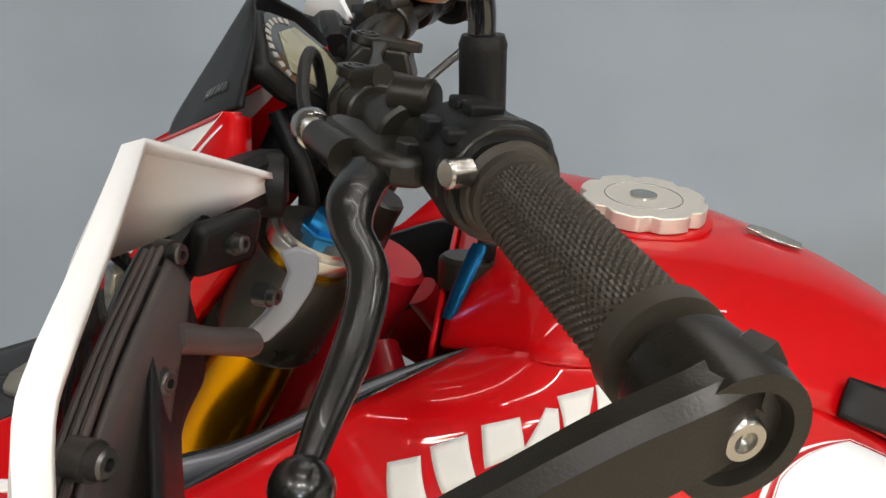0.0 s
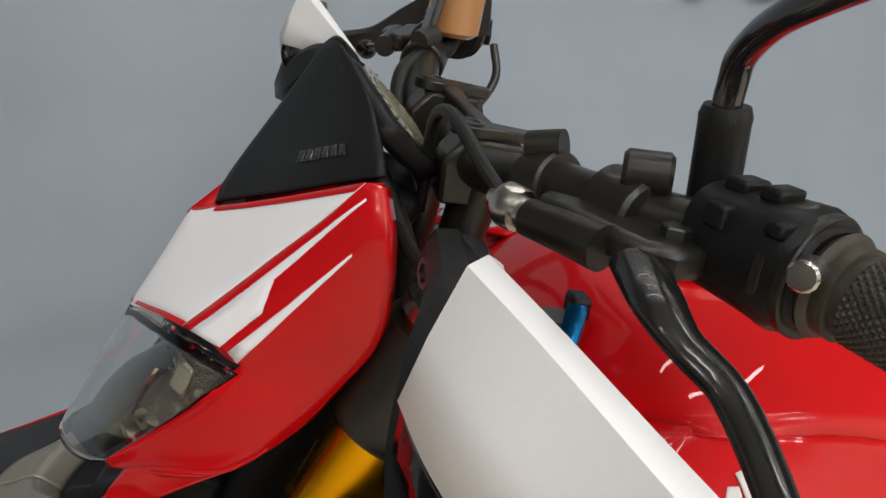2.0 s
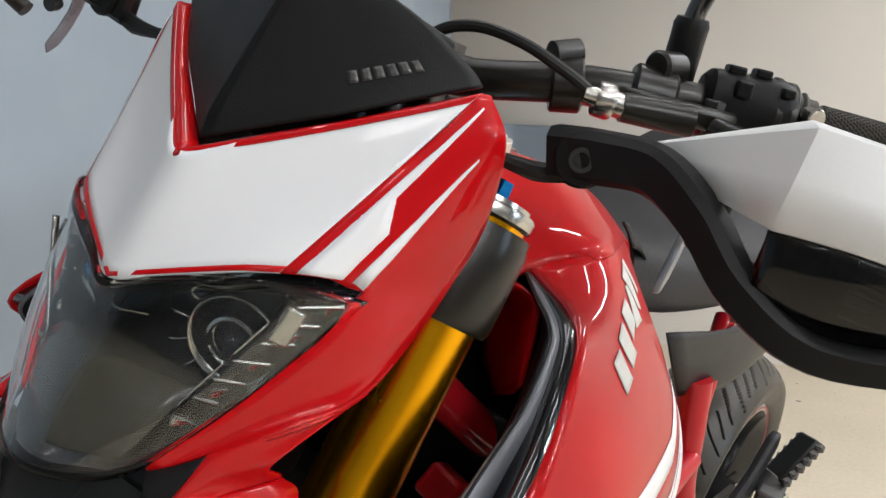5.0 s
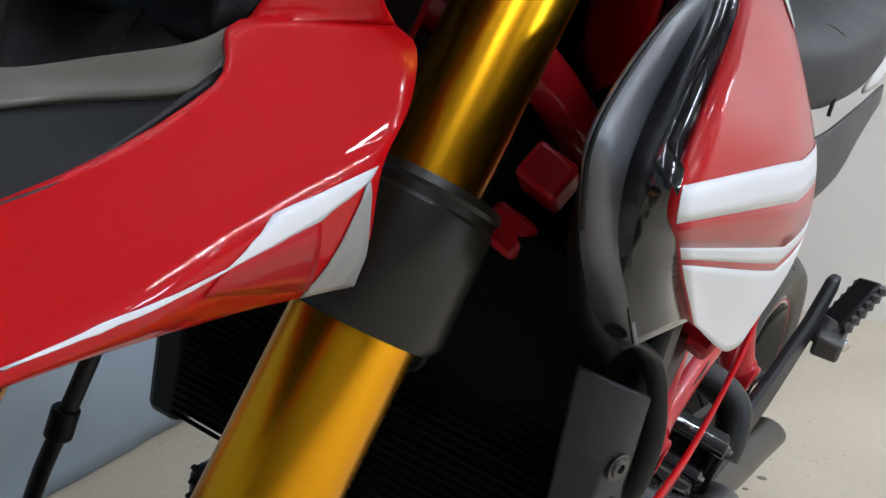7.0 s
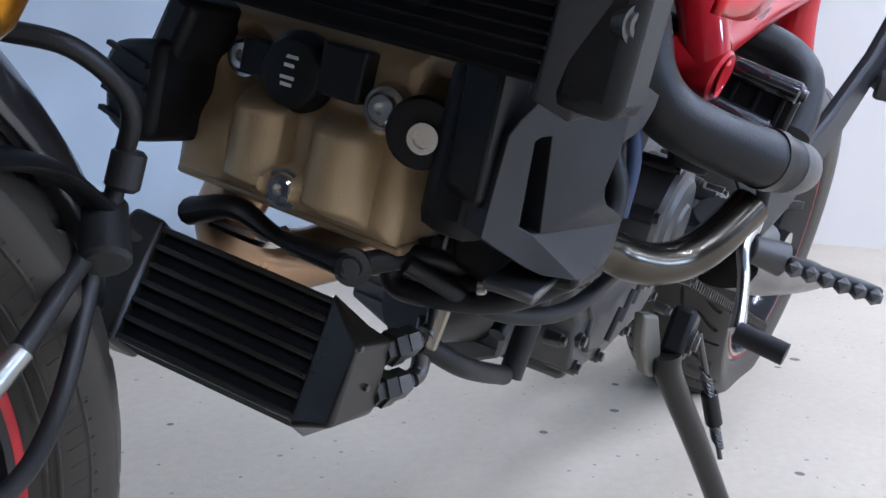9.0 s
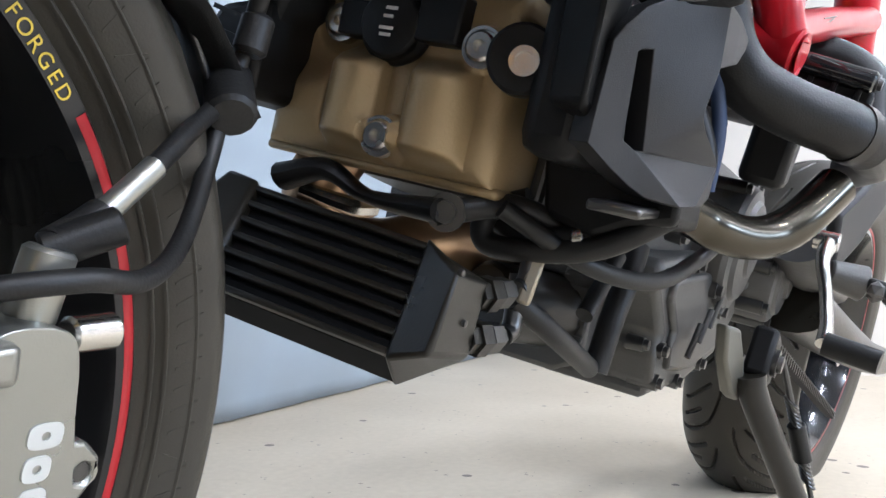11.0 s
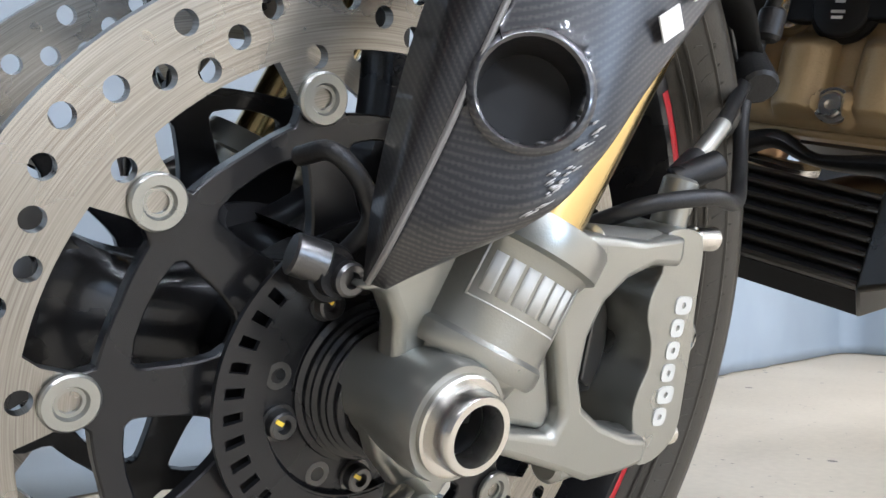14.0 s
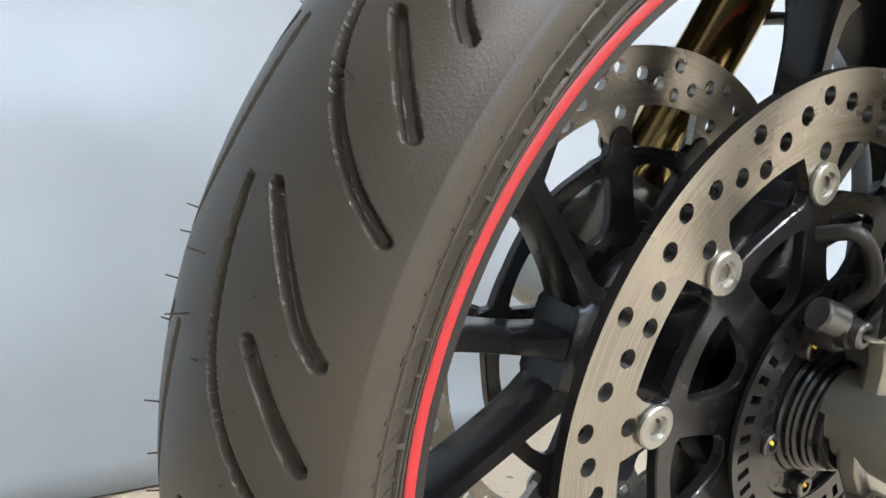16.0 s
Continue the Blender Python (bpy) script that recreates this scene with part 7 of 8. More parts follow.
tube(bm, [(0.405, 0.022, 0.420), (0.420, -0.010, 0.416), (0.436, -0.016, 0.418)], [0.0045, 0.0065, 0.0075], 8, 4)
part("lambda_sensor", bm, ALLOY, engine)
DARK_PIPE = surface("smoked_steel_pipe", (0.075, 0.066, 0.050), 0.22, 0.9, bump=0.05, broad=25, broad_amount=0.3)
random.seed(21)
for pts, r, mat_ in (([(0.40, -0.085, 0.425), (0.43, -0.12, 0.44), (0.47, -0.15, 0.432), (0.52, -0.165, 0.44), (0.56, -0.155, 0.47)], 0.0075, RUBBER),
                     ([(0.415, -0.12, 0.438), (0.46, -0.165, 0.415), (0.52, -0.19, 0.412), (0.58, -0.20, 0.43), (0.62, -0.205, 0.45)], 0.006, RUBBER),
                     ([(0.44, -0.13, 0.385), (0.465, -0.145, 0.370), (0.500, -0.15, 0.356), (0.556, -0.15, 0.337)], 0.0075, RUBBER),
                     ([(0.602, -0.15, 0.43), (0.590, -0.152, 0.405), (0.576, -0.152, 0.375), (0.566, -0.152, 0.334)], 0.0095, RUBBER),
                     ([(0.575, -0.145, 0.42), (0.550, -0.147, 0.400), (0.524, -0.148, 0.377)], 0.0065, RUBBER),
                     ([(0.50, -0.16, 0.58), (0.52, -0.18, 0.54), (0.53, -0.20, 0.50), (0.52, -0.20, 0.47)], 0.008, RUBBER),
                     ([(0.54, -0.19, 0.56), (0.55, -0.20, 0.52), (0.56, -0.20, 0.48)], 0.005, surface("blue_sleeve", (0.03, 0.05, 0.11), 0.5, bump=0.1)),
                     ([(0.44, -0.1252, 0.4468), (0.438, -0.1003, 0.4327), (0.438, -0.1052, 0.4141), (0.442, -0.1439, 0.4184), (0.446, -0.1773, 0.4300), (0.452, -0.2100, 0.4560)], 0.0075, RUBBER),
                     ([(0.48, -0.175, 0.470), (0.53, -0.2023, 0.460), (0.545, -0.2158, 0.4555), (0.565, -0.2316, 0.4542), (0.585, -0.2457, 0.4608), (0.60, -0.2586, 0.4763), (0.625, -0.272, 0.505)], 0.0150, DARK_PIPE),
                     ([(0.525, -0.150, 0.680), (0.545, -0.1794, 0.6044), (0.55, -0.191, 0.5761), (0.56, -0.2087, 0.5568), (0.575, -0.2372, 0.5462), (0.60, -0.2706, 0.541), (0.625, -0.284, 0.5385)], 0.0200, RUBBER)):
    bm = BM()
    if mat_ is RUBBER and r > 0.014:
        fine = spline(pts, 22)
        tube(bm, fine, [r * (1.0 + 0.018 * (k % 2)) for k in range(len(fine))], 28, 1)
    else:
        tube(bm, pts, r, 20, 8)
    part("hose", bm, mat_, engine, angle=60)
bm = BM()
a, b = Vector((0.603, -0.2722, 0.5408)), Vector((0.613, -0.2785, 0.5398))
lathe(bm, a, b - a, [(0, 0.0205), (0.0, 0.0218), (0.009, 0.0218), (0.009, 0.0205)], 28)
part("hose_clip", bm, BLACK_METAL, engine, "black hose clip")
bm = BM()
tube(bm, [(0.616, -0.280, 0.5395), (0.640, -0.287, 0.5378), (0.668, -0.288, 0.535), (0.700, -0.270, 0.525)], [0.0185, 0.0195, 0.0195, 0.015], 24, 5)
part("water_pipe", bm, ENGINE, engine, "grey cast water pipe stub")
# ribbed regulator with two black tubes across it and a rubber bend above
regulator = new("regulator")
regulator.parent = bike
bm = BM()
box(bm, (0.045, 0.074, 0.050), Matrix.Translation((0.690, -0.236, 0.566)) @ pose(0, 0, 0, 8, -6, 4))
part("body", bm, BLACK, regulator, "black ribbed regulator body", bevel=0.004)
for k in range(4):
    bm = BM()
    box(bm, (0.006, 0.004, 0.048), Matrix.Translation((0.666, -0.210 - 0.018 * k, 0.570 - 0.002 * k)) @ pose(0, 0, 0, 8, -6, 4))
    part("rib", bm, BLACK, regulator, bevel=0.001)
for a, b, r in (((0.660, -0.202, 0.600), (0.664, -0.276, 0.588), 0.0085), ((0.652, -0.200, 0.568), (0.655, -0.262, 0.556), 0.0100)):
    bm = BM()
    cyl(bm, a, b, r, seg=20, edge=0.0015)
    part("cross_tube", bm, GLOSS_BLACK, regulator, "gloss black tube", angle=40)
    bm = BM()
    d = (Vector(b) - Vector(a)).normalized()
    lathe(bm, Vector(b) - d * 0.001, d, [(0, 0.0068), (0.003, 0.0068), (0.003, 0.0048), (0.006, 0.0045), (0.006, 0.002)], 14)
    part("tube_bolt", bm, BOLT, regulator)
bm = BM()
tube(bm, [(0.74, -0.17, 0.610), (0.745, -0.205, 0.622), (0.75, -0.240, 0.618), (0.75, -0.264, 0.602), (0.74, -0.272, 0.575), (0.73, -0.272, 0.556)], [0.017, 0.018, 0.018, 0.018, 0.017, 0.0165], 22, 6)
part("rubber_bend", bm, RUBBER, regulator, "black rubber bend")
for x, y, z, sx, sy, sz in ((0.60, -0.15, 0.52, 0.10, 0.07, 0.05), (0.76, -0.20, 0.535, 0.05, 0.04, 0.06), (0.72, -0.10, 0.60, 0.24, 0.16, 0.08), (0.66, -0.02, 0.72, 0.36, 0.22, 0.16), (0.55, -0.03, 0.84, 0.30, 0.24, 0.12), (0.48, -0.03, 0.66, 0.14, 0.2, 0.16)):
    bm = BM()
    box(bm, (sx, sy, sz), pose(x, y, z, 5, -6, 4))
    part("airbox_part", bm, BLACK, engine, bevel=0.008)
bm = BM()
cyl(bm, (0.535, -0.065, 0.366), (0.640, -0.105, 0.362), 0.030, 0.030, 28, 0.004)
part("starter_motor", bm, BLACK_METAL, engine, "black starter motor barrel")
# moulded duct below the cover, with a clipped hose
bm = BM()
plate(bm, [(-0.128, 0.470), (-0.135, 0.440), (-0.168, 0.432), (-0.190, 0.444), (-0.216, 0.450), (-0.214, 0.475), (-0.17, 0.50), (-0.13, 0.50)], (0.055, 0, 0), (), lambda u, v: Vector((0.440, u, v)))
part("lower_duct", bm, BLACK, engine, "black moulded duct", bevel=0.005, segs=3)
bm = BM()
tube(bm, [(0.452, -0.100, 0.430), (0.448, -0.125, 0.424), (0.448, -0.152, 0.428), (0.452, -0.176, 0.436)], 0.0078, 16, 5)
part("drain_hose", bm, RUBBER, engine, "black drain hose")
bm = BM()
cyl(bm, (0.4475, -0.156, 0.4292), (0.4485, -0.163, 0.4312), 0.0094, seg=18, edge=0.001)
part("hose_clip", bm, ALLOY, engine, "bright hose clip")
bm = BM()
lathe(bm, (0.82, -0.16, 0.69), (0.2, 0.3, 1), [(0, 0.03), (0.12, 0.03), (0.12, 0.034), (0.16, 0.034)], 28)
part("shock_reservoir", bm, GOLD, engine, "gold shock absorber reservoir")
# small fasteners and plugs on the castings
for k in range(12):
    x = random.uniform(0.60, 0.92)
    bm = BM()
    z = random.uniform(0.32, 0.50)
    y = -0.165 - 0.10 * max(0, x - 0.62) - random.uniform(0, 0.012)
    lathe(bm, (x, y + 0.01, z), (random.uniform(-0.4, 0.1), -1, random.uniform(-0.2, 0.2)), [(-0.01, 0.0065), (0.004, 0.0060), (0.004, 0.0045), (0.008, 0.0042)], 12)
    part("case_bolt", bm, random.choice((BOLT, ENGINE, BOLT)), engine)

cooler = new("oil_cooler")
cooler.parent = bike
O = Vector((0.3745, 0.033, 0.4160))
W_ = Vector((0.021, -0.122, -0.0085))
H_ = Vector((-0.043, -0.015, -0.0610))
N_ = W_.cross(H_).normalized()
if N_.x > 0:
    N_ = -N_


def on_cooler(u, v, h=0.0):
    return O + W_ * u + H_ * v + N_ * h


bm = BM()
plate(bm, [(0, 0), (1, 0), (1, 1), (0, 1)], N_ * -0.030, (), lambda u, v: on_cooler(u, v, -0.004))
part("core", bm, CORE, cooler, "black oil cooler core")
for k in range(7):
    bm = BM()
    v = 0.03 + k * 0.94 / 6
    plate(bm, [(0.0, v - 0.028), (1.0, v - 0.028), (1.0, v + 0.028), (0.0, v + 0.028)], N_ * 0.006, (), lambda a, b: on_cooler(a, b, -0.004))
    part("cooling_tube", bm, BLACK_METAL, cooler, bevel=0.0012)
bm = BM()
plate(bm, [(-0.17, -0.06), (0.02, -0.04), (0.02, 1.04), (-0.15, 1.06), (-0.22, 0.85), (-0.23, 0.15)], N_ * -0.040, (), lambda u, v: on_cooler(u, v, 0.004))
part("end_cap", bm, BLACK_METAL, cooler, "black cooler end cap", bevel=0.004, segs=3)
bm = BM()
inner = [on_cooler(0.99, -0.05, 0.004), on_cooler(0.99, -0.05, -0.034), on_cooler(0.99, 1.05, -0.034), on_cooler(0.99, 1.05, 0.004)]
outer = [Vector((0.3590, -0.1305, 0.4015)), Vector((0.4010, -0.1300, 0.3960)), Vector((0.3965, -0.1312, 0.3500)), Vector((0.3490, -0.1305, 0.3540))]
loft(bm, [inner, [p.lerp(q, 0.55) for p, q in zip(inner, outer)], outer])
part("end_cap", bm, BLACK_METAL, cooler, "black cooler end cap with a flat outer face", bevel=0.0035, segs=3, angle=25)
for p in ((0.362, -0.1318, 0.4005), (0.378, -0.1322, 0.372)):
    bm = BM()
    lathe(bm, p, (0, -1, 0), [(-0.002, 0.0022), (0.0008, 0.0020), (0.0012, 0.0010)], 12)
    part("cap_plug", bm, BOLT, cooler)
for p, d, q in ((Vector((0.399, -0.124, 0.386)), Vector((0.98, -0.18, 0.10)).normalized(), ((0.437, -0.133, 0.392), (0.442, -0.134, 0.396), (0.443, -0.134, 0.408), (0.446, -0.130, 0.424))),
                (Vector((0.396, -0.125, 0.360)), Vector((0.97, -0.20, 0.05)).normalized(), ((0.432, -0.133, 0.3625), (0.440, -0.133, 0.366), (0.443, -0.131, 0.378), (0.445, -0.128, 0.400)))):
    bm = BM()
    lathe(bm, p, d, [(0, 0.0090), (0.007, 0.0090), (0.007, 0.0112), (0.0165, 0.0112), (0.0175, 0.0100), (0.019, 0.0085)], 6)
    part("union_nut", bm, BLACK_METAL, cooler, "black hexagonal union nut", angle=20)
    bm = BM()
    lathe(bm, p + d * 0.019, d, [(0, 0.0098), (0.010, 0.0098), (0.011, 0.0088), (0.012, 0.007), (0.016, 0.0062)], 6)
    part("union_nut", bm, BOLT, cooler, "steel hexagonal union nut", angle=20)
    bm = BM()
    tube(bm, q, 0.0062, 14, 5)
    part("union_pipe", bm, BOLT, cooler)
bm = BM()
box(bm, (0.011, 0.009, 0.034), Matrix.Translation((0.4425, -0.1375, 0.4000)) @ pose(0, 0, 0, 6, 8, 20))
box(bm, (0.015, 0.013, 0.009), Matrix.Translation((0.4435, -0.1360, 0.4160)) @ pose(0, 0, 0, 6, 8, 20))
part("block_fitting", bm, surface("worn_brassy_steel", (0.30, 0.27, 0.21), 0.35, 0.8, bump=0.1), cooler, bevel=0.002)
bm = BM()
tube(bm, [(0.395, 0.03, 0.425), (0.400, 0.0, 0.436), (0.410, -0.03, 0.425), (0.402, -0.09, 0.428)], [0.016, 0.012, 0.008, 0.014], 12, 5, 0.6)
part("mount_bracket", bm, BLACK, cooler, angle=40)
bm = BM()
lathe(bm, (0.4035, -0.091, 0.428), (-1, -0.3, 0), [(0, 0.012), (0.004, 0.012), (0.004, 0.007), (0.008, 0.0065), (0.008, 0.003)], 20)
part("mount_bolt", bm, BOLT, cooler)

# ---- frame, stand, pegs, rear ----
frame_ob = new("trellis_frame")
frame_ob.parent = bike
for pts, r in (([(0.5945, -0.2190, 0.590), (0.590, -0.2072, 0.6209), (0.585, -0.1895, 0.660), (0.570, -0.170, 0.740)], 0.0165), ([(0.600, -0.214, 0.606), (0.610, -0.2092, 0.6262), (0.655, -0.2004, 0.686), (0.705, -0.190, 0.755)], 0.0135),
               ([(0.604, -0.216, 0.603), (0.630, -0.2141, 0.6112), (0.730, -0.2186, 0.6437), (0.840, -0.2266, 0.6768), (0.900, -0.232, 0.695)], 0.0140), ([(0.950, -0.247, 0.582), (0.945, -0.2383, 0.5945), (0.920, -0.2248, 0.6536), (0.905, -0.2180, 0.717), (0.895, -0.205, 0.800)], 0.0215),
               ([(0.570, -0.170, 0.740), (0.40, -0.13, 0.86), (0.34, -0.05, 0.93)], 0.0165), ([(0.905, -0.22, 0.715), (0.95, -0.21, 0.80), (1.0, -0.20, 0.86)], 0.014)):
    bm = BM()
    tube(bm, pts, r, 20, 5)
    part("tube", bm, RED_FRAME, frame_ob, "red painted frame tube")
for p in ((0.5945, -0.2207, 0.590), (0.950, -0.2560, 0.5775)):
    bm = BM()
    cyl(bm, (p[0], p[1] - 0.010, p[2] - 0.004), (p[0] + 0.004, p[1] + 0.03, p[2] + 0.004), 0.0185, seg=24, edge=0.002)
    part("lug", bm, RED_FRAME, frame_ob)
    bm = BM()
    lathe(bm, (p[0], p[1] - 0.0112, p[2] - 0.004), (0, 1, 0.1), [(0, 0.0150), (0, 0.0135), (0.001, 0.0125), (0.001, 0.0)], 24, cap=False)
    part("lug_bore", bm, RED_FRAME, frame_ob)
bm = BM()
lathe(bm, (0.655, -0.2152, 0.6195), (0.10, -0.0045, 0.0325), [(0, 0.0146), (0.100, 0.0146)], 24, 130, 130, cap=False)
sticker = part("sticker", bm, PRINT, frame_ob, "white sticker with small print")
for k in range(3):
    bm = BM()
    c = Vector((0.672, -0.2160, 0.6250)) + Vector((0, -0.0120, 0.0086 - 0.0045 * k))
    tube(bm, [c, c + Vector((0.045 - 0.010 * k, -0.002, 0.0146))], 0.0006, 5, 1)
    part("print_line", bm, BOLT, sticker)
for side_y in (1,):
    for pts in ([(0.55, 0.14, 0.62), (0.50, 0.13, 0.74), (0.36, 0.06, 0.93)], [(0.55, 0.14, 0.62), (0.68, 0.11, 0.76), (0.85, 0.08, 0.62)]):
        bm = BM()
        tube(bm, pts, 0.015, 16, 5)
        part("tube", bm, RED_FRAME, frame_ob)

stand = new("side_stand")
stand.parent = bike
bm = BM()
tube(bm, [(0.735, -0.234, 0.342), (0.742, -0.243, 0.320), (0.800, -0.288, 0.236), (0.885, -0.358, 0.102)], [0.0135, 0.0125, 0.0120, 0.0110], 20, 6)
part("leg", bm, BLACK_METAL, stand, "black side stand leg")
bm = BM()
box(bm, (0.07, 0.038, 0.010), Matrix.Translation((0.892, -0.366, 0.0945)) @ pose(0, 0, 0, -13.2, 0, 20))
part("foot", bm, BLACK_METAL, stand, bevel=0.003)
bm = BM()
plate(bm, [(0.690, 0.382), (0.712, 0.380), (0.730, 0.352), (0.742, 0.326), (0.734, 0.316), (0.722, 0.322), (0.700, 0.352)], (0.004, 0.012, 0), (), lambda u, v: Vector((u, -0.214 - 0.35 * (u - 0.69), v)))
part("bracket", bm, surface("worn_olive_casting", (0.15, 0.145, 0.12), 0.45, 0.5, bump=0.2), stand, "worn cast stand bracket", bevel=0.003)
bm = BM()
box(bm, (0.040, 0.022, 0.046), Matrix.Translation((0.762, -0.236, 0.358)) @ pose(0, 0, 0, 0, 20, 0))
part("switch", bm, BLACK, stand, "black stand switch", bevel=0.005)
bm = BM()
lathe(bm, (0.757, -0.2480, 0.355), (0, -1, 0), [(-0.01, 0.0125), (0.003, 0.0125), (0.003, 0.0080), (0.007, 0.0075), (0.007, 0.003)], 20)
part("pivot_bolt", bm, BOLT, stand)
S0, S1 = Vector((0.772, -0.250, 0.362)), Vector((0.828, -0.302, 0.232))
for t0, t1 in ((0.30, 0.47), (0.70, 0.88)):
    bm = BM()
    pts = []
    for k in range(81):
        t = t0 + (t1 - t0) * k / 80
        a = k / 80 * 6 * 2 * math.pi
        pts.append(S0.lerp(S1, t) + Vector((math.cos(a), math.sin(a) * 0.9, math.sin(a) * 0.45)) * 0.0066)
    tube(bm, pts, 0.0015, 6, 1)
    part("return_spring", bm, BOLT, stand, "coiled return spring")
bm = BM()
cyl(bm, S0.lerp(S1, 0.46), S0.lerp(S1, 0.71), 0.0082, seg=18, edge=0.001)
part("spring_sleeve", bm, RUBBER, stand)
for t0, t1, r in ((0.0, 0.31, 0.0032), (0.87, 1.0, 0.0026)):
    bm = BM()
    tube(bm, [S0.lerp(S1, t0), S0.lerp(S1, t1)], r, 10, 1)
    part("spring_hook", bm, BOLT, stand)

shifter = new("gear_lever")
shifter.parent = bike
bm = BM()
tube(bm, [(0.795, -0.262, 0.470), (0.775, -0.262, 0.452), (0.768, -0.272, 0.425), (0.748, -0.280, 0.402), (0.732, -0.284, 0.385)], [0.0085, 0.006, 0.0055, 0.0055, 0.0075], 14, 6)
part("arm", bm, ALLOY, shifter, "bare alloy gear lever")
bm = BM()
tube(bm, [(0.730, -0.284, 0.3855), (0.726, -0.327, 0.3825)], 0.0100, 16, 1)
part("rubber", bm, RUBBER, shifter)
bm = BM()
cyl(bm, (0.795, -0.248, 0.470), (0.795, -0.270, 0.470), 0.009, seg=18, edge=0.001)
part("joint", bm, ALLOY, shifter)


def foot_peg(p, q, name):
    peg = new(name)
    peg.parent = bike
    p, q = Vector(p), Vector(q)
    d = (q - p).normalized()
    up = Vector((0, 0.23, 0.97))
    s = d.cross(up).normalized()
    n = s.cross(d)
    bm = BM()
    m = Matrix((d, s, n)).transposed().to_4x4()
    m.translation = (p + q) / 2
    box(bm, ((q - p).length, 0.040, 0.012), m)
    part("tread", bm, RUBBER, peg, "black rubber peg tread", bevel=0.004)
    for k in range(6):
        for sd in (-1, 1):
            bm = BM()
            c = p + d * ((k + 0.5) / 6 * (q - p).length) + s * (0.020 * sd) - n * 0.004
            bmesh.ops.create_icosphere(bm, subdivisions=1, radius=0.0085, matrix=Matrix.Translation(c))
            part("tooth", bm, ENGINE, peg)
    bm = BM()
    cyl(bm, p - d * 0.03, p + d * 0.004, 0.013, 0.017, 18, 0.002)
    part("pivot", bm, ENGINE, peg)
    return peg


foot_peg((0.835, -0.292, 0.440), (0.872, -0.378, 0.432), "foot_peg")
foot_peg((1.075, -0.325, 0.645), (1.115, -0.352, 0.710), "pillion_peg")
hang = new("peg_hanger")
hang.parent = bike
bm = BM()
plate(bm, [(0.860, 0.500), (0.905, 0.530), (0.965, 0.580), (1.030, 0.650), (1.060, 0.705), (1.080, 0.712), (1.085, 0.690), (1.055, 0.620), (0.990, 0.535), (0.930, 0.475), (0.880, 0.440)], (0.004, 0.014, 0), (), lambda u, v: Vector((u, -0.270 - 0.26 * (u - 0.90), v)))
part("arm", bm, GREY_PLASTIC, hang, "grey cast pillion peg hanger", bevel=0.005)
bm = BM()
box(bm, (0.055, 0.035, 0.030), pose(1.066, -0.330, 0.628, 0, -20, 0))
part("block", bm, ENGINE, hang, bevel=0.005)
bm = BM()
lathe(bm, (1.060, -0.347, 0.629), (-0.5, -1, 0), [(0, 0.0085), (0.004, 0.0085), (0.005, 0.007)], 18)
part("bolt", bm, ALLOY, hang)
bm = BM()
tube(bm, [(0.86, -0.225, 0.46), (0.90, -0.235, 0.44), (0.98, -0.235, 0.43), (1.10, -0.24, 0.42)], [0.03, 0.028, 0.026, 0.03], 16, 5, 0.6)
part("heel_plate", bm, ENGINE, hang, angle=60)

rear_wheel = new("rear_wheel")
rear_wheel.parent = bike
rear_wheel.matrix_local = Matrix.Translation(FR(1.66, 0.03, 0.318)) @ pose(0, 0, 0, 0, 0, -6.5)
part("tyre", tyre_mesh(0.18, 0.2165, 0.318, 0.09, 360, True), TYRE, rear_wheel, "wide black road tyre", angle=50)
bm = BM()
lathe(bm, (0, 0, 0), (0, 1, 0), [(-0.078, 0.222), (-0.078, 0.205), (-0.03, 0.19), (0.03, 0.19), (0.078, 0.205), (0.078, 0.222)], 96, cap=False)
part("rim", bm, GLOSS_BLACK, rear_wheel, "gloss black rim", thick=0.004)
bm = BM()
lathe(bm, (0, 0, 0), (0, 1, 0), [(-0.0785, 0.211), (-0.0788, 0.215)], 96, cap=False)
part("rim_tape", bm, RED_TAPE, rear_wheel)
for k in range(3):
    part("spoke", trident_spoke(20 + k * 120), GLOSS_BLACK, rear_wheel, angle=50)
bm = BM()
lathe(bm, (0, -0.09, 0), (0, 1, 0), [(0, 0.04), (0.18, 0.04)], 32)
part("wheel_hub", bm, GLOSS_BLACK, rear_wheel)
bm = BM()
tube(bm, [FR(0.95, -0.12, 0.40), FR(1.1, -0.13, 0.37), FR(1.35, -0.13, 0.335), FR(1.50, -0.13, 0.32)], [0.045, 0.04, 0.035, 0.035], 16, 5, 0.7)
part("swingarm", bm, BLACK_METAL, bike, "black swingarm", angle=60)
bm = BM()
for k in range(44):
    t = k / 43
    a = FR(0.93, -0.095, 0.46).lerp(FR(1.46, -0.095, 0.43), t)
    box(bm, (0.011, 0.012, 0.012), Matrix.Translation(a))
    a = FR(0.93, -0.095, 0.37).lerp(FR(1.46, -0.095, 0.22), t)
    box(bm, (0.011, 0.012, 0.012), Matrix.Translation(a))
part("chain", bm, BOLT, bike, "drive chain")["kind"] = "stuff"


LEG_PRINT = surface("grey_leg_print", (0.42, 0.42, 0.39), 0.4, bump=0)
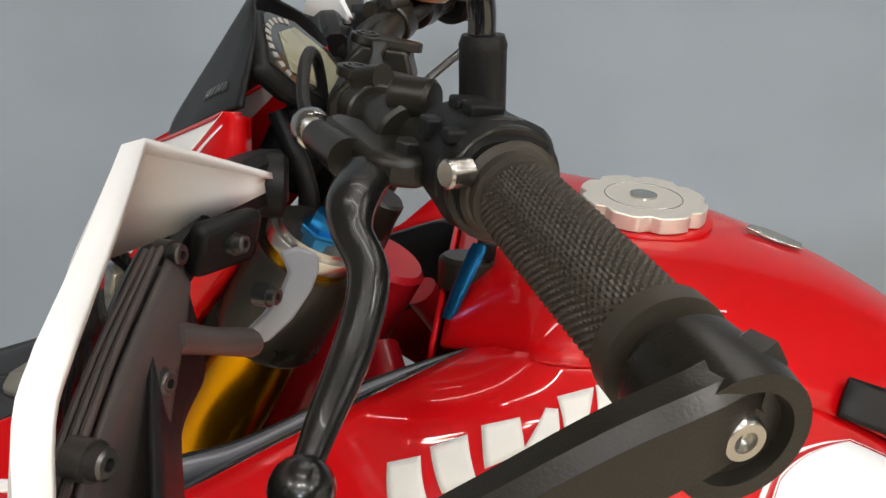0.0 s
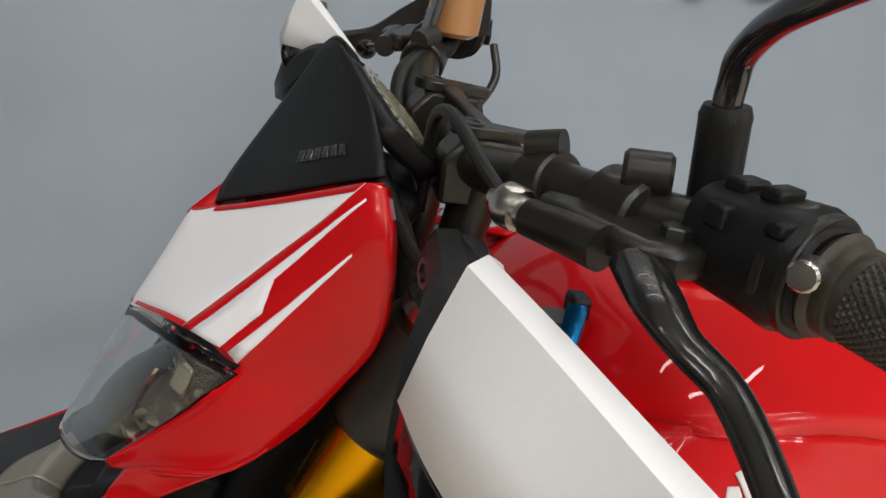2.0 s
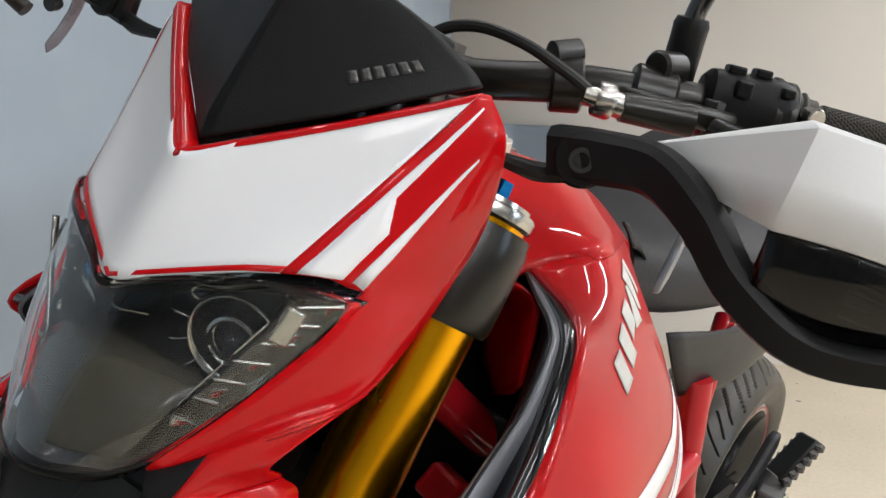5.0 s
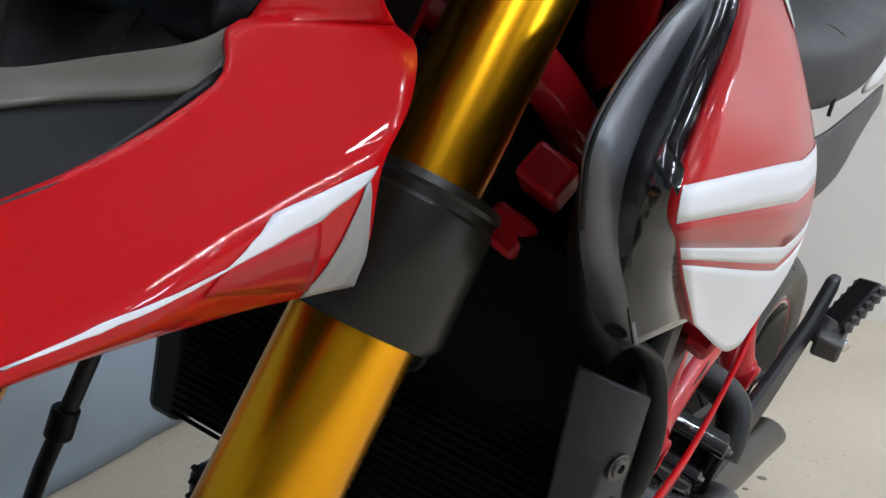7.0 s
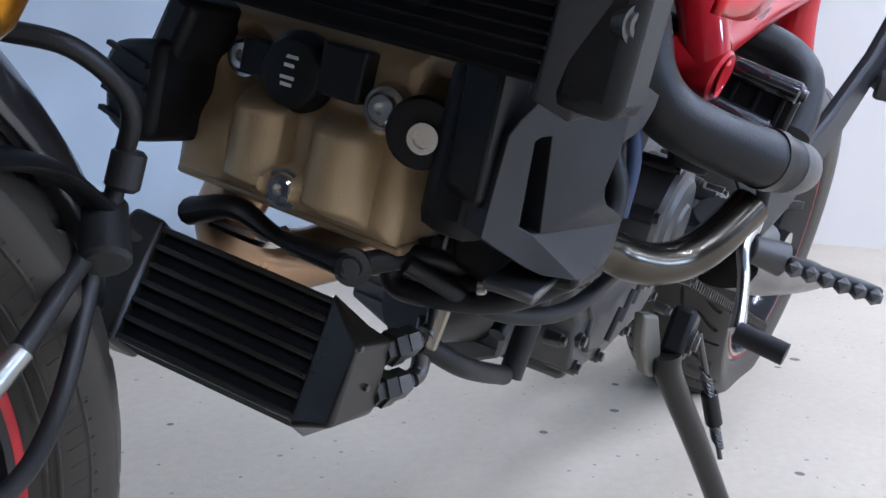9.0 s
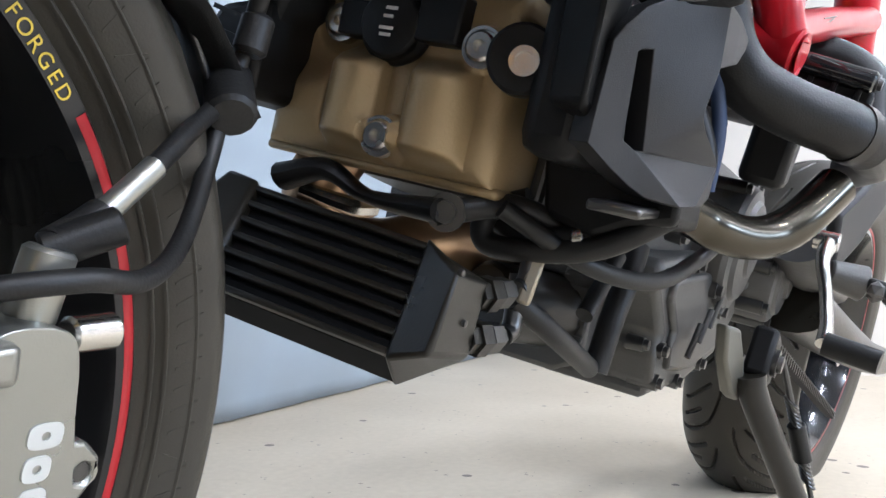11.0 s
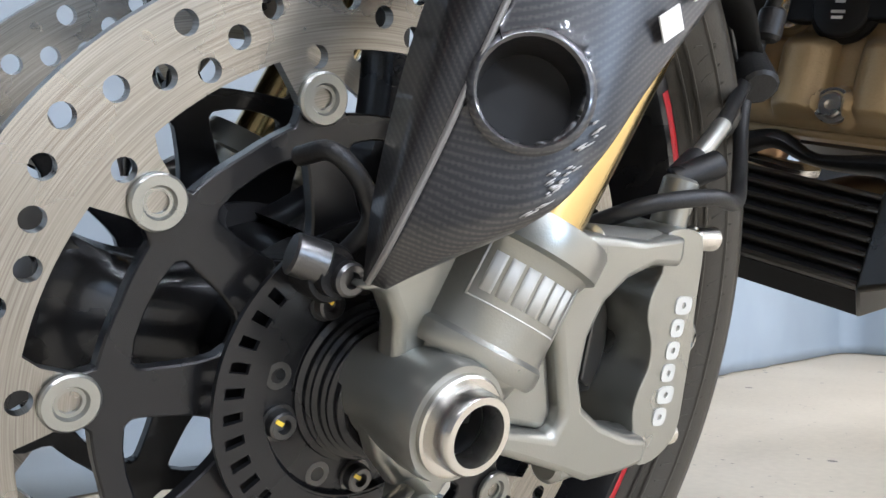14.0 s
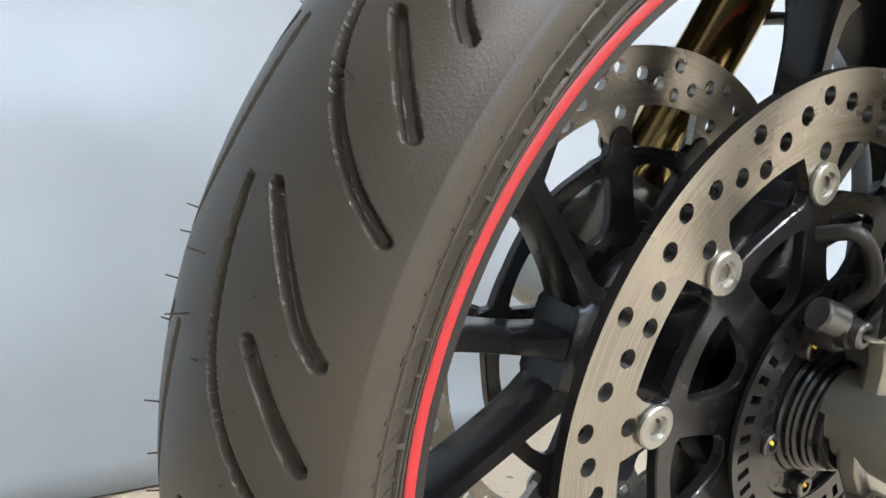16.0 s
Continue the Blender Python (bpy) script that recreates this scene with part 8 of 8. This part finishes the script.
# ---- fork bottoms, brake calipers, carbon guards ----
def fork_bottom(side):
    s = -side
    d = (AXIS1[side] - AXIS0[side]).normalized()
    leg = new("fork_bottom")
    leg.parent = bike

    def P(x, y, z):
        return Vector((x, y * s, z))
    bm = BM()
    p = on_fork(side, 0.318)
    lathe(bm, p, d, [(0, 0.020), (0, 0.0300), (0.003, 0.0318), (0.008, 0.0318), (0.010, 0.0300), (0.042, 0.0300), (0.046, 0.0318), (0.0475, 0.0345), (0.058, 0.0345), (0.060, 0.0335), (0.060, 0.0235)], 56)
    part("leg_clamp", bm, CAST_GREY, leg, "grey cast fork leg")
    bm = BM()
    lathe(bm, P(-0.008, -0.078, 0.304), P(0, -1, 0), [(0, 0.0125), (0, 0.0200), (0.030, 0.0212), (0.044, 0.0222), (0.052, 0.0222), (0.056, 0.0210), (0.056, 0.0125), (0, 0.0125)], 56, cap=False)
    neck = [on_fork(side, 0.334), on_fork(side, 0.322), on_fork(side, 0.312), P(-0.006, -0.110, 0.304)]
    tube(bm, neck, [0.0285, 0.0270, 0.0235, 0.0205], 40, 8)
    part("axle_boss", bm, CAST_GREY, leg)
    bm = BM()
    lathe(bm, P(-0.008, -0.1335, 0.304), P(0, -1, 0), [(0, 0.0185), (0.0025, 0.0185), (0.0032, 0.0176), (0.0032, 0.0150), (0.010, 0.0148), (0.0115, 0.0138), (0.0115, 0.0112), (0.008, 0.0106), (0.002, 0.0100)], 48, cap=False)
    part("axle_nut", bm, ALLOY, leg, "polished hollow axle nut")
    # bore wall coloured near-black for the shade inside the hollow axle
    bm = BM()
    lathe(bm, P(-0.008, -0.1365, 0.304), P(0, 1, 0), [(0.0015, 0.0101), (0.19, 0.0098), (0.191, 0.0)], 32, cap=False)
    part("axle_bore", bm, HOLE_SHADE, leg)
    bm = BM()
    body = [(-0.042, 0.345), (-0.030, 0.344), (-0.0235, 0.334), (-0.0215, 0.320), (-0.0235, 0.305), (-0.026, 0.293), (-0.020, 0.281), (-0.006, 0.266), (0.004, 0.258), (0.014, 0.266), (0.026, 0.284), (0.040, 0.300), (0.050, 0.330), (0.052, 0.352), (0.020, 0.366), (-0.016, 0.362)]
    plate(bm, body, (0, 0.014 * s, 0), (), lambda u, v: P(u, -0.112, v))
    part("leg_web", bm, CAST_GREY, leg, bevel=0.006, segs=3)
    bm = BM()
    arms = [(0.036, 0.372), (0.062, 0.372), (0.093, 0.3705), (0.118, 0.374), (0.119, 0.360), (0.098, 0.360), (0.082, 0.354), (0.070, 0.344), (0.064, 0.330), (0.064, 0.313), (0.070, 0.300),
            (0.084, 0.291), (0.106, 0.283), (0.121, 0.281), (0.121, 0.268), (0.102, 0.2655), (0.082, 0.2650), (0.060, 0.273), (0.028, 0.2835), (0.004, 0.290), (0.010, 0.310), (0.026, 0.338)]
    pocket = [(0.030, 0.326), (0.044, 0.334), (0.050, 0.318), (0.058, 0.297), (0.054, 0.289), (0.030, 0.294), (0.022, 0.304)]
    plate(bm, arms, (0, 0.024 * s, 0), [pocket], lambda u, v: P(u, -0.126, v))
    plate(bm, pocket, (0, 0.010 * s, 0), (), lambda u, v: P(u, -0.120, v))
    part("caliper_mount", bm, CAST_GREY, leg, "grey cast caliper mount with a triangular pocket", bevel=0.0035, segs=3)
    bm = BM()
    cyl(bm, P(0.060, -0.117, 0.3655), P(0.118, -0.112, 0.3655), 0.0095, 0.0085, 20, 0.002)
    part("mount_tube", bm, CAST_GREY, leg)
    bm = BM()
    cyl(bm, P(0.062, -0.117, 0.2725), P(0.120, -0.112, 0.2745), 0.0085, 0.0085, 20, 0.002)
    part("mount_tube", bm, CAST_GREY, leg)
    bm = BM()
    cyl(bm, P(-0.010, -0.128, 0.268), P(-0.002, -0.104, 0.266), 0.0075, seg=20, edge=0.001)
    part("pinch_lug", bm, CAST_GREY, leg)
    for x, z in ((-0.014, 0.270), (0.000, 0.262)):
        bm = BM()
        cyl(bm, P(x - 0.010, -0.122, z - 0.003), P(x + 0.004, -0.118, z + 0.001), 0.0052, seg=16, edge=0.001)
        part("pinch_bolt", bm, ALLOY, leg)
    if side == -1:
        # printed maker's plate: a frame with plain bars, wrapped round the leg
        base = on_fork(side, 0.3445)
        u0 = Vector((0, -1, 0)) - d * Vector((0, -1, 0)).dot(d)
        u0.normalize()
        w0 = d.cross(u0)

        def wrap(ang, h, r=0.0304):
            return base + d * h + (u0 * math.cos(ang) + w0 * math.sin(ang)) * r
        for a0, a1, h0, h1 in ((-1.05, 0.45, 0.0145, 0.0152), (-1.05, 0.45, -0.0072, -0.0065), (-1.05, -1.025, -0.007, 0.015), (0.425, 0.45, -0.007, 0.015)):
            bm = BM()
            grid(bm, [[wrap(a0 + (a1 - a0) * k / 16, h) for k in range(17)] for h in (h0, h1)])
            part("plate_frame", bm, LEG_PRINT, leg, thick=0.0003)
        for k in range(6):
            bm = BM()
            a0 = -0.94 + 0.218 * k
            grid(bm, [[wrap(a0 + 0.165 * j / 4, h) for j in range(5)] for h in (-0.0035, 0.0115)])
            part("plate_bar", bm, LEG_PRINT, leg, thick=0.0003)
    # caliper
    cal = new("brake_caliper")
    cal.parent = bike
    body = [tuple(p[:2]) for p in spline([(0.112, 0.374, 0), (0.121, 0.3765, 0), (0.136, 0.375, 0), (0.142, 0.366, 0), (0.145, 0.345, 0), (0.149, 0.322, 0), (0.1515, 0.300, 0), (0.1525, 0.278, 0), (0.142, 0.267, 0), (0.128, 0.264, 0), (0.1205, 0.270, 0), (0.117, 0.282, 0), (0.1135, 0.293, 0), (0.1155, 0.304, 0), (0.1185, 0.313, 0), (0.1165, 0.324, 0), (0.1105, 0.334, 0), (0.109, 0.345, 0), (0.1135, 0.356, 0)], 3)]
    bm = BM()
    plate(bm, body, (0, 0.036 * s, 0), (), lambda u, v: P(u, -0.1195, v))
    part("outer_half", bm, CAST_GREY, cal, "grey cast caliper half", bevel=0.004, segs=3)
    bm = BM()
    plate(bm, body, (0, 0.030 * s, 0), (), lambda u, v: P(u, -0.060, v))
    part("inner_half", bm, CAST_GREY, cal, bevel=0.004)
    for z0, z1 in ((0.352, 0.372), (0.272, 0.290)):
        bm = BM()
        box(bm, (0.020, 0.040, z1 - z0), Matrix.Translation(P(0.140, -0.075, (z0 + z1) / 2)))
        part("bridge", bm, CAST_GREY, cal, bevel=0.003)
    bm = BM()
    box(bm, (0.014, 0.030, 0.050), Matrix.Translation(P(0.106, -0.080, 0.317)))
    part("brake_pad", bm, BOLT, cal, bevel=0.002)
    bm = BM()
    plate(bm, [(0.1005, 0.300), (0.107, 0.296), (0.112, 0.303), (0.113, 0.318), (0.110, 0.332), (0.104, 0.340), (0.100, 0.334)], (0, 0.005 * s, 0), (), lambda u, v: P(u, -0.098, v))
    part("pad_back", bm, BOLT, cal, "dark pad backing plate", bevel=0.001)
    for z in (0.371, 0.273):
        bm = BM()
        cyl(bm, P(0.142, -0.111, z), P(0.1605, -0.111, z + 0.001), 0.0062, seg=20, edge=0.0012)
        part("caliper_bolt", bm, ALLOY, cal, "bare alloy caliper bolt")
    bm = BM()
    plate(bm, [(0.146, 0.334), (0.158, 0.333), (0.165, 0.326), (0.165, 0.318), (0.159, 0.311), (0.149, 0.308)], (0, 0.012 * s, 0), [circle(0.0036, 12, 0.159, 0.321)], lambda u, v: P(u, -0.112, v))
    part("lug", bm, CAST_GREY, cal, bevel=0.002)
    bm = BM()
    lathe(bm, P(0.159, -0.1085, 0.321), P(0, -1, 0), [(0, 0.0034), (0.002, 0.0034), (0.002, 0.002)], 12)
    part("lug_bolt", bm, BOLT, cal)
    if side == -1:
        for k in range(6):
            bm = BM()
            z = 0.3455 - 0.0108 * k
            x = 0.1285 + 0.0003 * k
            wide = 0.0125 if k in (0, 4) else 0.0098
            out_ = [(x + wide / 2 + wide / 2 * math.copysign(abs(math.cos(q)) ** 0.6, math.cos(q)), z - 0.0042 + 0.0043 * math.copysign(abs(math.sin(q)) ** 0.6, math.sin(q))) for q in (2 * math.pi * j / 20 for j in range(20))]
            plate(bm, out_, (0, -0.0008 * s, 0), [circle(0.0016, 10, x + wide / 2, z - 0.0042)], lambda u, v: P(u, -0.1193, v))
            part("emblem_bar", bm, LEG_PRINT, cal)
    bm = BM()
    cyl(bm, P(0.132, -0.104, 0.374), P(0.136, -0.104, 0.398), 0.0085, seg=20, edge=0.0015)
    part("banjo", bm, CAST_GREY, cal)
    bm = BM()
    cyl(bm, P(0.137, -0.098, 0.395), P(0.158, -0.108, 0.408), 0.0068, seg=18, edge=0.001)
    part("bleed_cap", bm, RUBBER, cal)
    return leg


fork_bottom(-1)
fork_bottom(1)

lines = new("brake_line")
lines.parent = bike
bm = BM()
tube(bm, [(0.138, -0.100, 0.397), (0.152, -0.094, 0.402), (0.162, -0.092, 0.408)], 0.0065, 14, 4)
part("ribbed_boot", bm, RUBBER, lines)
bm = BM()
cyl(bm, (0.160, -0.093, 0.407), (0.184, -0.089, 0.428), 0.0048, seg=18, edge=0.001)
part("crimp", bm, CAST_GREY, lines, "crimped metal sleeve")
bm = BM()
tube(bm, [(0.183, -0.089, 0.427), (0.205, -0.080, 0.443), (0.232, -0.068, 0.462), (0.240, -0.066, 0.490), (0.228, -0.078, 0.520), (0.205, -0.070, 0.538), (0.180, -0.050, 0.540), (0.150, -0.060, 0.552)], 0.0042, 12, 8)
part("hose", bm, RUBBER, lines, "black brake hose")
bm = BM()
tube(bm, [(0.085, -0.085, 0.365), (0.105, -0.110, 0.384), (0.135, -0.122, 0.392), (0.165, -0.116, 0.391), (0.195, -0.098, 0.402), (0.222, -0.076, 0.432), (0.234, -0.066, 0.465)], 0.0040, 12, 8)
part("sensor_cable", bm, RUBBER, lines, "black sensor cable")
bm = BM()
cyl(bm, (0.226, -0.080, 0.452), (0.240, -0.058, 0.470), 0.011, seg=14, edge=0.002)
part("clip", bm, RUBBER, lines)
bm = BM()
cyl(bm, (0.238, -0.070, 0.480), (0.241, -0.069, 0.498), 0.0075, seg=14, edge=0.002)
part("clip", bm, RUBBER, lines)

sensor = new("speed_sensor")
sensor.parent = bike
bm = BM()
lathe(bm, (-0.044, -0.086, 0.347), (0, -1, 0), [(0, 0.0105), (0.010, 0.0105), (0.012, 0.0095), (0.012, 0.0075), (0.016, 0.0070)], 24)
part("sensor_body", bm, BLACK, sensor)
bm = BM()
cyl(bm, (-0.058, -0.092, 0.353), (-0.046, -0.096, 0.350), 0.0075, seg=20, edge=0.001)
part("spacer", bm, BOLT, sensor)
bm = BM()
lathe(bm, (-0.041, -0.101, 0.347), (0, -1, 0), [(0, 0.0062), (0.004, 0.0062), (0.005, 0.0052), (0.005, 0.003), (0.002, 0.0026)], 20)
part("sensor_bolt", bm, BOLT, sensor)
bm = BM()
tube(bm, [(-0.036, -0.090, 0.352), (-0.032, -0.098, 0.366), (-0.038, -0.098, 0.379), (-0.049, -0.094, 0.388), (-0.053, -0.080, 0.384)], 0.0036, 12, 6)
part("sensor_lead", bm, RUBBER, sensor)


def carbon_guard(side):
    s = -side
    g = new("fork_guard")
    g.parent = bike

    def P(p):
        return Vector((p[0], p[1] * s, p[2]))
    front = [(-0.040, -0.110, 0.348), (-0.040, -0.108, 0.372), (-0.037, -0.106, 0.400), (-0.031, -0.104, 0.432), (-0.018, -0.100, 0.470), (0.006, -0.096, 0.520), (0.04, -0.095, 0.58)]
    crease = [(-0.040, -0.113, 0.348), (-0.041, -0.124, 0.366), (-0.034, -0.129, 0.394), (-0.026, -0.132, 0.424), (-0.010, -0.133, 0.470), (0.014, -0.132, 0.520), (0.05, -0.130, 0.58)]
    rear = [(-0.036, -0.116, 0.348), (-0.010, -0.152, 0.378), (0.008, -0.158, 0.400), (0.027, -0.158, 0.428), (0.060, -0.156, 0.470), (0.088, -0.152, 0.520), (0.112, -0.148, 0.58)]
    bm = BM()
    grid(bm, [[P(p) for p in r] for r in ([Vector(a) for a in spline(front, 5)], [Vector(a) for a in spline(crease, 5)])])
    part("front_face", bm, CARBON, g, "woven carbon fork guard edge", thick=0.0022)
    # side face with a round hole, built between crease and rear edge
    cr, re = spline(crease, 12), spline(rear, 12)
    mid = Vector((-0.0175, -0.150, 0.4190))
    bm = BM()
    n = 22
    rows = []
    for a, b in zip(cr, re):
        row = []
        for k in range(n + 1):
            t = k / n
            q = a.lerp(b, t)
            q.y -= 0.006 * math.sin(t * math.pi)
            row.append(q)
        rows.append(row)
    vs = grid(bm, [[P(p) for p in r] for r in rows])
    mid = P(mid)
    face = min(bm.faces, key=lambda q: (q.calc_center_median() - mid).length)
    c = face.calc_center_median()
    bm.normal_update()
    axis = face.normal.copy()
    if axis.y * s > 0:
        axis.negate()
    near = [q for q in bm.faces if (q.calc_center_median() - c).length < 0.0165]
    bmesh.ops.delete(bm, geom=near, context="FACES")
    for e in bm.edges:
        if e.is_boundary:
            for v in e.verts:
                dv = v.co - c
                if dv.length < 0.024:
                    dv -= axis * dv.dot(axis)
                    v.co = c + dv.normalized() * 0.0180
    part("side_face", bm, CARBON, g, "woven carbon fork guard with a round hole, scuffed rim", thick=0.0022, angle=60)
    bm = BM()
    lathe(bm, c, axis, [(-0.016, 0.0158), (-0.004, 0.0166), (0.0000, 0.0172), (0.0008, 0.0182), (0.0006, 0.0195), (-0.0004, 0.0206)], 40, cap=False)
    part("hole_rim", bm, CARBON, g)
    # added black disc: stands for the shade in the hole and hides the slider
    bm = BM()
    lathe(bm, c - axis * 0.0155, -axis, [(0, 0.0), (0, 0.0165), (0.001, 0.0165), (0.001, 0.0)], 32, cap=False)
    part("hole_shade_disc", bm, HOLE_SHADE, g, "added black disc for the shade in the guard hole")
    bm = BM()
    tube(bm, [P(p) for p in crease], 0.0012, 8, 6)
    part("worn_edge", bm, surface("worn_carbon_edge", (0.16, 0.15, 0.135), 0.5, bump=0.3, broad_amount=0.4), g)
    if side == -1:
        # pale chips where the lacquer is scuffed along the rear edge
        random.seed(21)
        chips = BM()
        for (s0, t0), (s1, t1), count in (((0.15, 0.74), (0.40, 0.83), 9), ((0.40, 0.83), (0.85, 0.70), 12), ((0.60, 0.80), (0.95, 0.82), 10), ((0.95, 0.82), (1.55, 0.76), 9)):
            for _ in range(count):
                w = random.random()
                sc, tc = s0 + (s1 - s0) * w + random.uniform(-0.05, 0.05), min(0.97, t0 + (t1 - t0) * w + random.uniform(-0.05, 0.05))
                ring_ = []
                a0, long_ = random.uniform(0, 6.28), random.uniform(0.0008, 0.0026)
                for k in range(6):
                    a = a0 + k * math.pi / 3
                    uu, vv = long_ * math.cos(a) * random.uniform(0.6, 1.2), 0.0006 * math.sin(a) * random.uniform(0.6, 1.3)
                    g_s, g_t = 12 * (1 + sc) + (uu * 0.8 + vv * 0.5) / 0.0028, tc + (uu * 0.5 - vv * 0.8) / 0.045
                    k0 = int(g_s)
                    p = cr[k0].lerp(cr[k0 + 1], g_s - k0).lerp(re[k0].lerp(re[k0 + 1], g_s - k0), g_t)
                    ring_.append(chips.verts.new((p.x - 0.0006, p.y - 0.006 * math.sin(g_t * math.pi) - 0.0014, p.z + 0.0003)))
                chips.faces.new(ring_)
        part("scuff", chips, GREY_PRINT, g, "pale chipped scuffs", thick=0.0002)["kind"] = "stuff"
        for u0, z0 in ((0.024, 0.448), (0.036, 0.464), (0.046, 0.478)):
            bm = BM()
            box(bm, (0.011, 0.0006, 0.009), Matrix.Translation((u0 + 0.006, -0.1585, z0)) @ pose(0, 0, 0, 0, -35, 0))
            part("print_bar", bm, PRINT, g)


carbon_guard(-1)
carbon_guard(1)

# front mudguard hugging the tyre
fender = new("front_mudguard")
fender.parent = bike
rows = []
for i in range(46):
    a = radians(20 + 108 * i / 45)
    w = 0.064 * min(1.0, 0.55 + i / 12)
    row = []
    for k in range(17):
        t = -1 + 2 * k / 16
        r = 0.3135 - 0.030 * abs(t) ** 3.0
        row.append((HUB.x + r * math.cos(a), w * t, HUB.z + r * math.sin(a)))
    rows.append(row)
bm = BM()
grid(bm, rows)
part("shell", bm, CARBON, fender, "dark woven carbon mudguard", thick=0.0025, angle=60)
for sy in (-1, 1):
    bm = BM()
    tube(bm, [(0.085, 0.095 * sy, 0.49), (0.14, 0.085 * sy, 0.50), (0.20, 0.068 * sy, 0.492), (0.255, 0.060 * sy, 0.455)], [0.014, 0.012, 0.012, 0.008], 10, 5, 0.35)
    part("stay", bm, BLACK, fender)

# brake hose of the far side, hanging beside the fork
far = new("brake_hose")
far.parent = bike
bm = BM()
tube(bm, [(0.262, 0.045, 0.82), (0.238, 0.055, 0.74), (0.214, 0.052, 0.675), (0.200, 0.056, 0.62), (0.196, 0.066, 0.57), (0.200, 0.078, 0.50)], 0.0055, 12, 6)
part("hose", bm, RUBBER, far, "black hanging brake hose")
for a, b in (((0.2015, 0.0555, 0.632), (0.1995, 0.057, 0.612)), ((0.226, 0.054, 0.708), (0.221, 0.054, 0.694))):
    bm = BM()
    cyl(bm, a, b, 0.0085, seg=14, edge=0.001)
    part("clip", bm, BLACK, far)
